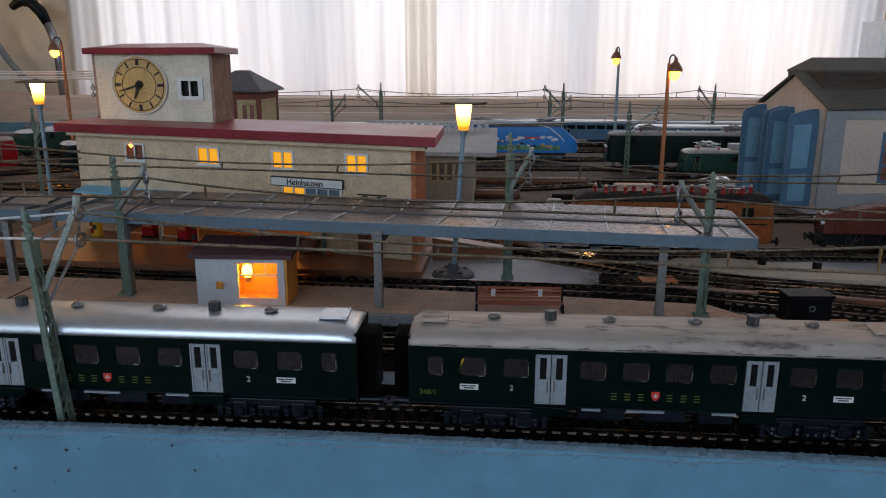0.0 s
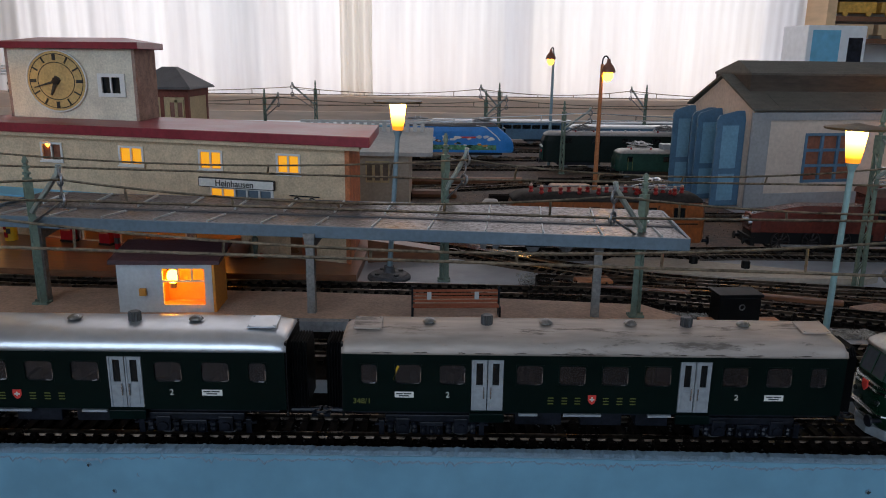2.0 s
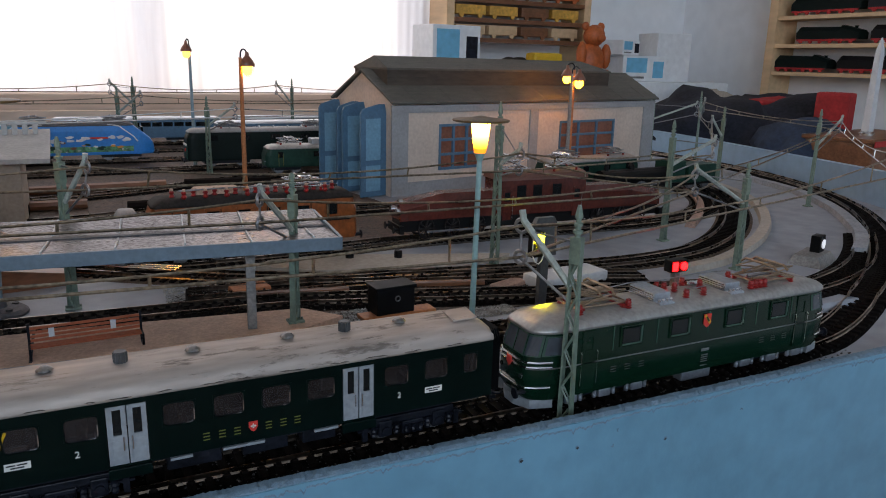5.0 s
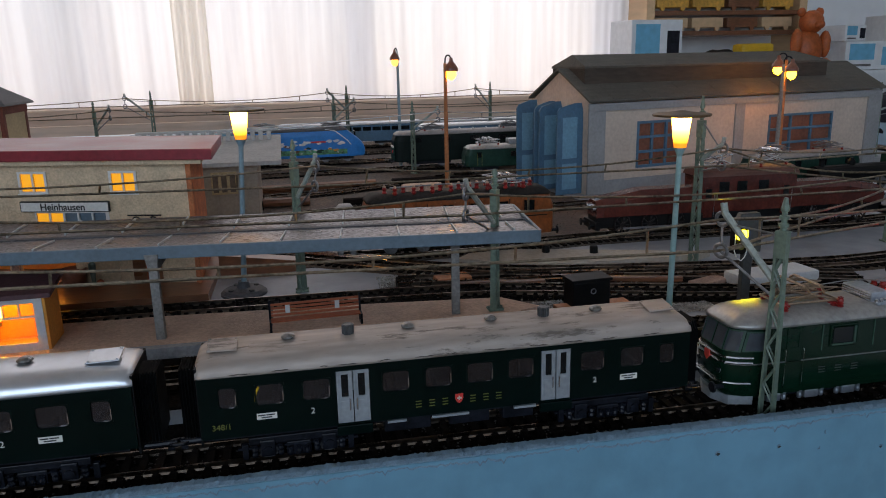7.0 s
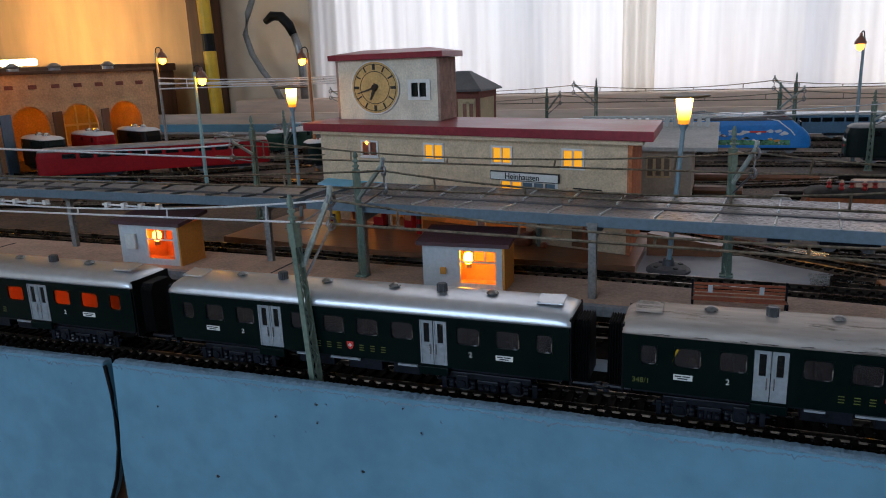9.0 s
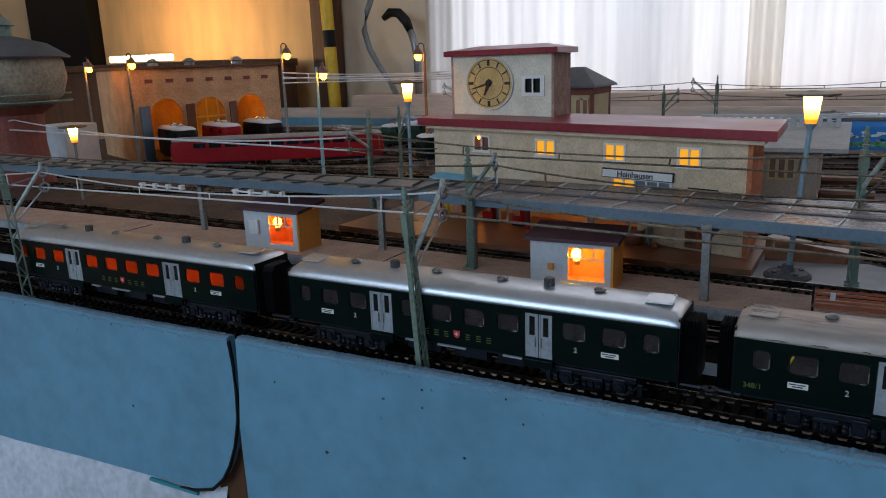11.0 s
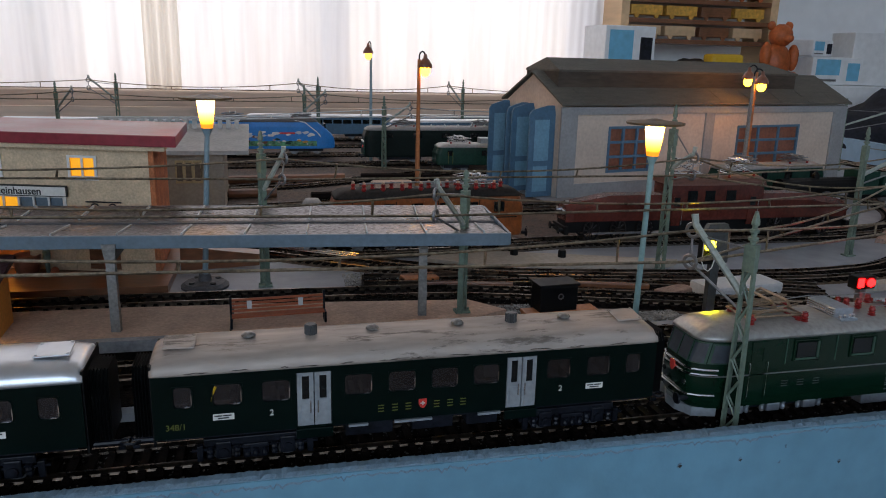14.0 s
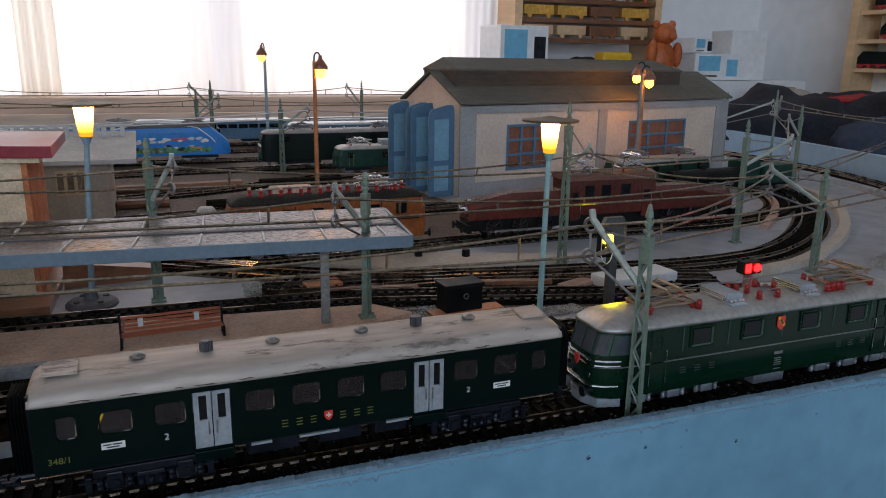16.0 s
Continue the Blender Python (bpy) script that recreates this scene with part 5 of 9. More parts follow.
        part("ledge", B(x - 0.0044, x + 0.0052, -0.0125, -0.0086, 0.0400, 0.0432, bev=0.0004), ROOFBOX, rb)
        for k in range(4):
            part("terminal", lathe(bmesh.new(), [(0.0009, 0), (0.0009, 0.0012), (0.0004, 0.0018)], 8, (x - 0.0036 + 0.0026 * k, -0.0106, 0.0432)), CHROME, rb)
    for x, y0 in ((-0.0035, -0.0085), (-0.0035, 0.0005), (0.0085, -0.0085), (-0.0100, 0.0070), (-0.0075, 0.0040), (0.0100, 0.0090), (0.0420, -0.0095), (0.0455, -0.0095), (0.0490, -0.0095), (0.0525, -0.0095), (0.0440, 0.0085), (-0.0400, 0.0080), (-0.0720, -0.0095), (-0.0430, -0.0100), (0.0140, 0.0000)):
        bm = bmesh.new()
        lathe(bm, [(0.0019, 0), (0.0019, 0.0008), (0.0011, 0.0011), (0.0020, 0.0018), (0.0011, 0.0022), (0.0019, 0.0030), (0.0012, 0.0035), (0.0017, 0.0044), (0.0012, 0.0054), (0.0014, 0.0060)], 10, (x, y0, 0.0424 - 0.0010 * abs(y0) / 0.008))
        part("roof_insulator", bm, INSULATOR, e)
    part("breaker", T([(0.0100, 0.006, 0.0448), (0.0190, 0.004, 0.0448)], 0.0014, 10), CHROME, e, "silver circuit breaker")
    part("roof_cable", T([(-0.042, 0.008, 0.0476), (-0.026, 0.0085, 0.0486), (-0.010, 0.007, 0.0482), (0.010, 0.009, 0.0482), (0.026, 0.0088, 0.0486), (0.044, 0.0085, 0.0478)], 0.0003, 6), STEEL, e)
    part("roof_cable", T([(-0.0035, -0.0085, 0.0476), (0.0030, -0.0088, 0.0474), (0.0085, -0.0085, 0.0476)], 0.0003, 6), STEEL, e)
    # running gear
    for c in (-0.058, 0.058):
        b = part("bogie", B(c - 0.027, c + 0.027, -0.0130, 0.0130, 0.0015, 0.0045, bev=0.0006), BOGIE, e, "dark six-wheel bogie")
        for dx in (-0.020, 0.0, 0.020):
            wheelset(b, c + dx, 0.0056, 0.0056)
            for y in (-0.0148, 0.0148):
                bm = B(c + dx - 0.0036, c + dx + 0.0036, y - 0.0012, y + 0.0012, 0.0004, 0.0044, bev=0.0006)
                for q in (-0.0058, 0.0058):
                    lathe(bm, [(0.0010, 0.0006), (0.0012, 0.0018), (0.0010, 0.0030), (0.0012, 0.0044)], 8, (c + dx + q, y, 0))
                part("axle_box", bm, ROOFBOX, b, "silver-grey sprung axle box")
    part("battery_box", B(-0.0075, 0.0125, -0.0155, 0.0155, -0.0010, 0.0045, bev=0.0007), ROOFBOX, e)
    return e


main_engine(pose(0.2800, TY + 0.0003, RT))


def crocodile(m):
    e = thing("articulated_locomotive", m, "oxide brown articulated engine with long low bonnets", "locomotive", "yard engines")
    part("cab", rings(bmesh.new(), [[(x, y, z) for x, y in ((-hl, -w), (hl, -w), (hl, w), (-hl, w))] for z, hl, w in ((0.0150, 0.048, 0.0165), (0.0420, 0.048, 0.0165))]), CROC, e)
    bm = rings(bmesh.new(), [[(x, w * math.cos(a), 0.0420 + 0.0060 * math.sin(a)) for a in [math.pi * k / 8 for k in range(9)]] for x, w in ((-0.050, 0.0172), (0.050, 0.0172))])
    part("cab_roof", bm, CROCROOF, e)
    part("cab_frame", B(-0.049, 0.049, -0.0105, 0.0105, 0.0055, 0.0152), BLACK, e)
    for s in (-1, 1):
        y = s * 0.0166
        for x in (-0.026, -0.008, 0.014):
            part("cab_window", B(x - 0.005, x + 0.005, y - 0.0003, y + 0.0003, 0.0290, 0.0380), DARK_GLASS, e)
        for x in (-0.0415, 0.0375):
            d = part("cab_door", B(x - 0.0045, x + 0.0045, y - 0.0005, y + 0.0005, 0.0110, 0.0345, bev=0.0002), CROC, e)
            part("door_window", B(x - 0.003, x + 0.003, y - 0.0007, y + 0.0007, 0.0260, 0.0330), DARK_GLASS, d)
            part("handrail", T([(x + 0.0056, y + s * 0.001, 0.012), (x + 0.0056, y + s * 0.001, 0.030)], 0.0003, 6), CHROME, d)
        x0, x1 = s * 0.0495, s * 0.148
        prof = [(-0.0130, 0.0150), (0.0130, 0.0150), (0.0130, 0.0290), (0.0085, 0.0340), (-0.0085, 0.0340), (-0.0130, 0.0290)]
        low = [(-0.0130, 0.0150), (0.0130, 0.0150), (0.0130, 0.0240), (0.0080, 0.0285), (-0.0080, 0.0285), (-0.0130, 0.0240)]
        part("bonnet", rings(bmesh.new(), [[(x0, a, b) for a, b in prof], [(x0 + (x1 - x0) * 0.55, a, b) for a, b in prof], [(x0 + (x1 - x0) * 0.93, a, b) for a, b in low], [(x1, a * 0.86, b * 0.93 + 0.0005) for a, b in low]]), CROC, e, "long sloping riveted bonnet")
        for k in range(9):
            part("rivet", disc(bmesh.new(), (x0 + (x1 - x0) * (0.08 + 0.1 * k), -0.0129, 0.0262 - 0.0004 * k), (0, 1, 0), 0.0006, 0.0008, 6), CROC, e)
        part("bonnet_rail", T([(x0 + (x1 - x0) * 0.30, -0.006, 0.0328), (x0 + (x1 - x0) * 0.42, 0.006, 0.0328)], 0.0004, 6), CHROME, e)
        for y in (-0.0075, 0.0075):
            bm = bmesh.new()
            disc(bm, (x1 + s * 0.001, y, 0.0215), (1, 0, 0), 0.0026, 0.004, 14)
            part("headlight", bm, CHROME, e)
        bm = bmesh.new()
        disc(bm, (x1 - s * 0.004, 0, 0.0272), (1, 0, 0), 0.0026, 0.004, 14)
        part("headlight", bm, CHROME, e)
        bm = B(min(x0, x1), max(x0, x1), -0.0090, 0.0090, 0.0060, 0.0152)
        box(bm, x1 - 0.002, x1 + 0.002, -0.0150, 0.0150, 0.0055, 0.0115)
        f = part("bogie_frame", bm, BLACK, e)
        for k in range(3):
            bm = bmesh.new()
            cx = x0 + (x1 - x0) * (0.20 + 0.27 * k)
            for y in (-0.0105, 0.0105):
                ring_torus(bm, (cx, y, 0.0080), (0, 1, 0), 0.0076, 0.0009, 18)
                for q in range(5):
                    a = math.pi * q / 5
                    tube(bm, [(cx - 0.0074 * math.cos(a), y, 0.0078 - 0.0074 * math.sin(a)), (cx + 0.0074 * math.cos(a), y, 0.0078 + 0.0074 * math.sin(a))], 0.0006, 5)
                disc(bm, (cx, y, 0.0078), (0, 1, 0), 0.0020, 0.003, 10)
            part("driving_wheelset", bm, WHEELRIM, f)
        part("side_rod", B(min(x0 + (x1 - x0) * 0.2, x0 + (x1 - x0) * 0.74), max(x0 + (x1 - x0) * 0.2, x0 + (x1 - x0) * 0.74), -0.0132, -0.0124, 0.0050, 0.0064), STEEL, f)
        for y in (-0.0105, 0.0105):
            part("buffer", T([(x1, y, 0.0088), (x1 + s * 0.006, y, 0.0088), (x1 + s * 0.0062, y, 0.0088), (x1 + s * 0.007, y, 0.0088)], [0.0012, 0.0012, 0.003, 0.0028], 12), BLACK, e)
    pantograph(e, -0.028, 0.0475, CHROME, raised=0.010)
    pantograph(e, 0.028, 0.0475, CHROME, raised=0.010)
    return e


crocodile(pose(0.3720, 0.2975, G + 0.0048, 0, 0, -1.5) @ Matrix.Diagonal((0.92, 0.93, 1.12, 1.0)))


def box_engine(name, m, L, W, zt, body, roof, label, windows=4, nose=0.010, trim=None, panto=True, cat="locomotive", group="yard engines", band=None, slope=0.003, bowed=False):
    e = thing(name, m, label, cat, group)
    h = L / 2
    flank = [(zt - 0.014, h, W, nose, 0.4)]
    if bowed:
        flank = [(0.018 + (zt - 0.026) * f, h - slope * f ** 2.0, W, nose, 0.4) for f in (0.0, 0.25, 0.45, 0.65, 0.82)]
    part("body", rings(bmesh.new(), body_loops([(0.0085, h - 0.001, W - 0.0004, nose, 0.4), (0.0110, h, W, nose, 0.4), *flank, (zt - 0.006, h - slope, W - 0.0004, nose, 0.4)])), body, e)
    part("roof", rings(bmesh.new(), body_loops([(zt - 0.006, h - slope + 0.0008, W + 0.0003, nose, 0.4), (zt - 0.0045, h - slope, W, nose, 0.4), (zt - 0.0018, h - slope - 0.004, W * 0.80, nose, 0.4), (zt - 0.0008, h - slope - 0.007, W * 0.45, nose * 0.8, 0.4)])), roof, e, smooth=True)
    for s in (-1, 1):
        for k in range(windows):
            x = -h * 0.72 + 1.44 * h * k / max(1, windows - 1)
            part("side_window", B(x - L * 0.028, x + L * 0.028, s * W - 0.0003, s * W + 0.0003, zt - 0.0165, zt - 0.0095), DARK_GLASS, e)
        for y in (-0.0055, 0.0055):
            part("windscreen", B(s * (h - 0.0018 - slope * 0.5) - 0.0012, s * (h - 0.0018 - slope * 0.5) + 0.0012, y - 0.0042, y + 0.0042, zt - 0.0158, zt - 0.0085), DARK_GLASS, e)
            bm = bmesh.new()
            disc(bm, (s * (h - 0.0004), y * 1.4, 0.0148), (1, 0, 0), 0.0017, 0.002, 12)
            part("headlight", bm, CHROME, e)
        for y in (-0.0105, 0.0105):
            part("buffer", T([(s * (h - 0.006), y, 0.0092), (s * (h + 0.004), y, 0.0092), (s * (h + 0.0042), y, 0.0092), (s * (h + 0.005), y, 0.0092)], [0.0012, 0.0012, 0.003, 0.0028], 12), BOGIE, e)
        if band:
            part("band", B(-h + nose, h - nose, s * W - 0.0003, s * W + 0.0003, band[0], band[1]), band[2], e)
    for c in (-h * 0.56, h * 0.56):
        bm = B(c - L * 0.13, c + L * 0.13, -0.0130, 0.0130, 0.0042, 0.0085, bev=0.0006)
        b = part("bogie", bm, BOGIE, e)
        for dx in (-L * 0.085, L * 0.085):
            wheelset(b, c + dx, 0.0060, 0.0060)
    if panto:
        for c in (-h * 0.5, h * 0.5):
            pantograph(e, c, zt - 0.001, STEEL, raised=0.003)
    return e


ob = box_engine("electric_locomotive", pose(0.1167, 0.2930, G + 0.0048, 0, 0, 1.0) @ Matrix.Diagonal((0.932, 0.95, 1.16, 1.0)), 0.166, 0.0160, 0.0420, ORANGEBROWN, DARKROOF, "orange-brown old electric engine with red roof insulators", windows=6, nose=0.004, panto=False)
for k in range(17):
    x, y = -0.064 + 0.0080 * k, -0.0105 if k % 2 else -0.0045
    bm = lathe(bmesh.new(), [(0.0023, 0), (0.0013, 0.0012), (0.0023, 0.0024), (0.0013, 0.0038), (0.0021, 0.0050), (0.0012, 0.0060)], 10, (x, y, 0.0392))
    i = part("roof_insulator", bm, INSULATOR, ob)
    part("cap", lathe(bmesh.new(), [(0.0013, 0.0), (0.0014, 0.0010), (0.0006, 0.0016)], 8, (x, y, 0.0451)), PLATFORM, i, "pale metal cap")
part("transformer_hood", B(-0.046, -0.014, -0.002, 0.009, 0.0395, 0.0455, bev=0.001), PLATFORM, ob, "pinkish roof hood")
pantograph(ob, 0.040, 0.0415, CHROME, raised=0.004)
part("roof_cover", B(-0.004, 0.016, -0.002, 0.008, 0.0395, 0.0442, bev=0.001), GREYNOSE, ob)
for k in range(12):
    x = -0.066 + 0.012 * k
    part("wall_batten", B(x - 0.0003, x + 0.0003, -0.0165, -0.0159, 0.0115, 0.0340), BLACK if k % 3 == 0 else ORANGEBROWN, ob)
for k in range(7):
    x = -0.058 + 0.0165 * k
    part("louvre", B(x - 0.0035, x + 0.0035, -0.0164, -0.0158, 0.0120, 0.0175), BLACK, ob)
part("roof_line", T([(-0.060, -0.010, 0.0455), (-0.02, -0.0105, 0.0462), (0.03, -0.010, 0.0458), (0.062, -0.0095, 0.0462)], 0.0005, 6), STEEL, ob)
part("waist_band", B(-0.076, 0.076, -0.0166, -0.0159, 0.0212, 0.0220), BLACK, ob)
nose_ob = thing("tank_wagon", pose(0.0262, 0.2935, G + 0.0048, 0, 0, -3) @ Matrix.Diagonal((0.45, 0.88, 1.15, 1.0)), "pale grey rounded wagon coupled to the brown engine", "wagon")
part("body", rings(bmesh.new(), body_loops([(0.009, 0.019, 0.0145, 0.010, 0.5), (0.022, 0.0195, 0.0150, 0.010, 0.5), (0.031, 0.017, 0.0125, 0.010, 0.5), (0.0345, 0.011, 0.007, 0.007, 0.5)])), GREYNOSE, nose_ob, smooth=True)
part("underframe", B(-0.018, 0.018, -0.012, 0.012, 0.0052, 0.0092), BOGIE, nose_ob)
for x in (-0.011, 0.011):
    wheelset(nose_ob, x)

dg = box_engine("electric_locomotive", pose(0.2500, 0.7850, G + 0.0048, 0, 0, 1), 0.236, 0.0165, 0.0520, DARKGREEN, GREYNOSE, "blackish green electric engine with pale roof gear", windows=5, nose=0.012)
part("front_band", B(-0.1196, -0.1172, -0.0100, 0.0100, 0.0290, 0.0315, bev=0.0004), WHITE, dg, "white band below the windscreens")
part("front_panel", B(-0.1192, -0.1176, -0.0125, 0.0125, 0.0120, 0.0285, bev=0.0006), MIDGREEN, dg, "paler green cab front")
part("tail_light", disc(bmesh.new(), (-0.1198, -0.0085, 0.0235), (1, 0, 0), 0.0018, 0.0014, 12), RED, dg, "red tail light")
for k in range(9):
    part("roof_insulator", lathe(bmesh.new(), [(0.0018, 0), (0.0011, 0.0014), (0.0018, 0.0028), (0.0008, 0.0045)], 8, (-0.080 + 0.020 * k, -0.006, 0.0495)), KIOSKWALL, dg)
ob = box_engine("electric_locomotive", pose(0.2825, 0.6990, G + 0.0048, 0, 0, 0), 0.132, 0.0160, 0.0375, MIDGREEN, LOCO_ROOF, "small bottle green engine with a silver roof box", windows=3, nose=0.006, panto=False)
part("roof_box", B(-0.004, 0.036, -0.009, 0.009, 0.036, 0.0435, bev=0.0012), DOOR_GREY, ob)
for x in (-0.050, -0.044):
    part("handrail", T([(x, -0.0168, 0.010), (x, -0.0168, 0.026)], 0.0004, 6), YELLOW, ob)
pantograph(ob, -0.032, 0.0365, CHROME, raised=0.004)
bl = box_engine("electric_locomotive", pose(0.0010, 0.8860, G + 0.0048, 0, 0, 1), 0.200, 0.0165, 0.0540, BLUELOCO, SLATE, "bright blue electric engine with a colourful mural", windows=1, nose=0.022, slope=0.026, bowed=True)
for q in (-1, 1):
    part("cab_edge", T([(q * (0.1005 - 0.026 * f * f - 0.020), -0.0168, 0.018 + 0.028 * f + 0.002 * (f > 0.9)) for f in (0.3, 0.55, 0.8, 1.0)] + [(q * 0.040, -0.0150, 0.0500)], 0.0009, 6), WHITE, bl, "white line round the cab")
part("mural", B(-0.088, 0.072, -0.0170, -0.0164, 0.0125, 0.0200), MURAL, bl, "green meadow mural with pale figures")
rnd = random.Random(8)
for k in range(46):
    x, q = rnd.uniform(-0.088, 0.070), rnd.uniform(0.0016, 0.0046)
    z = rnd.uniform(0.0170, 0.0300) if k % 3 else rnd.uniform(0.0270, 0.0330)
    mt = (WHITE, WHITE, MIDGREEN, BLUEDOOR, MURAL, PLINTH, BLUEFRAME, KIOSKWALL, ORANGEWALL)[k % 9] if z < 0.027 else (WHITE, KIOSKWALL)[k % 2]
    a0 = rnd.uniform(0, 6.28)
    bm = rings(bmesh.new(), [[(x + q * (1.3 + 0.3 * math.sin(3 * t + a0)) * math.cos(t), y, z + q * 0.55 * (1 + 0.3 * math.sin(2 * t + a0)) * math.sin(t)) for t in [2 * math.pi * i / 12 for i in range(12)]] for y in (-0.0164, -0.01712 - 0.00001 * k)])
    part("mural_patch", bm, mt, bl)
part("red_print", B(0.010, 0.040, -0.0170, -0.0166, 0.0305, 0.0330), RED, bl)

# trains on the back tracks
box_engine("express_coach", pose(-0.55, 1.00, G + 0.0048), 0.27, 0.0165, 0.0440, GREYNOSE, COACH_ROOF, "pale silver coach on the rear track", windows=12, nose=0.004, panto=False, cat="railway coach", group="rear coaches")
box_engine("express_coach", pose(-0.265, 1.00, G + 0.0048), 0.27, 0.0165, 0.0440, GREYNOSE, COACH_ROOF, "pale silver coach on the rear track", windows=12, nose=0.004, panto=False, cat="railway coach", group="rear coaches")
box_engine("express_coach", pose(0.34, 1.00, G + 0.0048), 0.27, 0.0165, 0.0440, BLUEFRAME, COACH_ROOF, "dark blue coach with a silver roof on the rear track", windows=12, nose=0.004, panto=False, cat="railway coach", group="rear coaches", band=(0.019, 0.024, DOOR_GREY))
box_engine("express_coach", pose(0.10, 1.10, G + 0.0048), 0.27, 0.0165, 0.0440, BLUEFRAME, COACH_ROOF, "blue-grey coach on the rearmost track", windows=12, nose=0.004, panto=False, cat="railway coach", group="rear coaches")
box_engine("express_coach", pose(0.39, 1.10, G + 0.0048), 0.27, 0.0165, 0.0440, GREYNOSE, COACH_ROOF, "pale grey coach on the rearmost track", windows=12, nose=0.004, panto=False, cat="railway coach", group="rear coaches")
# red railcar and engines by the engine house
rc = box_engine("railcar", pose(-0.816, 0.582, G + 0.0048, 0, 0, 34), 0.33, 0.0165, 0.0480, REDCAR, GREYNOSE, "long crimson railcar with a grey roof", windows=11, nose=0.016, panto=False, cat="railcar", group="")
pantograph(rc, 0.10, 0.0475, CHROME)
EH = pose(-1.10, 0.553, G, 0, 0, 67)
for a, mt, nm in ((0.050, DARKGREEN, "dark green"), (0.129, REDCAR, "crimson"), (0.208, BLACK, "black")):
    ob = box_engine("shunting_engine", EH @ pose(a, -0.040, 0.0048, 0, 0, 90), 0.115, 0.0180, 0.0580, mt, KIOSKWALL, nm + " engine with a silver roof at the engine house", windows=3, nose=0.016, panto=False, group="engine house engines")
    for q in (-0.02, 0.012):
        part("roof_dome", lathe(bmesh.new(), [(0.006, 0.0), (0.006, 0.003), (0.003, 0.0055)], 14, (q, 0, 0.0568)), CHROME, ob)
for x, y, a, mt, nm in ((-0.560, 0.70, 50, DARKGREEN, "dark green"), (-0.745, 0.862, 78, MIDGREEN, "bottle green")):
    box_engine("shunting_engine", pose(x, y, G + 0.0048, 0, 0, a), 0.13, 0.0160, 0.0440, mt, KIOSKWALL, nm + " engine standing behind the station", windows=4, nose=0.014, group="engine house engines")


# ---- platform, canopy, kiosks ----
PZ = 0.018
bm = bmesh.new()
plan = [(-1.70, 0.125), (-0.30, 0.118), (0.085, 0.108), (0.130, 0.128), (0.112, 0.150), (0.02, 0.160), (-0.09, 0.168), (-0.5, 0.180), (-1.70, 0.186)]
prism(bm, plan, lambda a, b: (a, b, G - 0.001), lambda a, b: (a, b, PZ))
plat = setting("platform", bm, PLATFORM, "brown sanded station platform with a pale edge", "platform")
part("platform_edge", rings(bmesh.new(), [[(x, y - 0.0012, z) for z in (G, PZ + 0.0006)] + [(x, y + 0.004, PZ + 0.0006), (x, y + 0.004, G)] for x, y in plan[:3]]), PLATEDGE, plat, "pale stone edge")
bm = bmesh.new()
for x in (-0.62, -0.325, -0.03):
    box(bm, x - 0.0007, x + 0.0007, 0.119, 0.165, PZ - 0.0005, PZ + 0.0003)
part("joint", bm, INK, plat)


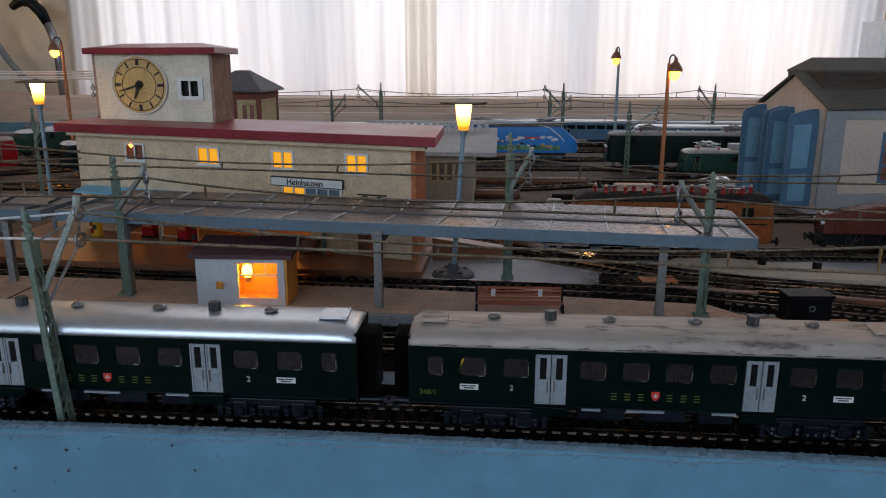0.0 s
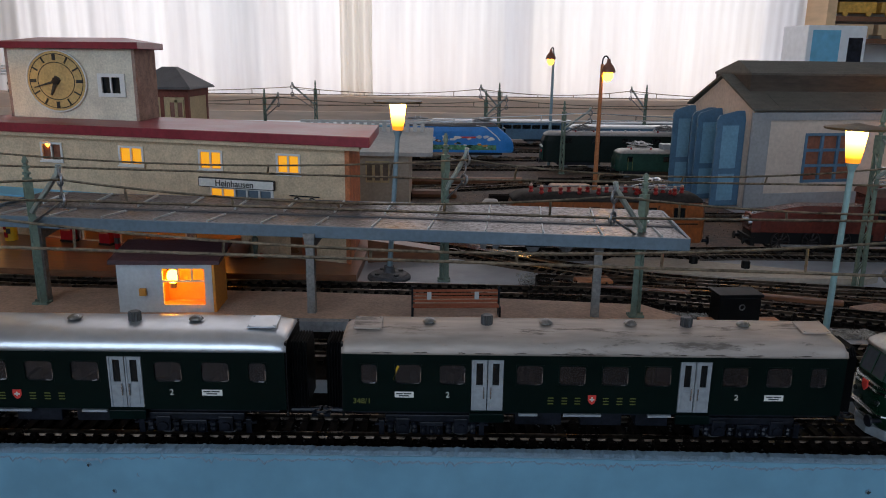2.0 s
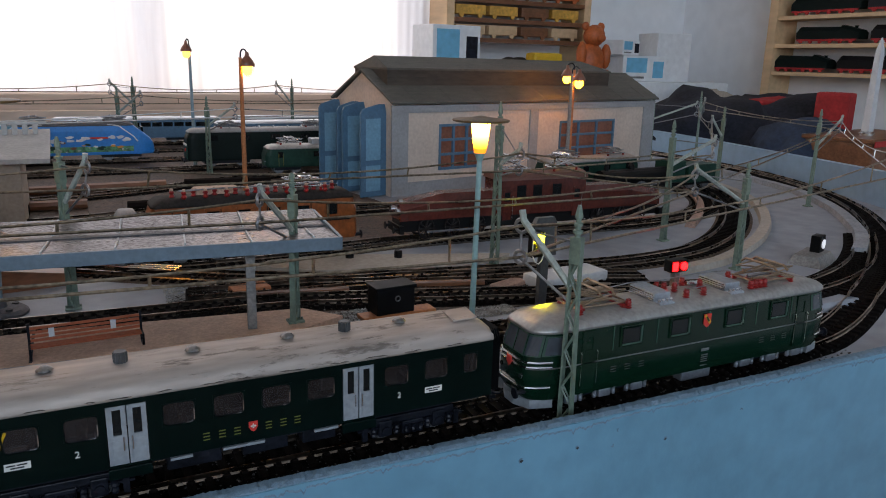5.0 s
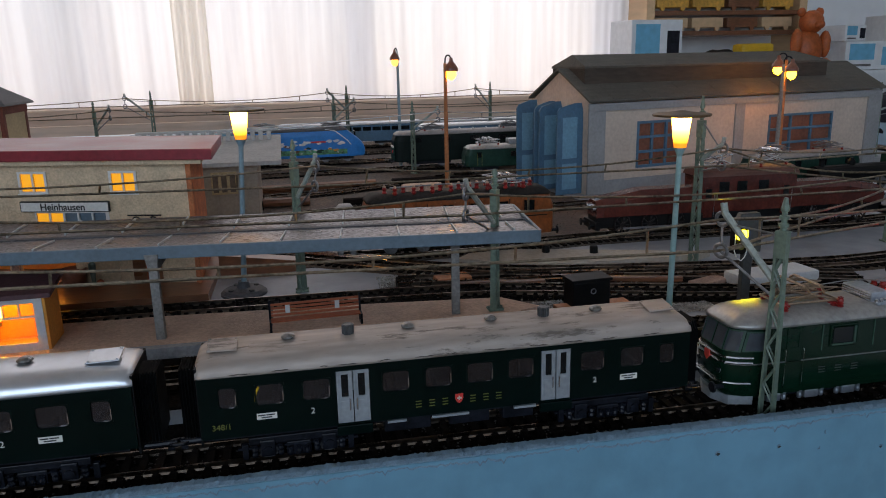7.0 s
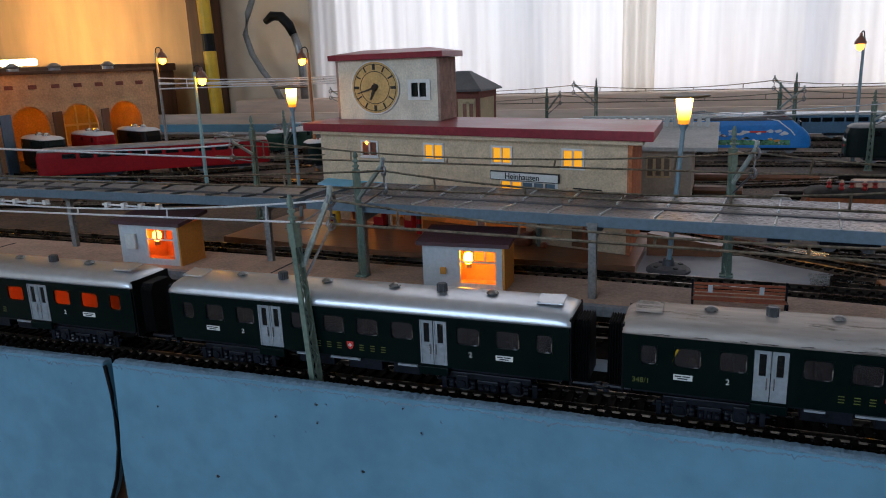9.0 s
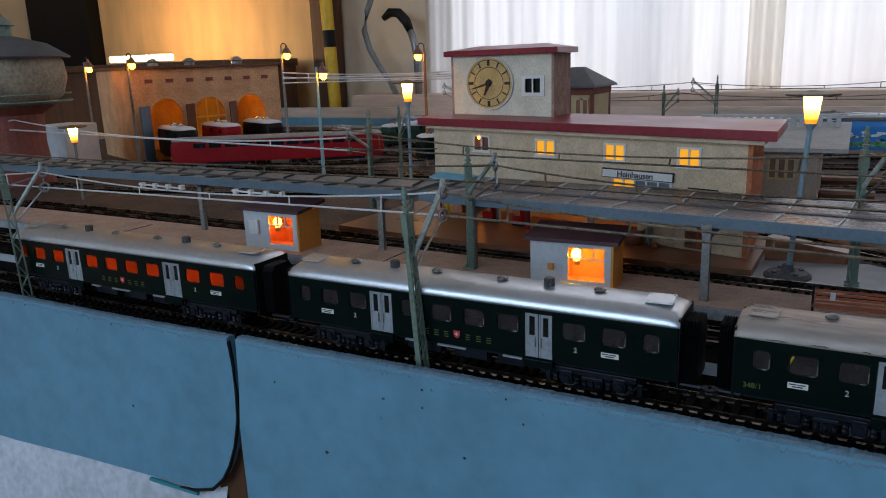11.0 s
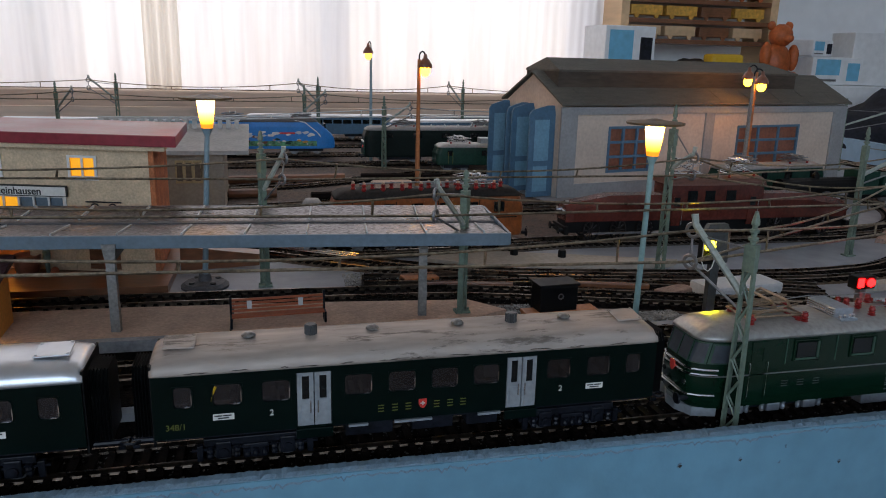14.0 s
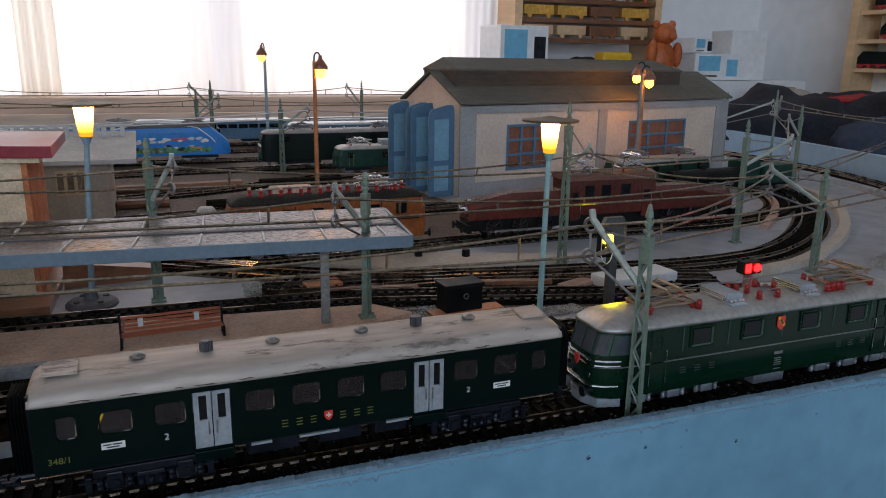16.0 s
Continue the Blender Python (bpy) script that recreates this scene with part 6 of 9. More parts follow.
def canopy(x0, y0, x1, y1, depth, z, posts, label, battens, sheet=CANOPY, lath=None):
    L, a = math.hypot(x1 - x0, y1 - y0), math.degrees(math.atan2(y1 - y0, x1 - x0))
    c = thing("platform_canopy", pose(x0, y0, 0, 0, 0, a), label, "platform canopy", "platform canopies")
    # slightly sagging sheet: low middle gutter
    n = 24
    prof = [(0.0, 0.0012), (depth * 0.45, -0.0006), (depth * 0.55, -0.0006), (depth, 0.0018)]
    bm = rings(bmesh.new(), [[(L * i / n, v, z + w) for v, w in prof] + [(L * i / n, v, z + w - 0.0022) for v, w in prof[::-1]] for i in range(n + 1)])
    part("roof_sheet", bm, sheet, c, "grey roofing sheet")
    if sheet is CANOPY:
        # hammered foil laid on the sheet, sagging with it
        nx, ny = int(L / 0.0010), int(depth / 0.0009)
        verts = []
        for i in range(nx + 1):
            for j in range(ny + 1):
                x, v = L * i / nx, depth * j / ny
                k = next(q for q in range(3) if v <= prof[q + 1][0] + 1e-9)
                f = (v - prof[k][0]) / (prof[k + 1][0] - prof[k][0])
                h = 0.00033 * noise.noise(Vector((x * 380, v * 700, 0))) + 0.00015 * noise.noise(Vector((x * 800, v * 1100, 5)))
                verts.append((x, v, z + 0.0005 + prof[k][1] + (prof[k + 1][1] - prof[k][1]) * f + h))
        me = bpy.data.meshes.new("embossed_foil")
        me.from_pydata(verts, [], [(i * (ny + 1) + j, (i + 1) * (ny + 1) + j, (i + 1) * (ny + 1) + j + 1, i * (ny + 1) + j + 1) for i in range(nx) for j in range(ny)])
        me.materials.append(sheet)
        foil = new("embossed_foil", me)
        foil.parent = c
        foil["label"] = "grey embossed foil on the canopy"
    for v in (-0.0016, depth + 0.0002):
        part("edge_board", B(-0.001, L + 0.001, v, v + 0.0016, z - 0.0048, z + 0.0022, bev=0.0004), CANOPY_EDGE, c)
    for xe in (-0.0016, L + 0.0002):
        part("end_board", B(xe, xe + 0.0016, 0.0, depth, z - 0.0046, z + 0.0020), CANOPY_EDGE, c)
    for k in range(battens):
        x = L * (k + 0.6) / battens
        for v0, v1, s in ((depth * 0.04, depth * 0.40, 1), (depth * 0.60, depth * 0.96, 1)):
            part("batten", rings(bmesh.new(), [[(x - 0.00045, v, zz), (x + 0.00045, v, zz), (x + 0.00045, v, zz + 0.0018), (x - 0.00045, v, zz + 0.0018)] for v, zz in ((v0, z + 0.0008 if v0 < depth / 2 else z - 0.0004), (v1, z - 0.0006 if v0 < depth / 2 else z + 0.0016))]), lath or KIOSKWALL, c)
    bm = bmesh.new()
    box(bm, 0.0, L, depth * 0.47, depth * 0.53, z - 0.0004, z + 0.0006)
    part("gutter", bm, SLATE, c)
    for px, pv in posts:
        bm = rings(bmesh.new(), [[(px + sx * r, pv + sy * r * 0.8, zz) for sx, sy in ((-1, -1), (1, -1), (1, 1), (-1, 1))] for zz, r in ((PZ, 0.0024), (z - 0.012, 0.0023), (z - 0.0022, 0.0036))])
        p = part("post", bm, POST, c)
        bm = rings(bmesh.new(), [[(px - 0.002, v, zz), (px + 0.002, v, zz), (px + 0.002, v, z - 0.0022), (px - 0.002, v, z - 0.0022)] for v, zz in ((depth * 0.08, z - 0.004), (pv, z - 0.012), (depth * 0.92, z - 0.004))])
        part("bracket", bm, POST, p)
    return c


canopy(-0.300, 0.1500, 0.1215, 0.1070, 0.078, 0.0685, ((0.212, 0.0000), (0.378, 0.0155), (0.045, -0.004 + 0.006)), "long flat platform canopy with grey embossed roofing", 13)
canopy(-1.20, 0.1700, -0.3120, 0.1500, 0.050, 0.0685, ((0.300, 0.012), (0.650, 0.012), (0.855, 0.012)), "long flat platform canopy of plain grey boards, continuing the other", 26, BOARDROOF, SIGNALGREY)


def kiosk(m, label, lit_col=1.0):
    k = thing("platform_kiosk", m, label, "kiosk", "platform kiosks")
    W, D, H = 0.056, 0.026, 0.030
    holes = [(0.026, 0.0345, 0.0195, 0.0265), (0.0353, 0.0425, 0.0195, 0.0265), (0.0433, 0.0500, 0.0195, 0.0265), (0.026, 0.0500, 0.0045, 0.0185)]
    part("front_wall", panel(bmesh.new(), 0, W - 0.0016, 0, H, 0.0, 0.0012, holes), KIOSKWALL, k)
    part("back_wall", B(0, W, D - 0.0012, D, 0, H), ORANGEWALL, k)
    part("end_wall", B(0.0, 0.0012, 0.0012, D - 0.0012, 0, H), KIOSKWALL, k)
    part("end_wall", B(W - 0.0014, W, 0.0, D - 0.0012, 0, H), ORANGEWALL, k, "orange-brown end wall")
    part("inner_partition", B(0.020, 0.0210, 0.0012, D - 0.0012, 0, H), ORANGEWALL, k)
    part("counter", B(0.022, W - 0.0016, 0.0015, 0.008, 0.002, 0.0044), ORANGEWALL, k)
    part("roof", rings(bmesh.new(), [[(x, y, z) for x, y, z in ((-0.003, -0.004, H), (W + 0.004, -0.004, H), (W + 0.004, D + 0.003, H + 0.0045), (-0.003, D + 0.003, H + 0.0045))], [(x, y, z) for x, y, z in ((-0.003, -0.004, H + 0.0025), (W + 0.004, -0.004, H + 0.0025), (W + 0.004, D + 0.003, H + 0.0070), (-0.003, D + 0.003, H + 0.0070))]]), KIOSKROOF, k, "maroon sloping roof")
    bm = bmesh.new()
    lathe(bm, [(0.0006, -0.0042), (0.0022, -0.0034), (0.0033, -0.0012), (0.0034, 0.0006), (0.0026, 0.0028), (0.0008, 0.0038)], 14, (0.0300, 0.0060, 0.0205))
    part("bulb", bm, KIOSKBULB if lit_col > 0.9 else KIOSKDIM, k, "glowing bare bulb")
    part("bulb_holder", T([(0.0300, 0.0060, 0.0135), (0.0300, 0.0060, 0.0165)], 0.0022, 10), BRASS, k)
    bm = B(0.0125, 0.0165, -0.0022, 0.0, 0.0105, 0.0150, bev=0.0006) if lit_col > 0.9 else B(0.0070, 0.0165, -0.0026, 0.0, 0.0110, 0.0225, bev=0.0008)
    part("wall_box", bm, ORANGEWALL if lit_col > 0.9 else WHITE, k)
    return k


kiosk(pose(-0.2010, 0.1250, PZ, 0, 0, 2.0), "small pale kiosk with a maroon roof, lit orange inside")
kiosk(pose(-0.4650, 0.1330, PZ, 0, 0, -1.0) @ Matrix.Scale(1.06, 4), "small pale kiosk with a white wall box, lit orange inside", 0.5)


def bench(m):
    b = thing("platform_bench", m, "red-brown slatted bench on the platform", "bench", "platform benches")
    for k in range(4):
        part("back_slat", B(0.001, 0.051, 0.0005, 0.0012, 0.0075 + 0.0021 * k, 0.0088 + 0.0021 * k), BENCHWOOD, b)
    for k in range(3):
        part("seat_slat", B(0.001, 0.051, -0.0065 + 0.0022 * k, -0.0048 + 0.0022 * k, 0.0062, 0.0070), BENCHWOOD, b)
    for x in (0.0, 0.051):
        bm = B(x, x + 0.0012, -0.006, 0.0016, 0.0, 0.0008)
        box(bm, x, x + 0.0012, 0.0004, 0.0016, 0.0008, 0.0170)
        box(bm, x, x + 0.0012, -0.006, -0.0050, 0.0008, 0.0062)
        box(bm, x, x + 0.0012, -0.005, 0.0004, 0.0054, 0.0062)
        part("end_frame", bm, BOGIE, b, "dark end frame")
    for x in (0.0105, 0.0385):
        part("repair_patch", B(x - 0.0013, x + 0.0013, -0.0002, 0.0006, 0.0092, 0.0138, bev=0.0002), KIOSKWALL, b, "pale patch over the slats")
    return b


bench(pose(-0.0305, 0.1265, PZ, 0, 0, 3))

# ---- masts and overhead wires ----
def mast(x, y, z, h, tip, ring, lean=(0, 0), label="grey-green lattice mast with a wire bracket arm"):
    """A lattice mast; tip and ring are the ends of its bracket in the world."""
    m = thing("catenary_mast", pose(x, y, z), label, "overhead mast", "overhead masts")
    d = Vector((tip[0] - x, tip[1] - y, 0))
    d = d.normalized() if d.length > 1e-4 else Vector((0, 1, 0))
    sd = Vector((-d.y, d.x, 0))
    L = Vector((lean[0], lean[1], 0))
    def P(a, b, zz):
        return d * a + sd * b + L * (zz / h) + Vector((0, 0, zz))
    h1 = h * 0.86
    bm = B(-0.0046, 0.0046, -0.0036, 0.0036, 0.0, 0.0014, bev=0.0004)
    for a in (-0.0038, 0.0038):
        disc(bm, (a, 0, 0.002), (0, 0, 1), 0.0007, 0.001, 6)
    part("base_plate", bm, MAST, m)
    for s in (-1, 1):
        bm = rings(bmesh.new(), [[P(s * w - 0.0005, -wd, zz), P(s * w + 0.0005, -wd, zz), P(s * w + 0.0005, wd, zz), P(s * w - 0.0005, wd, zz)] for zz, w, wd in ((0, 0.0030, 0.0018), (h1, 0.0020, 0.0014))])
        part("flange", bm, MAST, m)
    n = 10
    for s in (-1, 1):
        bm = bmesh.new()
        for i in range(n):
            z0, z1 = h1 * i / n, h1 * (i + 1) / n
            w0, w1 = 0.0028 - 0.0010 * i / n, 0.0028 - 0.0010 * (i + 1) / n
            q = s * 0.0011
            a, b = (-w0, w1) if i % 2 else (w0, -w1)
            tube(bm, [P(a, q, z0), P(b, q, z1)], 0.0005, 4)
        part("lattice", bm, MAST, m)
    bm = rings(bmesh.new(), [[P(a * r, b * r, zz) for a, b in ((-1, -0.8), (1, -0.8), (1, 0.8), (-1, 0.8))] for zz, r in ((h1 - 0.012, 0.0026), (h1, 0.0026), (h1 + 0.0002, 0.0018))])
    part("head", bm, MAST, m)
    bm = rings(bmesh.new(), [[P(r * math.cos(2 * math.pi * k / 10), r * math.sin(2 * math.pi * k / 10), zz) for k in range(10)] for zz, r in ((h1, 0.0014), (h1 + 0.0016, 0.0014), (h1 + 0.0020, 0.0023), (h1 + 0.0032, 0.0023), (h1 + 0.0036, 0.0013), (h1 + 0.0050, 0.0013), (h1 + 0.0054, 0.0021), (h1 + 0.0066, 0.0021), (h1 + 0.0070, 0.0012), (h1 + 0.0084, 0.0012), (h1 + 0.0088, 0.0018), (h1 + 0.0100, 0.0018), (max(h1 + 0.0104, h), 0.0008))])
    part("insulator", bm, MAST, m)
    t, r = Vector(tip) - Vector((x, y, z)), Vector(ring) - Vector((x, y, z))
    part("bracket_arm", T([P(0.002, 0, h1 * 0.74), t * 0.96 + Vector((0, 0, -0.0008)), t], 0.0016, 6), PALEMAST, m)
    part("tie_rod", T([P(0.002, 0, h1 - 0.002), t * 0.9 + Vector((0, 0, 0.0004)), t], 0.0005, 6), STEEL, m)
    part("steady_arm", T([P(0.002, 0, h1 * 0.66), r + Vector((0, 0, -0.0004))], 0.0007, 6), STEEL, m)
    bm = T([t, t + Vector((0, 0, -0.004))], 0.0010, 8)
    k1, k2 = t + Vector((0, 0, -0.0075)), r
    ring_torus(bm, k1, sd, 0.0031, 0.0009)
    ring_torus(bm, k2, sd, 0.0031, 0.0009)
    tube(bm, [k1 + Vector((0, 0, -0.0025)), k2 + Vector((0, 0, 0.0025))], 0.0006, 6)
    part("hanger", bm, STEEL, m)
    return Vector(tip) + Vector((0, 0, -0.0075)), Vector(ring)


def span(a, b, hangers=4, sag=0.30, mat=WIRE, r=0.00066):
    """Carrying wire and contact wire between two brackets, with droppers."""
    (m0, c0), (m1, c1) = a, b
    sp = thing("overhead_wire", pose(0, 0, 0), "tarnished overhead wire pair with droppers", "overhead wire", "overhead wires")
    n = 16
    dz = ((m0.z - c0.z) + (m1.z - c1.z)) / 2 * (1 - sag)
    def up(t):
        return m0.lerp(m1, t) - Vector((0, 0, dz * 4 * t * (1 - t)))
    part("carrying_wire", T([up(i / n) for i in range(n + 1)], r, 5), mat, sp)
    part("contact_wire", T([c0.lerp(c1, i / 4) for i in range(5)], r * 1.1, 5), mat, sp)
    for k in range(hangers):
        t = (k + 0.6) / (hangers + 0.2)
        part("dropper", T([up(t), c0.lerp(c1, t)], r, 4), mat, sp)


def fake_end(x, y, z0=0.098, z1=0.080):
    return Vector((x, y, z0)), Vector((x, y, z1))


A = mast(-0.2095, -0.0050, 0.0, 0.103, (-0.2055, 0.0160, 0.1050), (-0.2060, 0.0160, 0.0850), lean=(-0.010, 0.004))
D = mast(0.1940, -0.0055, 0.0, 0.104, (0.1805, 0.0195, 0.0980), (0.1807, 0.0195, 0.0755))
A2 = mast(-0.560, -0.0050, 0.0, 0.103, (-0.550, 0.0160, 0.1020), (-0.550, 0.0160, 0.0830), lean=(-0.006, 0))
F = mast(0.4520, 0.1320, G, 0.083, (0.3850, 0.1190, 0.0985), (0.3870, 0.1190, 0.0790))
span(A, D, 6)
span(A2, A, 5, mat=GLINTWIRE, r=0.00055)
span(fake_end(-0.95, 0.0165, 0.100, 0.082), A2, 5, mat=GLINTWIRE, r=0.00055)
span(D, F, 4)
Bm = mast(-0.2540, 0.1400, PZ, 0.089, (-0.2120, 0.0950, 0.1085), (-0.2117, 0.0950, 0.0900))
C = mast(0.1020, 0.1280, PZ, 0.085, (0.0770, 0.0950, 0.1030), (0.0767, 0.0950, 0.0840))
B2 = mast(-0.860, 0.1500, PZ, 0.088, (-0.830, 0.0950, 0.1050), (-0.830, 0.0950, 0.0880))
span(Bm, C, 5)
span(B2, Bm, 5)
span(fake_end(-1.35, 0.095, 0.104, 0.088), B2, 5)
span(C, F, 5)
E1 = mast(-0.0108, 0.2170, G, 0.104, (0.0030, 0.1950, 0.1085), (0.0015, 0.1950, 0.0880))
I1 = mast(0.2790, 0.2090, G, 0.124, (0.2860, 0.1900, 0.1080), (0.2850, 0.1900, 0.0880))
G1 = mast(0.4650, 0.2280, G, 0.107, (0.5450, 0.2560, 0.1020), (0.5430, 0.2560, 0.0830))
H1 = mast(0.7480, 0.3010, G, 0.110, (0.8500, 0.3480, 0.1110), (0.8480, 0.3480, 0.0930))
J1 = mast(0.7570, 0.4480, G, 0.104, (0.7230, 0.4350, 0.1060), (0.7230, 0.4350, 0.0860))
M1 = mast(0.9320, 0.6650, G, 0.114, (0.9050, 0.6300, 0.1180), (0.9050, 0.6300, 0.0990))
K1 = mast(0.8450, 0.6800, G, 0.109, (0.9000, 0.6400, 0.1120), (0.9000, 0.6400, 0.0910))
N1 = mast(-0.468, 0.330, G, 0.107, (-0.4725, 0.300, 0.1002), (-0.4725, 0.300, 0.0795))
span(E1, I1, 5)
span(fake_end(-0.42, 0.206, 0.112, 0.094), E1, 5)
span(I1, G1, 4)
span(I1, F, 4)
span(G1, J1, 5)
span(F, H1, 5)
span(H1, M1, 5)
span(J1, K1, 4)
span(D, fake_end(0.600, 0.112, 0.100, 0.0815), 5)
span(fake_end(0.600, 0.112, 0.100, 0.0815), H1, 5, mat=GLINTWIRE, r=0.00055)
span(N1, fake_end(-0.10, 0.40, 0.100, 0.085), 4)
span(fake_end(-1.040, 0.300, 0.107, 0.0932), N1, 3, sag=0.04, mat=GLINTWIRE, r=0.0009)
span(fake_end(-1.40, 0.290, 0.106, 0.092), fake_end(-1.040, 0.300, 0.107, 0.0932), 3, mat=GLINTWIRE, r=0.0009)
R0 = [mast(x, 0.94, G, 0.105, (x + 0.03, 0.905, 0.112), (x + 0.03, 0.905, 0.093)) for x in (-0.62, -0.30, 0.06, 0.42, 0.78)]
R1 = [mast(x, 1.05, G, 0.115, (x - 0.035, 1.02, 0.124), (x - 0.035, 1.02, 0.104)) for x in (-0.72, -0.235, 0.09, 0.35, 0.66)]
for row in (R0, R1):
    for a, b in zip(row, row[1:]):
        span(a, b, 4, r=0.0007)
Q0 = [mast(x, y, G, 0.100, (x + 0.03, y - 0.03, 0.106), (x + 0.03, y - 0.03, 0.088)) for x, y in ((-0.55, 0.52), (0.155, 0.74))]
span(Q0[0], Q0[1], 6, mat=GLINTWIRE, r=0.0007)
span(Q0[1], fake_end(0.62, 0.75, 0.105, 0.09), 4, mat=CHROME, r=0.0008)
for z in (0.150, 0.157):
    span(fake_end(-0.82, 0.61, z, z - 0.009), fake_end(-0.52, 0.785, z - 0.004, z - 0.012), 5, mat=GLINTWIRE, r=0.0010)
# spare contact strips lying over the wires
for x, y in ((-0.4215, 0.0160), (-0.3360, 0.0160)):
    bm = T([(x - 0.022, y, 0.0905), (x + 0.022, y, 0.0895)], 0.0006, 6)
    for k in range(4):
        box(bm, x - 0.0195 + 0.0125 * k, x - 0.0172 + 0.0125 * k, y - 0.0016, y + 0.0016, 0.0889, 0.0918)
    tagged(part("wire_connector", bm, GLINTWIRE), "bright metal connector clipped on the overhead wire", "connector", "wire connectors")


# ---- lamps ----
def lantern_lamp(x, y, z, h, post, label, lean=(0, 0), base=True):
    m = thing("platform_lamp", pose(x, y, z), label, "street lamp", "lantern lamps")
    if base:
        part("base", lathe(bmesh.new(), [(0.0155, 0), (0.0155, 0.0015), (0.0130, 0.0035), (0.0045, 0.0045), (0.0035, 0.0090)], 24), SLATE, m, "round dark foot with four screw holes")
        for k in range(4):
            a = 0.6 + math.pi / 2 * k
            bm = bmesh.new()
            disc(bm, (0.0098 * math.cos(a), 0.0098 * math.sin(a), 0.0042), (0, 0, 1), 0.0018, 0.0012, 12)
            part("screw_hole", bm, INK, m)
    lx, ly = lean
    t = Vector((lx, ly, h))
    part("post", T([(0, 0, 0.001), t * 0.5, t * 0.80 , t * 0.83, t * 0.84], [0.0019, 0.0017, 0.0016, 0.0030, 0.0036], 12), post, m)
    c = t * 0.84
    part("glass", lathe(bmesh.new(), [(0.0035, 0.0), (0.0041, 0.0038), (0.0047, 0.0082), (0.0054, 0.0150), (0.0056, 0.0180)], 18, tuple(c)), LANTERN, m, "glowing amber glass")
    part("hat", lathe(bmesh.new(), [(0.0052, 0.0184), (0.0160, 0.0180), (0.0165, 0.0184), (0.0165, 0.0192), (0.0150, 0.0195), (0.0060, 0.0204), (0.0022, 0.0212), (0.0006, 0.0214)], 28, tuple(c)), LAMPHAT, m, "flat round brass hat")
    return m


lantern_lamp(-0.0500, 0.2225, G, 0.1255, LAMPPOST, "blue-grey lamp with a glowing amber lantern", lean=(0.008, -0.004))
lantern_lamp(0.2085, 0.1140, G, 0.1195, LAMPPOST_PALE, "pale green lamp with a glowing amber lantern", lean=(0.0005, -0.002), base=False)
lantern_lamp(-0.4150, 0.3250, G, 0.1370, LAMPPOST, "grey lamp with a glowing amber lantern behind the station", base=False)


def goose_lamp(x, y, h, post, label, s=1, reach=0.0108, bulb=BULB):
    m = thing("yard_lamp", pose(x, y, G), label, "street lamp", "yard lamps")
    part("post", T([(0, 0, 0), (0, 0, h * 0.6), (0, 0, h - 0.008)], [0.0026, 0.0021, 0.0017], 10), post, m)
    arc = [(0, 0, h - 0.010)] + [(s * reach * 0.51 * (1 - math.cos(a)), 0, h - 0.006 + 0.006 * math.sin(a)) for a in [math.pi * k / 8 for k in range(1, 8)]]
    part("arm", T(arc, 0.0008, 8), BOGIE, m)
    c = (s * reach, 0, h - 0.0165)
    part("shade", lathe(bmesh.new(), [(0.0075, 0.0), (0.0072, 0.0030), (0.0045, 0.0075), (0.0022, 0.0100), (0.0016, 0.0140)], 18, c), PANEBACK, m, "bell-shaped metal shade")
    part("bulb", lathe(bmesh.new(), [(0.0008, -0.0090), (0.0030, -0.0080), (0.0049, -0.0056), (0.0054, -0.0028), (0.0048, 0.0002), (0.0028, 0.0020)], 14, c), bulb, m, "round glowing bulb")
    return m


goose_lamp(0.1520, 0.5000, 0.158, ORANGE_AND_GLOW, "tall lit yard lamp, post coloured orange for the bulb's glow", reach=0.0065)
goose_lamp(0.1500, 0.8300, 0.172, LAMPPOST, "tall grey yard lamp with a weak bulb", s=-1, reach=0.004, bulb=DIMBULB)
goose_lamp(0.5360, 0.4800, 0.149, POST, "pale yard lamp before the engine shed, lit")
goose_lamp(0.5790, 0.5350, 0.153, ORANGE_AND_GLOW, "lit yard lamp before the engine shed, post coloured orange for its glow", s=-1)
goose_lamp(-0.8280, 0.6200, 0.190, POST, "grey yard lamp by the engine house, lit")
goose_lamp(-0.6660, 0.5000, 0.160, LAMPPOST_PALE, "pale yard lamp by the red railcar, lit")
goose_lamp(-1.0680, 0.5200, 0.1835, POST, "grey yard lamp before the engine house, lit")
goose_lamp(-1.1900, 0.5300, 0.181, POST, "grey yard lamp beside the engine house, lit")
goose_lamp(-0.5890, 0.6600, 0.181, ORANGE_AND_GLOW, "lit yard lamp behind the station, post coloured orange for its glow", s=-1)
lantern_lamp(-0.8580, 0.2600, G, 0.0860, POST, "low amber lamp behind the far canopy", base=False)

# ---- station ----
SA = -15.8
st = thing("station_building", pose(-0.0663, 0.2218, 0.0, 0, 0, SA), "cream stucco station with dark red flat roofs and clock tower", "station")
WV = 0.012
wz = 0.1015
wins = [(-0.2825, -0.2616), (-0.2090, -0.1865), (-0.1385, -0.1180), (-0.0740, -0.0545)]
holes = [(a + 0.0015, b - 0.0015, 0.0825, 0.0950) for a, b in wins] + [(-0.1290, -0.0780, 0.0600, 0.0680), (-0.215, -0.155, 0.0185, 0.0520), (-0.250, -0.226, 0.0185, 0.0500), (-0.302, -0.262, 0.0185, 0.0500), (-0.146, -0.106, 0.0185, 0.0500)]
part("front_wall", panel(bmesh.new(), -0.3320, -0.0200, 0.0180, wz, WV, WV + 0.003, holes), STUCCO, st)
part("east_wall", B(-0.0200, -0.0165, WV - 0.0005, 0.090, 0.0180, wz), BRICK, st, "orange brick-red end wall")
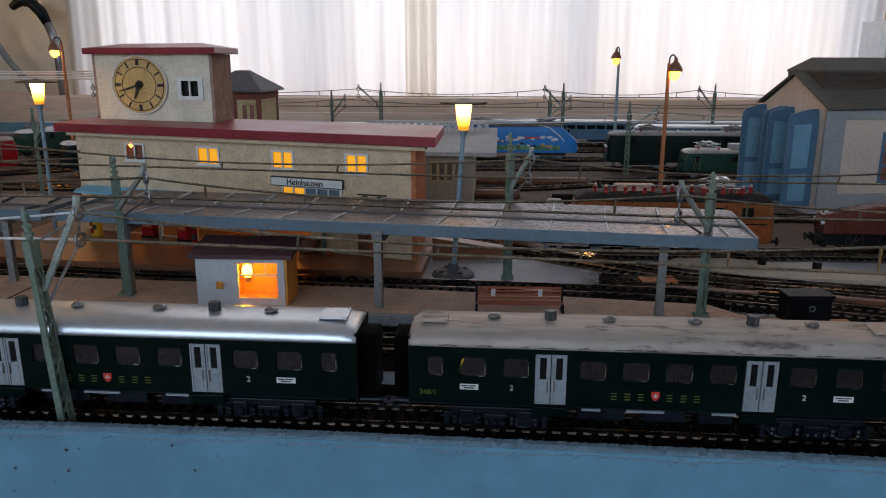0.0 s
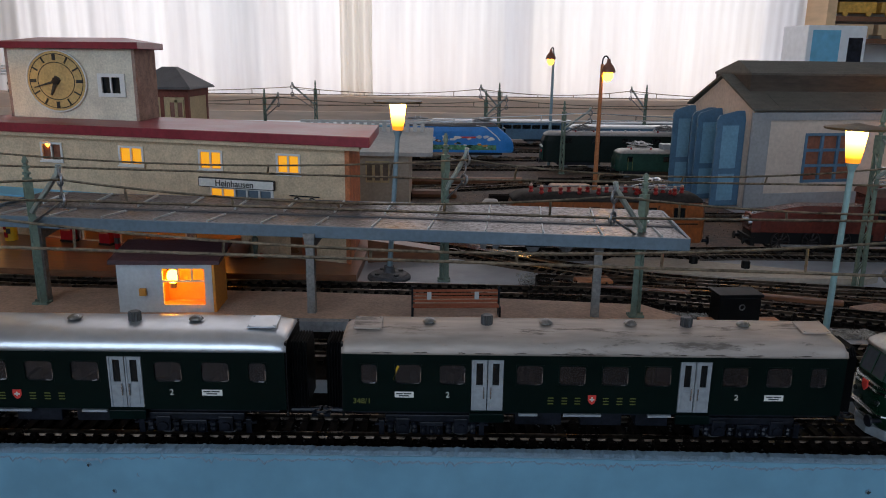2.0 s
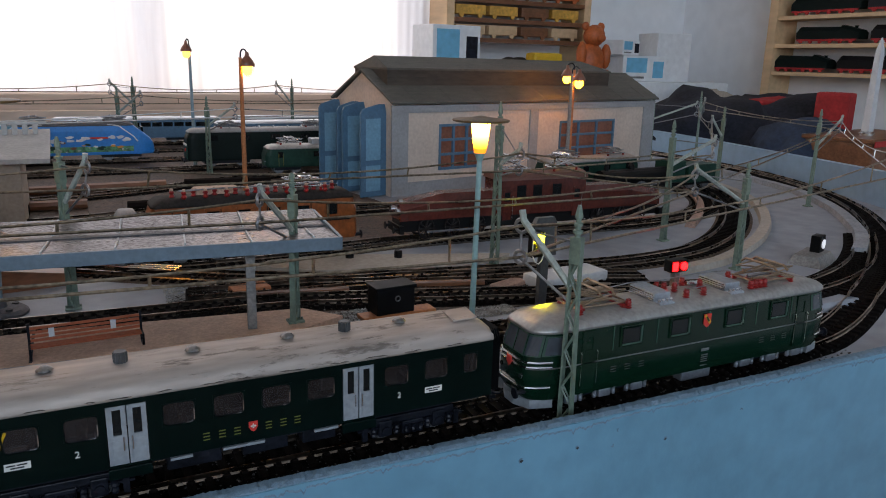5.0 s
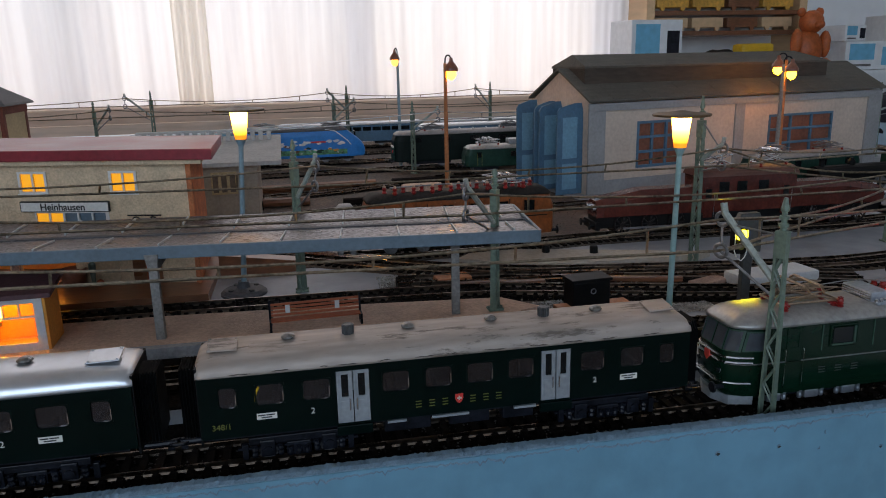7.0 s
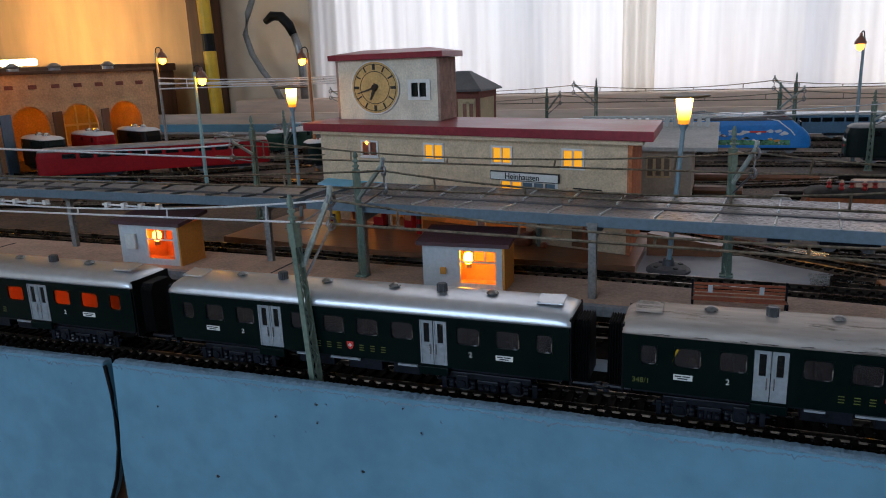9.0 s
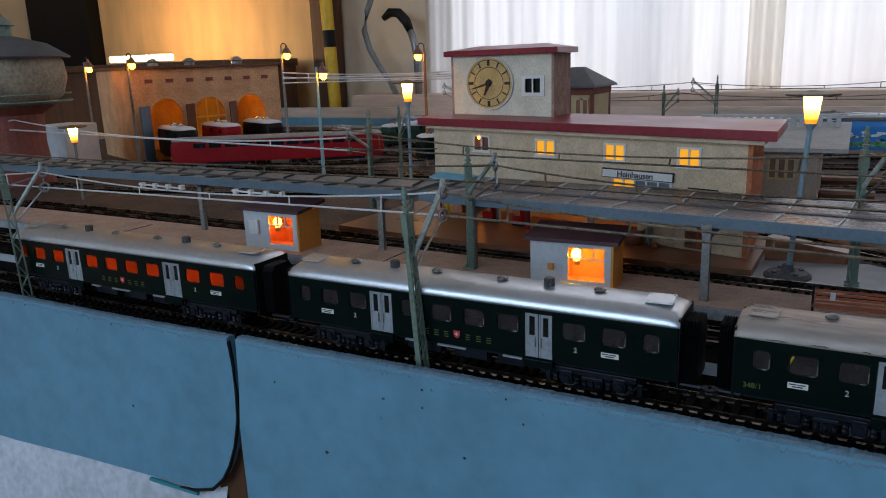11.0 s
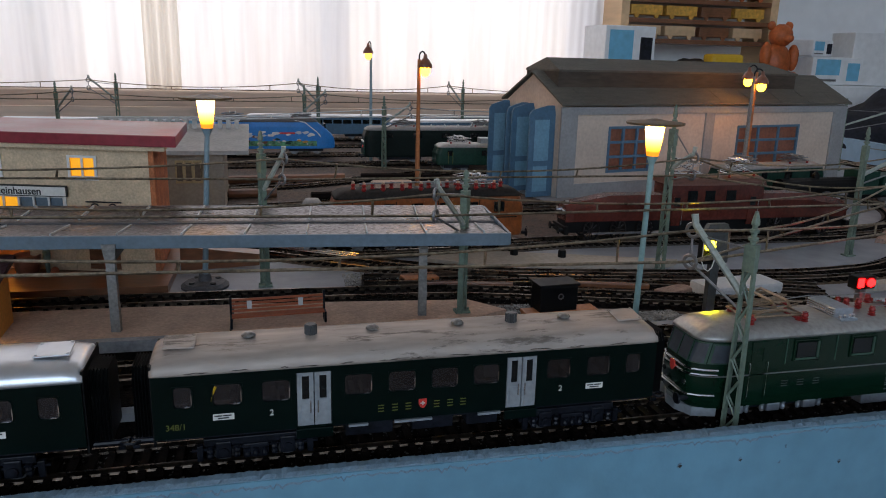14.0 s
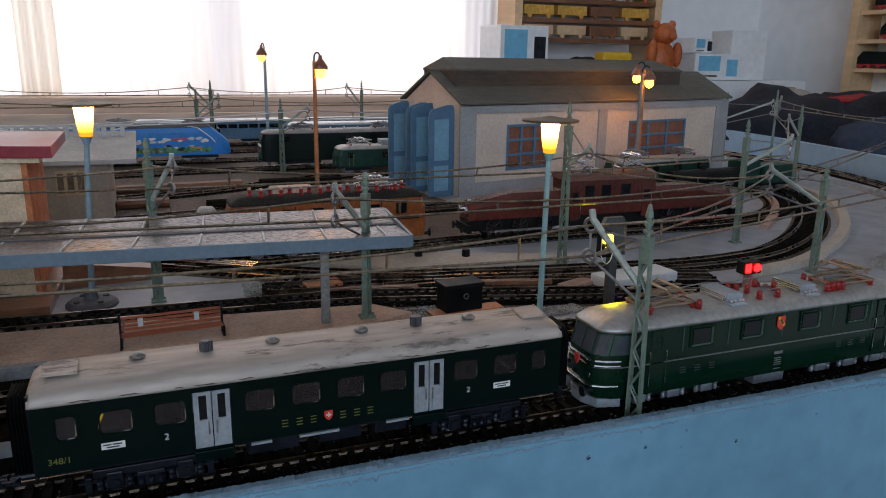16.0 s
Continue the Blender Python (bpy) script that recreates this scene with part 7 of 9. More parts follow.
part("west_wall", B(-0.3355, -0.3320, WV, 0.090, 0.0180, wz), STUCCO, st)
part("back_wall", B(-0.3320, -0.0200, 0.0870, 0.090, 0.0180, wz), STUCCO, st)
part("upper_floor", B(-0.3315, -0.0205, WV + 0.0035, 0.0865, 0.0545, 0.0560), STUCCO, st)
part("corner_pillar", B(-0.0185, -0.0160, WV - 0.0030, WV, 0.0180, wz - 0.0005, bev=0.0004), BRICK, st, "orange brick corner pillar")
bm = slab([(-0.44, 0.2300), (-0.34, 0.2185), (-0.24, 0.2105), (-0.072, 0.2090), (-0.070, 0.316), (-0.43, 0.400)], G - 0.0005, 0.0178)
pl = part("plinth", bm, PLINTH, st, "brown wooden base with a glossy top", m=pose(-0.0663, 0.2218, 0.0, 0, 0, SA).inverted())
for (a, b), lit in zip(wins, (0, 1, 2, 3)):
    w = part("window", panel(bmesh.new(), a, b, 0.0812, 0.0965, WV - 0.0012, WV + 0.0008, [(a + 0.0018, (a + b) / 2 - 0.0007, 0.0828, 0.0950), ((a + b) / 2 + 0.0007, b - 0.0018, 0.0828, 0.0950)]), WHITEFRAME, st, "white window frame")
    part("sill", B(a - 0.0008, b + 0.0008, WV - 0.0026, WV - 0.0012, 0.0806, 0.0816), WHITEFRAME, w)
    for q0, q1 in ((a + 0.0018, (a + b) / 2 - 0.0007), ((a + b) / 2 + 0.0007, b - 0.0018)):
        part("pane", B(q0, q1, WV + 0.0012, WV + 0.0018, 0.0828, 0.0950), LITPANE if lit else PANEBACK, w)
bm = bmesh.new()
lathe(bm, [(0.0004, -0.002), (0.0022, 0.0), (0.0004, 0.002)], 10, (-0.2755, WV - 0.0002, 0.0945))
part("window_bulb", bm, DIMBULB, st, "small glowing bulb in the corner window")
sg = part("name_sign", B(-0.1390, -0.0755, WV - 0.0035, WV, 0.0690, 0.0762, bev=0.0004), INK, st, "long white station name sign with dark border")
part("sign_face", B(-0.1382, -0.0763, WV - 0.0040, WV - 0.0034, 0.0697, 0.0755), WHITE, sg)
lettering("station_name", "Heinhausen", 0.0068, pose(-0.1072, WV - 0.0042, 0.0724) @ FRONT, INK, sg, bold=0.016)
w = part("ribbon_window", panel(bmesh.new(), -0.1300, -0.0770, 0.0590, 0.0685, WV - 0.001, WV + 0.001, [(-0.1290 + 0.0102 * k, -0.1290 + 0.0102 * k + 0.0088, 0.0602, 0.0678) for k in range(5)]), WHITEFRAME, st)
for k in range(5):
    part("pane", B(-0.1290 + 0.0102 * k, -0.1290 + 0.0102 * k + 0.0088, WV + 0.0012, WV + 0.0018, 0.0602, 0.0678), LITPANE if k < 2 else CANOPY_EDGE, w)
bm = bmesh.new()
for x in (-0.058, -0.046):
    ring_torus(bm, (x, WV - 0.001, 0.0620), (0, 1, 0), 0.0028, 0.0005)
tube(bm, [(-0.064, WV - 0.001, 0.0590), (-0.040, WV - 0.001, 0.0590)], 0.0005, 5)
tube(bm, [(-0.064, WV - 0.001, 0.0660), (-0.040, WV - 0.001, 0.0660)], 0.0005, 5)
part("wall_ornament", bm, BOGIE, st, "dark wrought wall ornament")
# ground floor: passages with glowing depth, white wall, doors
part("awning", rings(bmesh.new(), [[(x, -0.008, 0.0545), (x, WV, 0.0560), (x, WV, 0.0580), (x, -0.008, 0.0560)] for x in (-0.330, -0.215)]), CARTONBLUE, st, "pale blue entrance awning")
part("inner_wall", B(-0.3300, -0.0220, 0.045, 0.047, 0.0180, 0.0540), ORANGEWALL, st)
part("white_wall", B(-0.1040, -0.0740, WV - 0.0015, WV, 0.0185, 0.0530), STUCCO, st)
for x in (-0.255, -0.222, -0.150):
    part("pillar", B(x - 0.003, x + 0.003, WV - 0.002, WV + 0.001, 0.0180, 0.0540, bev=0.0004), PINKSTONE, st)
d = part("door", B(-0.0680, -0.0400, WV - 0.0008, WV - 0.0001, 0.0185, 0.0480), STUCCO, st, "cream door frame")
part("door_leaf", B(-0.0645, -0.0435, WV - 0.0014, WV - 0.0006, 0.0200, 0.0350), PLINTH, d, "brown wooden leaf")
part("door_glass", B(-0.0645, -0.0435, WV - 0.0012, WV - 0.0006, 0.0365, 0.0460), PANEBACK, d)
for x in (-0.0545, -0.0535):
    part("door_stile", B(x - 0.0006, x + 0.0006, WV - 0.0018, WV - 0.0013, 0.0200, 0.0462), BENCHWOOD, d)
part("passage_lamp", lathe(bmesh.new(), [(0.0008, -0.0045), (0.0045, 0.0), (0.0008, 0.0045)], 12, (-0.185, 0.030, 0.0465)), DIMBULB, st, "glowing bulb in the passage")
part("office_lamp", lathe(bmesh.new(), [(0.0008, -0.0045), (0.0045, 0.0), (0.0008, 0.0045)], 12, (-0.126, 0.030, 0.0445)), DIMBULB, st, "glowing bulb in the ticket office")
part("hall_lamp", lathe(bmesh.new(), [(0.0008, -0.0045), (0.0045, 0.0), (0.0008, 0.0045)], 12, (-0.282, 0.030, 0.0445)), DIMBULB, st, "glowing bulb in the waiting hall")
# roofs
bm = B(-0.3500, 0.0, 0.0, 0.096, 0.1048, 0.1120, bev=0.0006)
part("main_roof", bm, REDROOF, st, "dark red painted flat roof with a thick edge")
part("soffit", B(-0.3400, -0.008, 0.004, 0.092, 0.1016, 0.1046), STUCCO, st)
part("clock_tower", panel(bmesh.new(), -0.3425, -0.2195, 0.1122, 0.1690, 0.0500, 0.0530, [(-0.2505, -0.2300, 0.1335, 0.1475)]), TOWERWALL, st, "pale plaster clock tower wall")
part("tower_side", B(-0.2195, -0.2165, 0.0500, 0.094, 0.1122, 0.1690), PINKSTONE, st, "pink stone tower side")
part("tower_west", B(-0.3455, -0.3425, 0.0500, 0.094, 0.1122, 0.1690), PINKSTONE, st)
part("tower_back", B(-0.3425, -0.2195, 0.0910, 0.094, 0.1122, 0.1690), PINKSTONE, st)
part("tower_roof", B(-0.3515, -0.2100, 0.0430, 0.100, 0.1692, 0.1745, bev=0.0005), REDROOF, st, "dark red tower roof slab")
part("tower_roof_top", rings(bmesh.new(), [[(-0.3495, 0.045, 0.1746), (-0.2120, 0.045, 0.1746), (-0.2120, 0.098, 0.1746), (-0.3495, 0.098, 0.1746)], [(-0.320, 0.068, 0.1785), (-0.235, 0.068, 0.1785), (-0.235, 0.074, 0.1785), (-0.320, 0.074, 0.1785)]]), REDROOF, st)
w = part("tower_window", panel(bmesh.new(), -0.2535, -0.2272, 0.1310, 0.1497, 0.0485, 0.0505, [(-0.2495, -0.2415, 0.1340, 0.1468), (-0.2400, -0.2320, 0.1340, 0.1468)]), WHITEFRAME, st, "white tower window frame")
part("pane", B(-0.2505, -0.2310, 0.0512, 0.0518, 0.1335, 0.1475), DARK_GLASS, w)
CX, CZ, CR = -0.2943, 0.1428, 0.0247
ck = part("clock", rings(bmesh.new(), [[(CX + r * math.cos(2 * math.pi * k / 40), y, CZ + r * math.sin(2 * math.pi * k / 40)) for k in range(40)] for y, r in ((0.0500, CR), (0.0488, CR), (0.0484, CR * 0.96), (0.0484, CR * 0.3))]), CLOCKFACE, st, "round gold clock face with dark hour marks")
bm = bmesh.new()
ring_torus(bm, (CX, 0.0486, CZ), (0, 1, 0), CR + 0.0003, 0.0007, 40, 6)
part("clock_rim", bm, WHITEFRAME, ck)
bm = bmesh.new()
ring_torus(bm, (CX, 0.0483, CZ), (0, 1, 0), CR * 0.90, 0.0003, 40, 4)
ring_torus(bm, (CX, 0.0483, CZ), (0, 1, 0), CR * 0.62, 0.0003, 40, 4)
part("clock_ring", bm, INK, ck)
for k in range(12):
    a = 2 * math.pi * k / 12
    big = 0.0013 if k % 3 == 0 else 0.0006
    s0, s1 = Vector((math.sin(a), 0, math.cos(a))), Vector((math.cos(a), 0, -math.sin(a)))
    c0 = Vector((CX, 0.0481, CZ))
    part("hour_mark", rings(bmesh.new(), [[c0 + s0 * (CR * q) + s1 * w + Vector((0, y, 0)) for q, w in ((0.68, -big), (0.68, big), (0.90, big), (0.90, -big))] for y in (0, -0.0005)]), INK, ck)
for a, ln, w in ((radians(253), CR * 0.78, 0.0012), (radians(202), CR * 0.50, 0.0020)):
    s0, s1 = Vector((math.sin(a), 0, math.cos(a))), Vector((math.cos(a), 0, -math.sin(a)))
    c0 = Vector((CX, 0.0476, CZ))
    part("clock_hand", rings(bmesh.new(), [[c0 - s0 * 0.004 - s1 * w + Vector((0, y, 0)), c0 - s0 * 0.004 + s1 * w + Vector((0, y, 0)), c0 + s0 * ln + s1 * w * 0.3 + Vector((0, y, 0)), c0 + s0 * ln - s1 * w * 0.3 + Vector((0, y, 0))] for y in (0, -0.0006)]), INK, ck)
bm = bmesh.new()
disc(bm, (CX, 0.0474, CZ), (0, 1, 0), 0.0034, 0.0012, 6)
part("clock_hub", bm, BOGIE, ck)
for o in [ck, *ck.children]:
    for v in o.data.vertices:
        v.co.x = CX + 1.20 * (v.co.x - CX)

# red machines, figurine and luggage on the station's base
SM = pose(-0.0663, 0.2218, 0.0, 0, 0, SA)
bm = lathe(bmesh.new(), [(0.0012, 0), (0.0016, 0.006), (0.0022, 0.010), (0.0024, 0.015), (0.0010, 0.0168), (0.0015, 0.0185), (0.0013, 0.0205), (0.0003, 0.0212)], 10)
tagged(part("figurine", bm, COPPERGREEN, m=SM @ pose(-0.0905, 0.005, 0.0180)), "tiny painted green figurine on the station base", "figurine")
bm = lathe(bmesh.new(), [(0.0072, 0), (0.0082, 0.005), (0.0088, 0.011), (0.0082, 0.0118), (0.0076, 0.0095)], 16)
tagged(part("barrel", bm, PANEBACK, m=SM @ pose(-0.1050, 0.006, 0.0180), smooth=True), "dark brown barrel beside the station wall", "barrel")
bm = lathe(bmesh.new(), [(0.0022, 0), (0.0030, 0.0010), (0.0022, 0.0035), (0.0008, 0.0045)], 10)
tagged(part("luggage_bag", bm, BENCHWOOD, m=SM @ pose(-0.0850, 0.0035, 0.0180), smooth=True), "small brown bag on the station base", "bag")

for x, w in ((-0.258, 0.012), (-0.222, 0.010)):
    vm = thing("ticket_machine", SM @ pose(x, 0.0045, 0.0180), "small red machine standing before the station wall", "machine", "ticket machines")
    part("body", B(-w / 2, w / 2, -0.0028, 0.0028, 0.0, 0.0225, bev=0.0005), REDCAR, vm)
    part("front_panel", B(-w * 0.36, w * 0.36, -0.0033, -0.0027, 0.0095, 0.0195), ORANGE_AND_GLOW, vm, "orange front panel")
    part("plinth", B(-w / 2 - 0.0004, w / 2 + 0.0004, -0.0032, 0.0032, 0.0, 0.0018), BLACK, vm)

cl = thing("advertising_column", SM @ pose(-0.305, -0.006, 0.0180), "round column with yellow and black posters by the station", "column")
part("shaft", lathe(bmesh.new(), [(0.0048, 0), (0.0048, 0.0260)], 16), YELLOWPLASTIC, cl)
for k in range(7):
    a = 0.9 * k
    part("poster", B(-0.0016, 0.0016, -0.0052, -0.0047, 0.0, 0.0042), INK if k % 2 else REDCAR, cl, m=pose(0, 0, 0.003 + 0.0032 * k, 0, 0, 25 * math.sin(a * 2)))
part("cap", lathe(bmesh.new(), [(0.0056, 0.0258), (0.0056, 0.0270), (0.0015, 0.0310)], 16), COPPERGREEN, cl)
for x, mt, what in ((-0.188, PLINTH, "brown wooden crate before the station wall"), (-0.150, ORANGEWALL, "orange-brown crate before the station wall")):
    tagged(part("crate", B(-0.006, 0.006, -0.003, 0.003, 0.0, 0.009, bev=0.0006), mt, m=SM @ pose(x, 0.003, 0.0180)), what, "crate", "station crates")
sp_ = thing("striped_post", SM @ pose(-0.205, -0.004, 0.0180), "red and black striped post by the station", "post")
for k in range(6):
    part("band", T([(0, 0, 0.0045 * k), (0, 0, 0.0045 * (k + 1))], 0.0022, 10), INK if k % 2 else REDCAR, sp_)
# the building's plan is skewed: its end walls run straight back
for o in st.children_recursive:
    if o.type == 'MESH' and o.matrix_basis == Matrix.Identity(4):
        y0 = 0.050 if min(v.co.z for v in o.data.vertices) > 0.1119 else WV
        for v in o.data.vertices:
            v.co.x -= 0.30 * (v.co.y - y0)

# annex behind the station
an = thing("annex_building", pose(-0.182, 0.47, G), "low warm-grey annex with a pale flat roof", "building")
part("wall", B(0.0, 0.136, 0.0, 0.09, 0.0, 0.058), GREYANNEX, an)
part("roof", rings(bmesh.new(), [[(x, y, z) for x, y, z in ((-0.008, -0.008, 0.057), (0.160, -0.008, 0.057), (0.160, 0.10, 0.073), (-0.008, 0.10, 0.073))], [(x, y, z) for x, y, z in ((-0.008, -0.008, 0.061), (0.160, -0.008, 0.061), (0.160, 0.10, 0.077), (-0.008, 0.10, 0.077))]]), ANNEXROOF, an, "pale sloping concrete roof")
for k in range(16):
    part("baluster", B(0.018 + 0.0085 * k, 0.0225 + 0.0085 * k, 0.078, 0.083, 0.073, 0.0835), ANNEXROOF, an)
part("parapet_rail", B(0.012, 0.158, 0.077, 0.084, 0.0835, 0.0858, bev=0.0004), ANNEXROOF, an)
for k in range(3):
    x = 0.0915 + 0.0082 * k
    w = part("window", panel(bmesh.new(), x, x + 0.0080, 0.029, 0.051, -0.0014, 0.0, [(x + 0.0014, x + 0.0066, 0.031, 0.049)]), CREAM, an)
    part("pane", B(x + 0.0014, x + 0.0066, -0.0008, -0.0004, 0.031, 0.049), BENCHDUST, w)

# cream house behind the clock tower
hs = thing("signal_house", pose(-0.395, 0.66, G) @ Matrix.Diagonal((0.64, 1.0, 0.955, 1.0)), "cream house with red-brown corners and dark hipped roof", "house")
part("wall", B(0.0, 0.100, 0.0, 0.08, 0.0, 0.117), CREAM, hs)
for x, y in ((-0.001, -0.001), (0.094, -0.001), (0.046, -0.001), (0.094, 0.074)):
    part("corner_pilaster", B(x, x + 0.007, y, y + 0.007, 0.0, 0.1175), REDTRIM, hs)
part("frieze", B(-0.002, 0.102, -0.002, 0.082, 0.108, 0.1185), REDTRIM, hs)
part("roof", rings(bmesh.new(), [[(-0.012, -0.012, 0.118), (0.112, -0.012, 0.118), (0.112, 0.092, 0.118), (-0.012, 0.092, 0.118)], [(-0.010, -0.010, 0.121), (0.110, -0.010, 0.121), (0.110, 0.090, 0.121), (-0.010, 0.090, 0.121)], [(0.035, 0.034, 0.146), (0.062, 0.034, 0.146), (0.062, 0.044, 0.146), (0.035, 0.044, 0.146)]]), SLATE, hs)
for x in (0.012, 0.062, 0.074):
    w = part("window", panel(bmesh.new(), x, x + 0.018, 0.078, 0.104, -0.002, 0.0, [(x + 0.003, x + 0.015, 0.082, 0.101)]), CREAM, hs)
    part("pane", B(x + 0.003, x + 0.015, -0.0008, -0.0004, 0.082, 0.101), PANEBACK, w)

# ---- engine shed ----
sh = thing("engine_shed", pose(0.3165, 0.507, G, 0, 0, 12.27) @ Matrix.Scale(0.87, 4, (0, 1, 0)), "pale plaster engine shed with olive roof and open blue doors", "engine shed")
SL, SD, SE = 0.474, 0.138, 0.1025
wa = [(0.0670, 0.1320), (0.2720, 0.3860)]
part("front_wall", panel(bmesh.new(), 0.0, SL, 0.0, SE, 0.0, 0.004, [(wa[0][0], wa[0][1], 0.026, 0.080), (wa[1][0], wa[1][1], 0.022, 0.078)]), SHEDWALL, sh)
part("back_wall", B(0.0, SL, SD - 0.004, SD, 0.0, SE), SHEDWALL, sh)
part("east_wall", B(SL - 0.004, SL, 0.004, SD - 0.004, 0.0, SE), SHEDWALL, sh)
for x0, x1 in ((-0.001, 0.0215), (0.2145, 0.2295), (0.4495, SL + 0.001)):
    part("pilaster", B(x0, x1, -0.0025, 0.0005, 0.0, SE, bev=0.0005), SHEDTRIM, sh)
part("cornice", B(0.0, SL, -0.0030, 0.0, SE - 0.0085, SE), SHEDTRIM, sh)
part("base_course", B(0.0215, SL - 0.0245, -0.0020, 0.0, 0.0, 0.0150), SHEDTRIM, sh)
AP = 0.1375          # height of the ridge below the lantern
gp = [(0.0, 0.0)]
for v in (0.0125, 0.0760):
    gp += [(v, 0.0), (v, 0.084), (v + 0.006, 0.096), (v + 0.0145, 0.1005), (v + 0.0350, 0.1005), (v + 0.0435, 0.096), (v + 0.0495, 0.084), (v + 0.0495, 0.0)]
gp += [(SD, 0.0), (SD, 0.1035), (SD / 2, AP), (0.0, 0.1035)]
bm = bmesh.new()
fa = bm.faces.new([bm.verts.new((0.0, a, b)) for a, b in gp])
ex = bmesh.ops.extrude_face_region(bm, geom=[fa])
bmesh.ops.translate(bm, verts=[v for v in ex["geom"] if isinstance(v, bmesh.types.BMVert)], vec=(0.004, 0, 0))
bmesh.ops.triangulate(bm, faces=[f for f in bm.faces if len(f.verts) > 4])
part("gable", bm, SHEDWALL, sh, "pale gable with two arched doorways")
rp = [(-0.007, 0.1040), (SD / 2, AP + 0.0010), (SD + 0.007, 0.1040), (SD + 0.007, 0.1062), (SD / 2, AP + 0.0035), (-0.007, 0.1062)]
part("roof", prism(bmesh.new(), rp, lambda a, b: (-0.004, a, b), lambda a, b: (SL + 0.004, a, b)), SHEDROOF, sh, "olive-grey felt roof")
part("roof_lantern", prism(bmesh.new(), [(0.030, 0.118), (SD - 0.030, 0.118), (SD - 0.030, 0.1415), (0.030, 0.1415)], lambda a, b: (0.011, a, b), lambda a, b: (0.398, a, b)), SHADEDRIDGE, sh, "long raised ventilation ridge")
part("lantern_roof", rings(bmesh.new(), [[(x0, 0.0285, z), (x1, 0.0285, z), (x1, SD - 0.0285, z), (x0, SD - 0.0285, z)] for x0, x1, z in ((0.010, 0.400, 0.1405), (0.010, 0.400, 0.1428))] + [[(0.016, SD / 2 - 0.001, 0.1560), (0.372, SD / 2 - 0.001, 0.1560), (0.372, SD / 2 + 0.001, 0.1560), (0.016, SD / 2 + 0.001, 0.1560)]]), SHEDROOF, sh, "hipped lantern roof")
for k in range(9):
    x = 0.030 + k * 0.052
    part("roof_seam", rings(bmesh.new(), [[(x - 0.0008, a, b), (x + 0.0008, a, b), (x + 0.0008, a, b + 0.0007), (x - 0.0008, a, b + 0.0007)] for a, b in ((-0.007, 0.1060), (0.029, 0.1222))]), SHEDROOF, sh)
for (a, b), z0, z1 in ((wa[0], 0.026, 0.080), (wa[1], 0.022, 0.078)):
    n = 3
    cw = (b - a - 0.003 * (n + 1)) / n
    hs_ = [(a + 0.003 + k * (cw + 0.003), a + 0.003 + k * (cw + 0.003) + cw, z0 + 0.003 + j * (z1 - z0 - 0.003) / 3, z0 + (j + 1) * (z1 - z0 - 0.003) / 3) for k in range(n) for j in range(3)]
    w = part("window", panel(bmesh.new(), a, b, z0, z1, -0.001, 0.002, hs_), BLUEFRAME, sh, "blue glazing bars")
    for q in hs_:
        part("pane", B(q[0], q[1], 0.002, 0.0025, q[2], q[3]), PANEBACK, w)
for v0, ang, w in ((0.0125, 181, 0.034), (0.0620, 184, 0.032), (0.0760, 179, 0.030), (0.1255, 182, 0.030)):
    dr = part("door", panel(bmesh.new(), 0.0, w, 0.001, 0.094, -0.0012, 0.0012, [(0.007, w - 0.007, 0.007, 0.036), (0.007, w - 0.007, 0.042, 0.088)]), BLUEFRAME, sh, "open blue shed door", m=pose(-0.001, v0, 0, 0, 0, ang))
    part("door_panel", B(0.007, w - 0.007, -0.0006, 0.0006, 0.007, 0.036), BLUEDOOR, dr)
    part("door_panel", B(0.007, w - 0.007, -0.0006, 0.0006, 0.042, 0.088), BLUEDOOR, dr)
    part("door_head", rings(bmesh.new(), [[(0.0, y, 0.094), (w, y, 0.094), (w - 0.003, y, 0.0985), (0.010, y, 0.1035), (0.002, y, 0.1035)] for y in (-0.0012, 0.0012)]), BLUEFRAME, dr)
# tender engine and green electric standing before the shed
box_engine("electric_locomotive", pose(0.560, 0.468, G + 0.0048, 0, 0, 7), 0.150, 0.0155, 0.0400, MIDGREEN, GREYNOSE, "dark green engine standing before the shed wall", windows=4, nose=0.006)
te = thing("steam_locomotive", pose(0.600, 0.425, G + 0.0048, 0, 0, 5), "black and green steam engine on a yard track", "locomotive", "yard engines")
part("boiler", T([(-0.060, 0, 0.019), (0.045, 0, 0.019)], 0.0095, 16), BLACK, te)
part("cab", B(0.045, 0.068, -0.0145, 0.0145, 0.010, 0.036, bev=0.001), MIDGREEN, te)
part("tender", B(0.074, 0.125, -0.0145, 0.0145, 0.008, 0.030, bev=0.0015), MIDGREEN, te)
part("chimney", lathe(bmesh.new(), [(0.0032, 0.026), (0.0028, 0.034), (0.0040, 0.038)], 12, (-0.050, 0, 0)), BLACK, te)
part("dome", lathe(bmesh.new(), [(0.0042, 0.026), (0.0042, 0.032), (0.0015, 0.0355)], 12, (-0.010, 0, 0)), BLACK, te)
part("frame", B(-0.072, 0.125, -0.012, 0.012, 0.005, 0.0092), BLACK, te)
part("buffer_beam", B(-0.076, -0.071, -0.0145, 0.0145, 0.007, 0.0125), REDCAR, te)
for x in (-0.045, -0.022, 0.001, 0.024, 0.085, 0.112):
    wheelset(te, x, 0.0070, 0.0070)

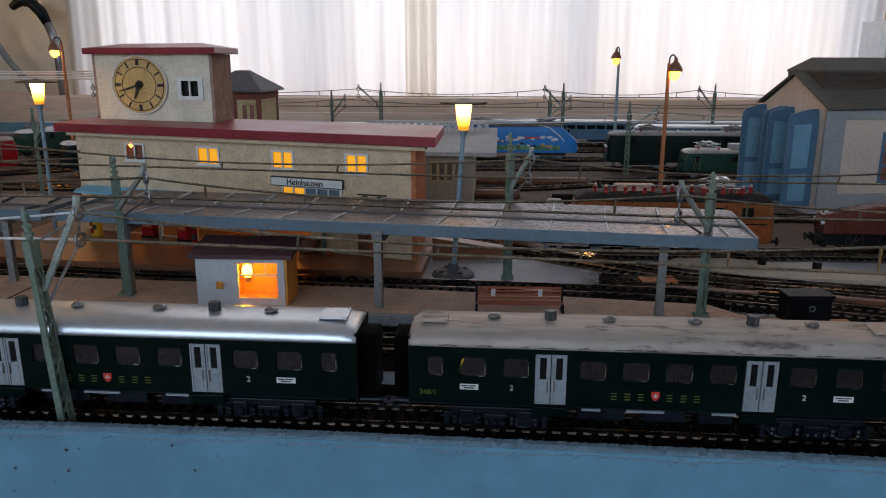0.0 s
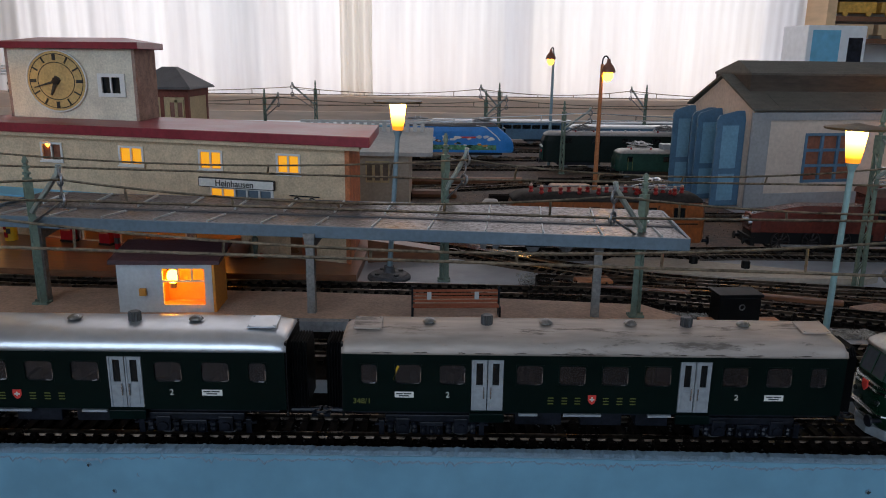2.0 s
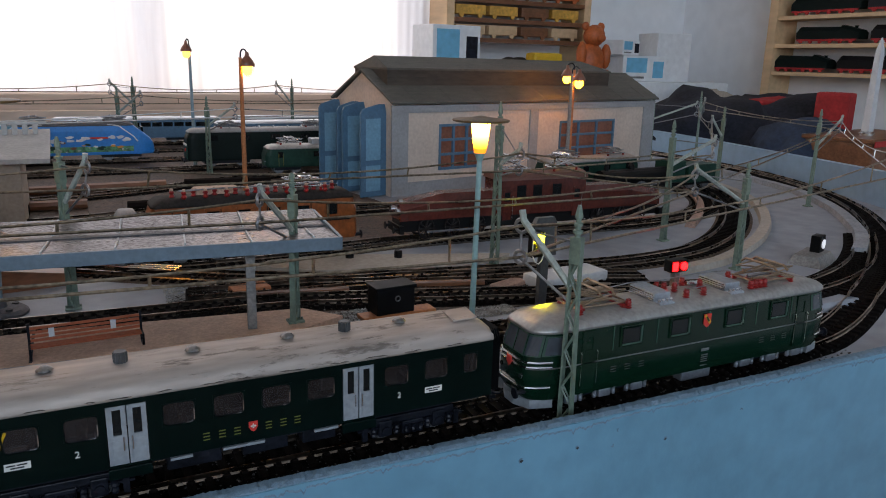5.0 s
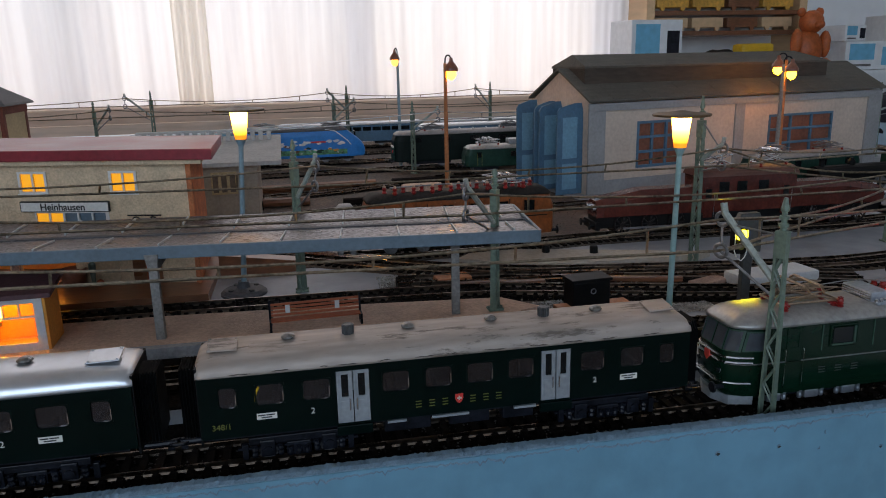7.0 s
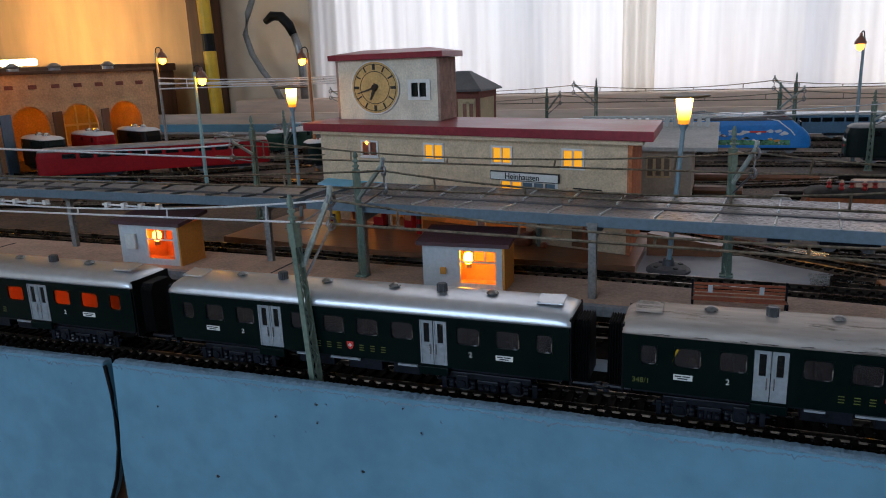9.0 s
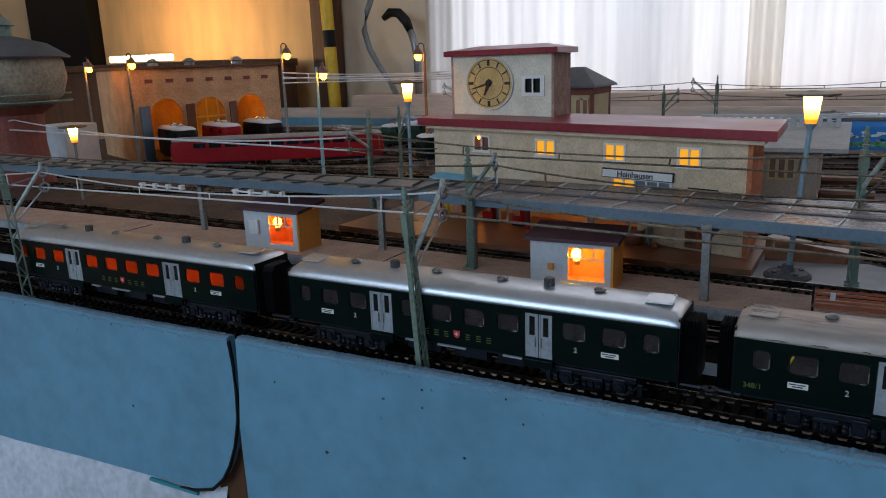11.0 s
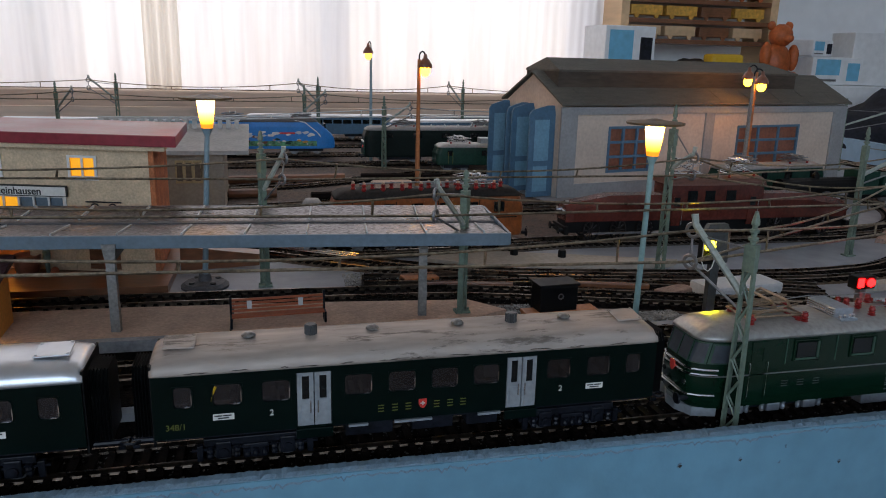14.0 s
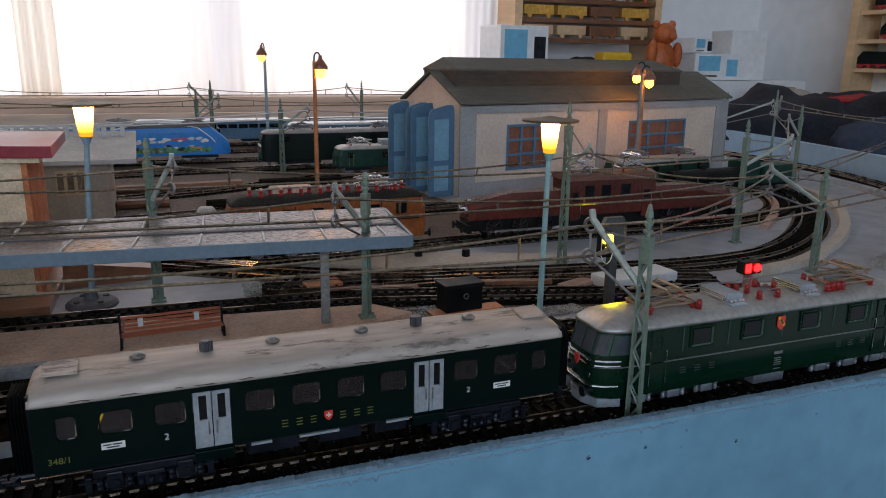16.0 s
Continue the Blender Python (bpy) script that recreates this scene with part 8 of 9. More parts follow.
# ---- signals, boxes and yard clutter ----
sgn = thing("colour_light_signal", pose(0.2572, 0.1120, G + 0.0045), "grey light signal showing a yellow light", "railway signal", "signals")
part("post", B(-0.0030, 0.0030, -0.0020, 0.0020, -0.0045, 0.036, bev=0.0004), SIGNALGREY, sgn)
part("head", prism(bmesh.new(), [(-0.0085, 0.030), (0.0085, 0.030), (0.0085, 0.050), (0.0060, 0.0545), (-0.0060, 0.0545), (-0.0085, 0.050)], lambda a, b: (a, -0.0015, b), lambda a, b: (a, 0.0025, b)), SIGNALGREY, sgn, "arched grey backing board")
part("lamp_box", B(-0.0130, -0.0048, -0.0070, -0.0015, 0.0310, 0.0470, bev=0.0005), BLACK, sgn)
part("wire_loop", T([(-0.0129, -0.0072, 0.0465), (-0.0132, -0.0074, 0.0330), (-0.0112, -0.0076, 0.0285), (-0.0085, -0.0076, 0.0270), (-0.0062, -0.0076, 0.0290), (-0.0049, -0.0074, 0.0330), (-0.0047, -0.0072, 0.0465)], 0.00035, 6), WHITE, sgn, "pale wire loop round the lamp box")
part("yellow_light", B(-0.0118, -0.0060, -0.0078, -0.0068, 0.0402, 0.0458, bev=0.0012), SIGNAL_Y, sgn, "lit yellow lens")
bm = bmesh.new()
disc(bm, (-0.0089, -0.0072, 0.0358), (0, 1, 0), 0.0022, 0.0010, 14)
part("lower_light", bm, YELLOW, sgn, "unlit yellow lens")
rs = thing("dwarf_signal", pose(0.3390, 0.0810, G + 0.002), "small black dwarf signal with two red lights", "railway signal", "signals")
part("post", B(-0.002, 0.002, -0.002, 0.002, -0.002, 0.023), POST, rs)
part("head", B(-0.0070, 0.0070, -0.0035, 0.0035, 0.022, 0.0300, bev=0.0006), BLACK, rs)
part("red_light", B(-0.0058, -0.0018, -0.0041, -0.0034, 0.0232, 0.0288), SIGNAL_R, rs)
bm = bmesh.new()
disc(bm, (0.0032, -0.0038, 0.0260), (0, 1, 0), 0.0026, 0.0010, 14)
part("red_light", bm, SIGNAL_R, rs)
ws = thing("dwarf_signal", pose(0.5310, 0.1270, G, 0, 0, 22), "small black dwarf signal with a white light", "railway signal", "signals")
part("base", rings(bmesh.new(), [[(-0.022, -0.014, 0.0), (0.022, -0.014, 0.0), (0.022, 0.012, 0.0), (-0.022, 0.012, 0.0)], [(-0.017, -0.009, 0.0075), (0.018, -0.009, 0.0075), (0.018, 0.009, 0.0075), (-0.017, 0.009, 0.0075)]]), POST, ws)
part("head", B(0.002, 0.015, -0.005, 0.003, 0.0073, 0.0210, bev=0.0006), BLACK, ws)
bm = bmesh.new()
disc(bm, (0.0085, -0.0056, 0.0142), (0, 1, 0), 0.0038, 0.0010, 16)
part("white_light", bm, SIGNAL_W, ws)
bx = thing("relay_box", pose(0.1630, 0.1340, G, 0, 0, 4), "small black relay box beside the platform end", "box")
part("body", B(-0.0125, 0.0125, -0.007, 0.007, 0.0, 0.0185, bev=0.0007), BLACK, bx)
part("lid", B(-0.0135, 0.0135, -0.008, 0.008, 0.0185, 0.0205, bev=0.0005), BLACK, bx)
bm = bmesh.new()
ring_torus(bm, (0.001, -0.0072, 0.0125), (0, 1, 0), 0.0016, 0.0004, 12, 5)
part("dial", bm, STEEL, bx)
tagged(part("grey_cover", B(-0.030, 0.030, -0.012, 0.012, 0.0, 0.0085, bev=0.002), KIOSKWALL, m=pose(0.3050, 0.1520, G, 0, 0, 6)), "pale blue-grey cover lying by the track", "cover")
for x, y in ((0.179, 0.256), (0.214, 0.2440)):
    tagged(part("buffer_knob", lathe(bmesh.new(), [(0.0032, 0), (0.0032, 0.0045), (0.0026, 0.0056)], 12), BLACK, m=pose(x, y, G + 0.0045)), "small black knob on the grey board", "knob", "board knobs")
bm = slab([(0.108, 0.256), (0.150, 0.229), (0.185, 0.2195), (0.290, 0.2165), (0.302, 0.224), (0.220, 0.252), (0.160, 0.272), (0.120, 0.270)], G, G + 0.0045)
tagged(part("plank", bm, GREYANNEX), "pale wooden wedge between the throat tracks", "plank", "yard planks")
for x, y, L, w, h, a, mt, what in ((0.094, 0.2125, 0.0125, 0.0075, 0.004, 6, ORANGE_AND_GLOW, "orange-brown wooden block between the rails"), (0.166, 0.1315, 0.024, 0.006, 0.003, 2, ORANGE_AND_GLOW, "orange-brown strip beside the relay box"), (0.262, 0.159, 0.014, 0.006, 0.003, 20, PINKSTONE, "pinkish wooden strip between the rails"), (0.125, 0.1930, 0.030, 0.0022, 0.0038, -12, PLINTH, "thin brown strip between the rails"), (0.215, 0.1775, 0.034, 0.0020, 0.0038, -16, PLINTH, "thin brown strip between the rails")):
    tagged(part("plank", B(-L, L, -w, w, 0.0, h, bev=0.0008), mt, m=pose(x, y, G + 0.0002, 0, 0, a)), what, "plank", "yard planks")
bm = rings(bmesh.new(), [[(x, y, G), (x + 0.004, y + 0.012, G), (x + 0.004, y + 0.012, z), (x, y, z)] for x, y, z in ((-0.0690, 0.2630, 0.0300), (-0.0150, 0.2700, 0.0205))])
tagged(part("timber", bm, PLINTH), "red-brown tapering timber beside the station base", "timber")
rnd = random.Random(3)
for k, (x, y, L, a) in enumerate(((-0.10, 0.525, 0.11, 2), (-0.06, 0.545, 0.13, -1), (0.10, 0.520, 0.12, 3), (0.02, 0.640, 0.14, 4), (0.16, 0.640, 0.10, -2))):
    tagged(part("beam", T([(-L / 2, 0, 0.005), (L / 2, 0, 0.005)], 0.005, 8), PLINTH if k % 2 else SLEEPER, m=pose(x, y, G, 0, 0, a)), "brown stacked beam in the yard", "beam", "yard beams")
# spare shiny rails lying beside the throat
for dy in (0.0, 0.005, 0.010):
    tagged(part("loose_rail", T([(-0.055, 0, 0), (0.055, 0, 0)], 0.0009, 5), CHROME, m=pose(0.008 + 0.4 * dy, 0.291 + 0.7 * dy, G + 0.0060, 0, 0, -33 + 200 * dy)), "shiny loose rail resting on the tracks", "rail", "loose rails")
# kerbs along the curves
def kerb(plan, w, h, mat, what):
    pts = path_points([(x, y, 0) for x, y in plan], 0.008)
    bm = rings(bmesh.new(), [[p + Vector((d.y, -d.x, 0)) * a + Vector((0, 0, G + b)) for a, b in ((-w, 0), (w, 0), (w * 0.8, h), (-w * 0.8, h))] for p, d in frames(pts)])
    tagged(part("kerb", bm, mat), what, "kerb", kind="structure")


kerb([(0.592, 0.128), (0.630, 0.152), (0.676, 0.190), (0.750, 0.269), (0.809, 0.360), (0.838, 0.449), (0.852, 0.54)], 0.007, 0.006, PLATEDGE, "pale curved kerb inside the outer curve")
kerb([(0.395, 0.140), (0.454, 0.150), (0.504, 0.172), (0.560, 0.204), (0.628, 0.257), (0.696, 0.330), (0.742, 0.41), (0.770, 0.50)], 0.006, 0.005, GREYANNEX, "pale brown curved kerb outside the inner curve")
kerb([(0.530, 0.262), (0.590, 0.310), (0.645, 0.368), (0.684, 0.435), (0.708, 0.51)], 0.005, 0.004, PINKSTONE, "brown curved kerb inside the inner curve")

# ---- engine house and water tower ----
eh = thing("engine_house", EH @ Matrix.Scale(1.05, 4), "brown engine house with three arched doorways", "engine house")
gp = [(0.0, 0.0)]
for x in (0.020, 0.095, 0.170):
    gp += [(x, 0.0)] + [(x + 0.028 - 0.028 * math.cos(math.pi * q / 12), 0.070 + 0.032 * math.sin(math.pi * q / 12)) for q in range(13)] + [(x + 0.056, 0.0)]
gp += [(0.250, 0.0), (0.250, 0.150), (0.0, 0.150)]
bm = bmesh.new()
fa = bm.faces.new([bm.verts.new((a, 0.0, b)) for a, b in gp])
ex = bmesh.ops.extrude_face_region(bm, geom=[fa])
bmesh.ops.translate(bm, verts=[v for v in ex["geom"] if isinstance(v, bmesh.types.BMVert)], vec=(0, 0.006, 0))
bmesh.ops.triangulate(bm, faces=[f for f in bm.faces if len(f.verts) > 4])
part("front_wall", bm, BROWNSHED, eh)
part("west_wall", B(-0.006, 0.0, 0.0, 0.20, 0.0, 0.150), BROWNSHED, eh)
part("east_wall", B(0.250, 0.256, 0.0, 0.20, 0.0, 0.150), BROWNSHED, eh)
part("back_wall", panel(bmesh.new(), 0.0, 0.250, 0.0, 0.150, 0.194, 0.20, [(0.165, 0.235, 0.020, 0.095)]), BROWNSHED, eh)
w = part("rear_window", panel(bmesh.new(), 0.163, 0.237, 0.018, 0.097, 0.191, 0.194, [(0.167 + 0.023 * i, 0.187 + 0.023 * i, 0.022 + 0.037 * j, 0.055 + 0.037 * j) for i in range(3) for j in range(2)]), WHITEFRAME, eh)
# cream backing colours in the brightness that would show through this window
part("pane", B(0.164, 0.236, 0.1945, 0.1955, 0.019, 0.096), CREAM, w, "cream board standing in for the light beyond the panes")
part("roof", B(-0.012, 0.262, -0.008, 0.206, 0.150, 0.155, bev=0.001), DARKWOOD, eh)
for k in range(7):
    part("frieze_block", B(0.018 + 0.034 * k, 0.030 + 0.034 * k, -0.0015, 0.0, 0.128, 0.134), REDTRIM, eh)
for k, x in enumerate((0.020, 0.095, 0.170)):
    part("door", B(0.0, 0.034, -0.001, 0.001, 0.0, 0.092, bev=0.0005), BLUEFRAME if k == 0 else DARKWOOD, eh, "open arched door", m=pose(x, -0.001, 0, 0, 0, 228))
for x, y in ((0.05, 0.05), (0.12, 0.07), (0.20, 0.05)):
    part("smoke_vent", lathe(bmesh.new(), [(0.009, 0.155), (0.009, 0.160), (0.012, 0.162), (0.004, 0.168)], 14, (x, y, 0)), STEEL, eh)
for x in (0.048, 0.123, 0.198):
    part("house_lamp", lathe(bmesh.new(), [(0.001, -0.006), (0.005, -0.003), (0.006, 0.0), (0.001, 0.006)], 12, (x, 0.10, 0.118)), BULB, eh, "glowing bulb inside")
wt = thing("water_tower", pose(-1.085, 0.325, G), "weathered round water tower on a red brick base", "water tower")
part("base", lathe(bmesh.new(), [(0.045, 0.0), (0.040, 0.060), (0.042, 0.100), (0.060, 0.112)], 24), REDTRIM, wt, "red brick tower base")
part("tank", lathe(bmesh.new(), [(0.055, 0.112), (0.072, 0.125), (0.080, 0.150), (0.078, 0.172), (0.074, 0.180)], 28), WATERTANK, wt, "round weathered tank", smooth=True)
part("roof", lathe(bmesh.new(), [(0.088, 0.178), (0.088, 0.180), (0.060, 0.198), (0.022, 0.208)], 28), SLATE, wt)
part("cupola", lathe(bmesh.new(), [(0.018, 0.206), (0.018, 0.222), (0.024, 0.223), (0.010, 0.236), (0.003, 0.248)], 16), COPPERGREEN, wt)
bm = bmesh.new()
ring_torus(bm, (0, 0, 0.118), (0, 0, 1), 0.082, 0.0015, 30, 5)
ring_torus(bm, (0, 0, 0.128), (0, 0, 1), 0.082, 0.0010, 30, 5)
part("railing", bm, COPPERGREEN, wt)
tagged(part("cottage", B(-0.035, 0.035, -0.03, 0.03, 0.0, 0.075, bev=0.001), KIOSKWALL, m=pose(-1.16, 0.46, G)), "small pale cottage by the engine house", "house")

# ---- things in the room ----
tagged(part("wooden_panel", B(-2.36, -1.42, 1.470, 1.495, -0.86, 1.65), OCHRE), "ochre wooden panel against the wall, warmly lit", "panel", kind="structure")
tagged(part("dark_post", B(-1.415, -1.345, 1.44, 1.495, -0.86, 1.65), DARKWOOD), "dark brown wooden post beside the panel", "post", kind="structure")
tagged(part("black_drape", B(-2.69, -2.365, 1.42, 1.495, -0.86, 1.65), BLACK), "black drape beside the ochre panel", "drape", kind="structure")
pole = thing("striped_pole", pose(-1.275, 1.38, -0.86), "yellow pole with black bands leaning at the wall", "pole")
for k in range(5):
    z0, z1 = (0.0, 0.60, 0.645, 1.075, 1.120)[k], (0.60, 0.645, 1.075, 1.120, 2.2)[k]
    part("band", T([(-0.03 * z0, 0, z0), (-0.03 * z1, 0, z1)], 0.017, 14), BLACK if k % 2 else YELLOWPLASTIC, pole)
hs2 = thing("wall_lamp_arm", pose(-1.12, 1.42, 0.0), "grey bent lamp arm with a dark joint hanging at the wall", "lamp arm")
part("strap", T([(-0.065, 0, 0.345), (-0.085, 0, 0.305), (-0.098, 0, 0.255), (-0.083, 0, 0.205), (-0.055, 0, 0.160), (-0.022, 0, 0.120), (0.0, 0, 0.075)], 0.008, 8), POST, hs2, "pale grey curved strap", smooth=True)
part("joint", T([(-0.030, -0.005, 0.283), (-0.008, -0.005, 0.297), (0.018, -0.005, 0.294), (0.040, -0.005, 0.272), (0.052, -0.005, 0.246)], [0.008, 0.012, 0.013, 0.013, 0.010], 10), BLACK, hs2, "dark thick bent joint", smooth=True)
part("arm", T([(0.052, -0.005, 0.248), (0.063, -0.005, 0.215), (0.069, -0.005, 0.175), (0.070, -0.005, 0.060)], 0.010, 10), STEEL, hs2, smooth=True)
tagged(part("strip_light", B(-0.12, 0.12, -0.012, 0.012, -0.008, 0.008, bev=0.003), STRIPLIGHT, m=pose(-1.83, 1.18, 0.204, 0, 0, 0)), "warm glowing tube light on the wall shelf", "lamp")
ls = thing("lamp_shelf", pose(-1.875, 1.25, -0.86), "dark wooden cupboard carrying the tube light", "cupboard")
part("body", B(-0.425, 0.425, -0.14, 0.15, 0.0, 1.030), DARKWOOD, ls)
part("top", B(-0.435, 0.435, -0.15, 0.15, 1.030, 1.050, bev=0.003), DARKWOOD, ls)
for x in (-0.42, 0.005):
    dd = part("door", B(x, x + 0.415, -0.148, -0.1405, 0.05, 1.015, bev=0.002), DARKWOOD, ls)
    part("knob", T([(x + 0.39, -0.158, 0.80), (x + 0.39, -0.147, 0.80)], 0.010, 10), BRASS, dd)

tb = thing("side_table", pose(1.27, 0.98, -0.86), "plain brown table beside the layout", "table")
part("tabletop", B(-0.36, 0.36, -0.50, 0.50, 0.80, 0.84, bev=0.004), DARKWOOD, tb)
for x in (-0.32, 0.32):
    for y in (-0.46, 0.46):
        part("leg", B(x - 0.025, x + 0.025, y - 0.025, y + 0.025, 0.0, 0.80), DARKWOOD, tb)


def lump(name, m, sx, sy, sz, mat, label, cat, seed, group=""):
    """A soft heap of cloth: a wrinkled mound."""
    bm = bmesh.new()
    bmesh.ops.create_icosphere(bm, subdivisions=4, radius=1.0)
    for v in bm.verts:
        p = v.co.copy()
        n = noise.noise(p * 1.7 + Vector((seed, 0, 0))) * 0.35 + abs(noise.noise(p * 4.5 + Vector((0, seed, 0)))) * 0.22
        v.co = Vector((p.x * sx * (1 + n), p.y * sy * (1 + n), max(0.0, p.z * sz * (1 + n) + sz * 0.25)))
    return tagged(part(name, bm, mat, m=m, smooth=True), label, cat, group)


lump("cloth_heap", pose(1.13, 0.86, -0.02), 0.17, 0.17, 0.100, DARKCLOTH, "heap of dark navy clothes on the table", "clothes", 1.0, "clothes heaps")
lump("cloth_heap", pose(1.36, 0.92, -0.02), 0.21, 0.17, 0.105, DARKCLOTH, "heap of dark navy clothes on the table", "clothes", 2.3, "clothes heaps")
lump("cloth_heap", pose(1.18, 0.62, -0.02), 0.15, 0.10, 0.07, DENIM, "folded blue denim on the table edge", "clothes", 4.1, "clothes heaps")
lump("cloth_heap", pose(1.400, 0.90, 0.082), 0.105, 0.05, 0.018, REDCLOTH, "red cloth on top of the dark clothes", "clothes", 5.7, "clothes heaps")
lump("cloth_heap", pose(1.36, 1.08, 0.080), 0.075, 0.05, 0.026, GREYANNEX, "grey-brown rolled cloth on the heap", "clothes", 7.7, "clothes heaps")
tagged(part("red_box", B(-0.002, 0.046, -0.03, 0.03, 0.0, 0.145, bev=0.006), REDCLOTH, m=pose(1.275, 0.68, -0.02, 0, 0, 20)), "upright red box on the table", "box")
wb = thing("wooden_chest", pose(1.195, 0.555, -0.02, 0, 0, 12), "brown wooden chest with a red top", "chest")
part("body", B(-0.10, 0.14, -0.06, 0.05, 0.0, 0.075, bev=0.003), PLINTH, wb)
part("lid", B(-0.103, 0.143, -0.063, 0.053, 0.075, 0.082, bev=0.002), PLINTH, wb)
part("edge_strip", B(-0.104, 0.144, -0.0645, -0.063, 0.070, 0.079), REDCLOTH, wb, "red strip along the lid")
ob_ = thing("obelisk_model", pose(1.184, 0.540, 0.062), "white slender obelisk model with a foot", "model")
part("shaft", rings(bmesh.new(), [[(sx * r, sy * r, z) for sx, sy in ((-1, -1), (1, -1), (1, 1), (-1, 1))] for z, r in ((0.006, 0.0066), (0.135, 0.0048), (0.156, 0.0008))]), KIOSKWALL, ob_)
part("foot", lathe(bmesh.new(), [(0.012, 0.0), (0.012, 0.003), (0.008, 0.006)], 16), CHROME, ob_)

# shelf unit with model trains on the side wall
su = thing("wall_shelf", pose(1.6665, 0.0, -0.20), "pale pine shelf unit full of dark model trains", "shelf")
for y in (1.112, 0.35):
    part("upright", B(-0.075, 0.0, y - 0.012, y + 0.012, 0.0, 1.40), SHELFWOOD, su)
SHELF_Z = [0.350, 0.4165, 0.483, 0.5495, 0.616, 0.6825]
for z in SHELF_Z:
    part("shelf_board", B(-0.070, 0.0, 0.362, 1.100, z, z + 0.009), SHELFWOOD, su)
rnd = random.Random(11)
for z in SHELF_Z:
    y = 0.40
    while y < 0.99:
        L = rnd.uniform(0.10, 0.20)
        mt = rnd.choice((BLACK, BLACK, BOGIE, BLACK, DARKGREEN, DARKROOF))
        bm = rings(bmesh.new(), [[(a, yy, b) for a, b in ((-0.017, 0.010), (0.017, 0.010), (0.017, h0), (0.009, h1), (-0.009, h1), (-0.017, h0))] for yy, h0, h1 in ((0.0, 0.024, 0.030), (L * 0.3, 0.034, 0.042), (L * 0.32, 0.028, 0.038), (L - 0.006, 0.030, 0.040), (L, 0.026, 0.034))])
        tr_ = thing("shelf_train", pose(1.6665 - 0.045, y, -0.20 + z + 0.0091), "dark model engine with red wheels on the pine shelf", "model train", "shelf trains")
        part("body", bm, mt, tr_)
        bm = B(-0.0195, -0.0170, 0.004, L - 0.004, 0.006, 0.0105)
        for q in range(6):
            disc(bm, (-0.019, L * (0.10 + 0.16 * q), 0.0055), (1, 0, 0), 0.0050, 0.003, 10)
        part("running_gear", bm, REDCLOTH, tr_)
        part("chimney", lathe(bmesh.new(), [(0.004, 0.036), (0.0035, 0.046), (0.005, 0.048)], 8, (0, L * 0.12, -0.008)), mt, tr_)
        y += L + rnd.uniform(0.006, 0.03)

# rack, cartons and toys beside the window
rk = thing("display_rack", pose(1.02, 1.40, -0.86), "wooden display rack with orange and yellow wagons", "rack")
for x in (-0.21, 0.18):
    part("upright", B(x - 0.010, x + 0.010, -0.05, 0.05, 0.0, 1.75), SHELFWOOD, rk)
for z in (1.070, 1.115, 1.160, 1.205, 1.250):
    part("rack_board", B(-0.20, 0.17, -0.05, 0.05, z, z + 0.010), PLINTH, rk)
for row, z in enumerate((1.080, 1.125, 1.170, 1.215)):
    for k in range(4):
        x = 0.866 + 0.090 * k
        bm = B(-0.040, 0.040, -0.016, 0.016, 0.007, 0.030, bev=0.003)
        for q in (-0.025, 0.025):
            disc(bm, (q, -0.014, 0.006), (0, 1, 0), 0.006, 0.004, 10)
        tagged(part("toy_wagon", bm, (SHELFWOOD, RACKYELLOW, ORANGEPLASTIC, ORANGEPLASTIC)[row] if k != 2 else PLINTH, m=pose(x, 1.37, -0.86 + z + 0.0002)), "orange or yellow model wagon on the rack", "model wagon", "rack wagons")
def carton(x, y, z, w, d, h, a, label, faces=True):
    c = thing("carton", pose(x, y, z, 0, 0, a), label, "carton", "cartons")
    part("body", B(-w / 2, w / 2, -d / 2, d / 2, 0.0, h, bev=0.002), CARTON, c)
    if faces:
        part("print", B(-w * 0.42, w * 0.05, -d / 2 - 0.001, -d / 2 + 0.001, h * 0.35, h * 0.92), CARTONBLUE, c)
        part("print", B(w * 0.20, w * 0.44, -d / 2 - 0.001, -d / 2 + 0.001, h * 0.15, h * 0.80), DARKCLOTH if a > 0 else CARTONBLUE, c)
        part("print", B(-w * 0.40, 0.0, -d / 2 - 0.0012, -d / 2 + 0.001, h * 0.12, h * 0.20), STEEL, c)
CAB = thing("low_cabinet", pose(1.16, 1.30, -0.86), "plain white low cabinet beside the window", "cabinet")
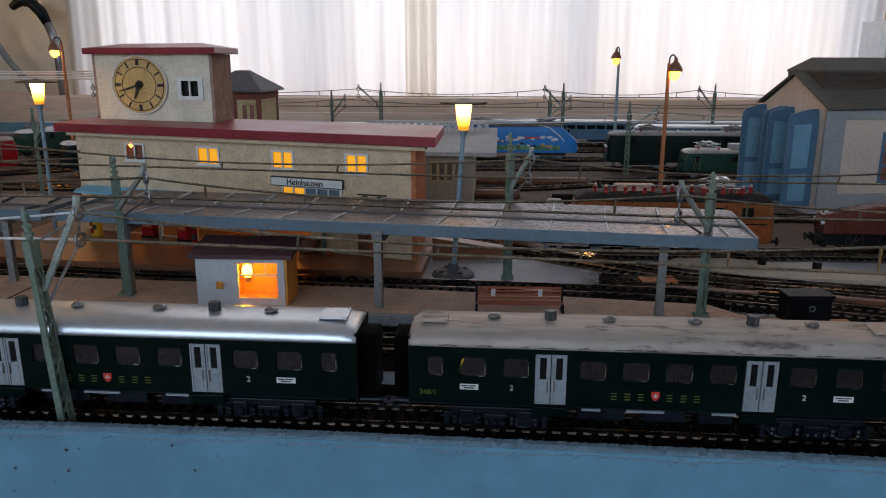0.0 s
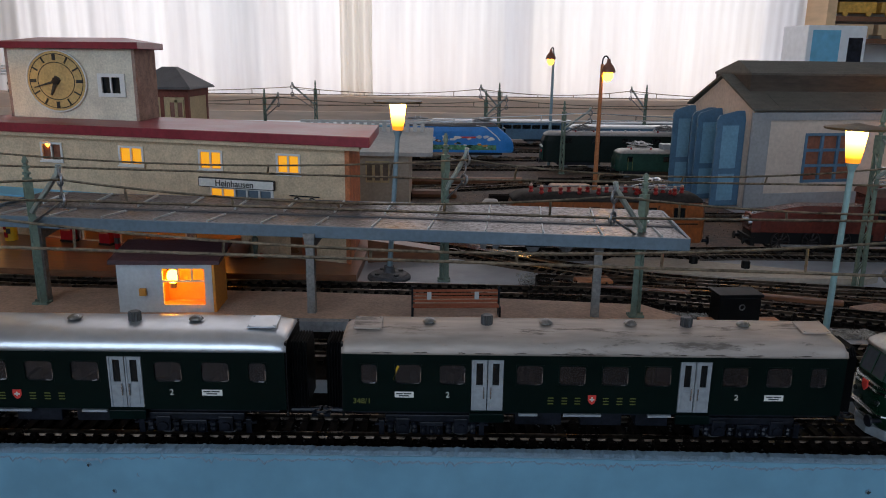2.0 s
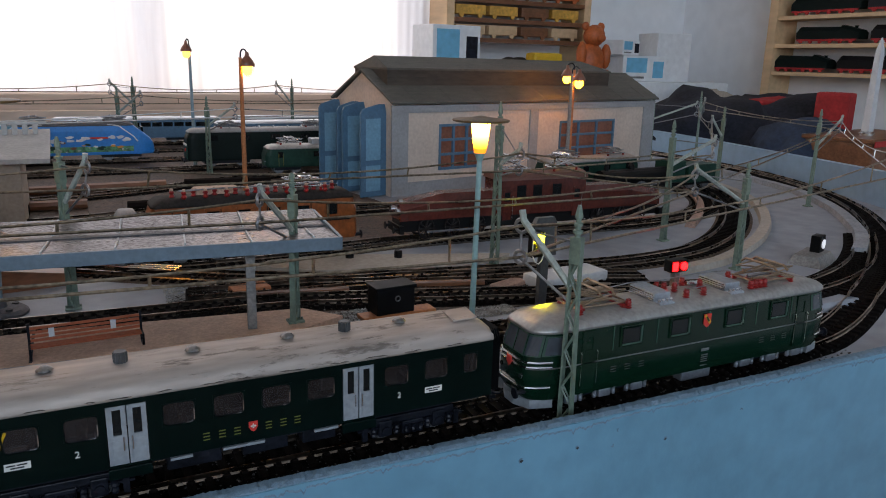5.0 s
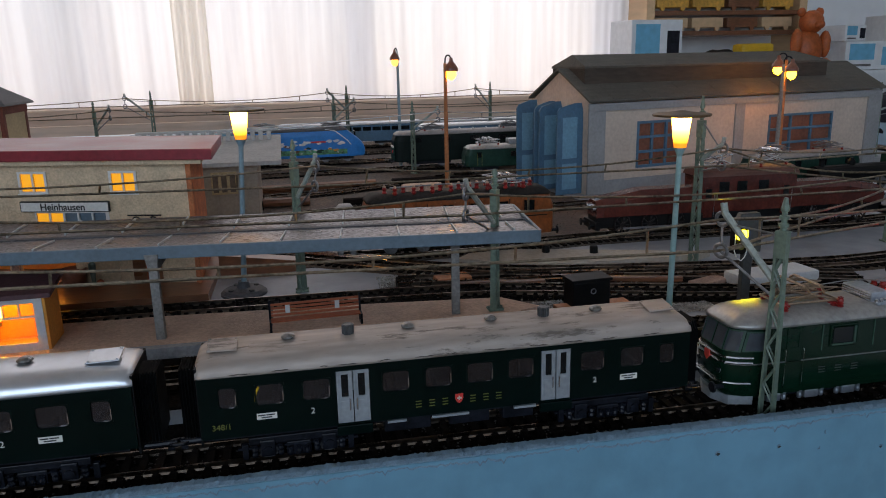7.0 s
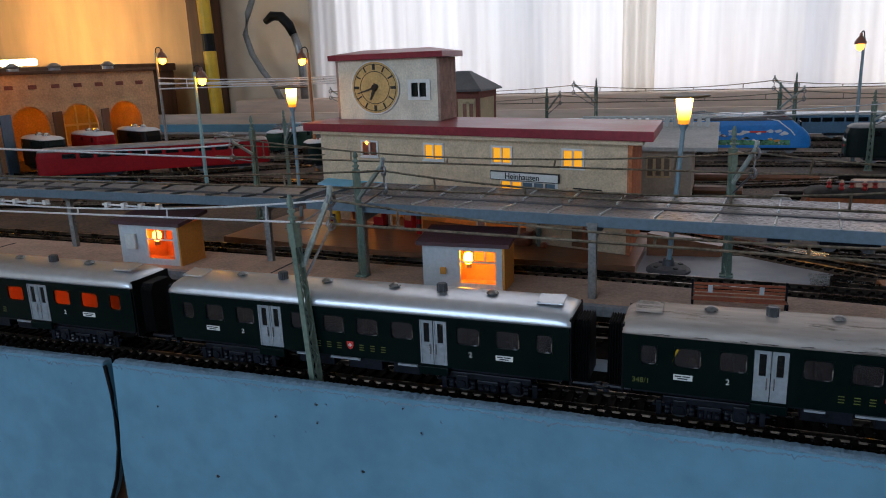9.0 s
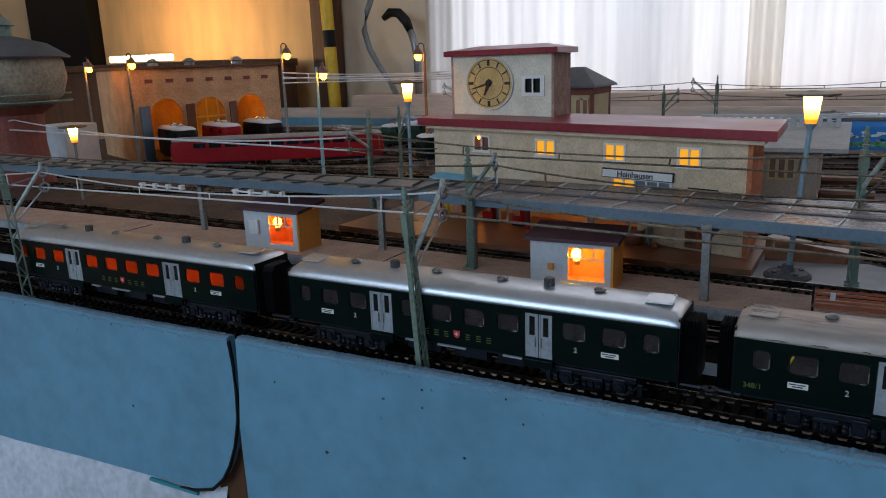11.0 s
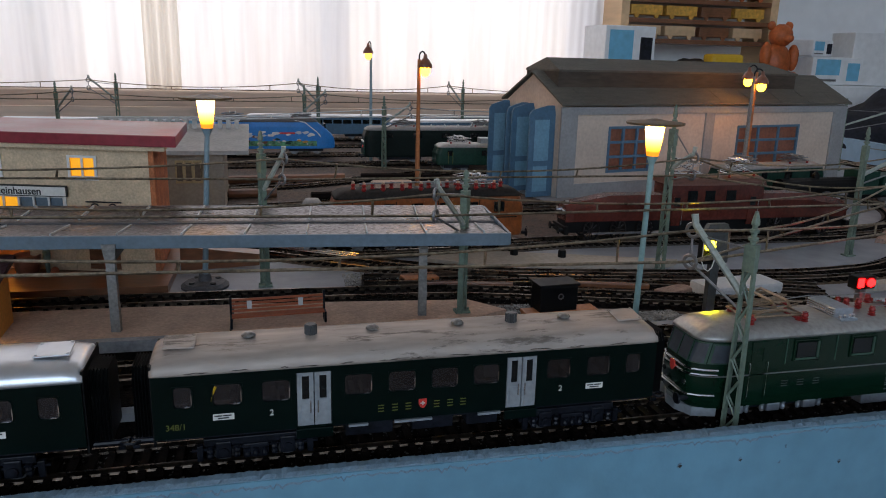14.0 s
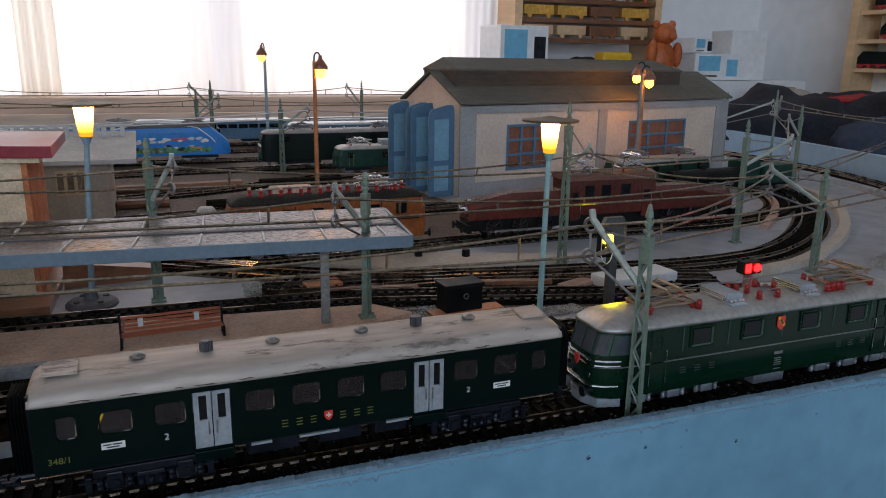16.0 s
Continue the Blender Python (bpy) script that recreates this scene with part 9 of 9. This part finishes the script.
part("body", B(-0.48, 0.42, -0.08, 0.17, 0.0, 0.985, bev=0.004), CARTON, CAB)
carton(0.770, 1.29, 0.126, 0.125, 0.09, 0.115, 6, "white carton with light blue print")
lump("black_bag", pose(0.93, 1.26, 0.126), 0.085, 0.05, 0.035, BLACK, "crumpled black bag between the cartons", "bag", 3.3)
tagged(part("yellow_toy", B(-0.04, 0.04, -0.02, 0.02, 0.0, 0.038, bev=0.008), YELLOWPLASTIC, m=pose(1.005, 1.245, 0.150)), "yellow plastic toy on the bag", "toy")
bm = bmesh.new()
for c, k in (((0, 0, 0.045), (0.036, 0.030, 0.046)), ((0.004, -0.004, 0.106), (0.027, 0.025, 0.026)), ((0.008, -0.026, 0.100), (0.012, 0.012, 0.010)), ((-0.020, 0, 0.128), (0.010, 0.006, 0.010)), ((0.026, 0, 0.128), (0.010, 0.006, 0.010)),
             ((-0.036, -0.012, 0.062), (0.012, 0.014, 0.030)), ((0.038, -0.010, 0.058), (0.012, 0.014, 0.030)), ((-0.018, -0.030, 0.014), (0.015, 0.028, 0.014)), ((0.022, -0.028, 0.014), (0.015, 0.028, 0.014))):
    bmesh.ops.create_icosphere(bm, subdivisions=3, radius=1.0, matrix=Matrix.Translation(c) @ Matrix.Diagonal((*k, 1.0)))
for v in bm.verts:
    v.co += v.co.normalized() * 0.0018 * noise.noise(v.co * 160)
tagged(part("plush_toy", bm, ORANGEPLASTIC, m=pose(1.150, 1.26, 0.126), smooth=True), "orange-brown plush toy beside the cartons", "plush")
carton(1.30, 1.27, 0.126, 0.13, 0.08, 0.062, -4, "white carton with light blue print, lying flat")
carton(1.40, 1.28, 0.126, 0.10, 0.09, 0.120, -8, "tall pale carton on the cabinet", faces=False)
carton(1.255, 1.28, 0.190, 0.07, 0.07, 0.035, 14, "small white carton stacked on another")

# ---- sleepers of the tracks nearest to the viewer ----
for tr, p, a in late_sleepers[:330]:
    s = new("sleeper", SLEEPER_ME)
    s.parent = tr
    s.matrix_basis = pose(p.x, p.y, p.z + 0.0006, 0, 0, a)
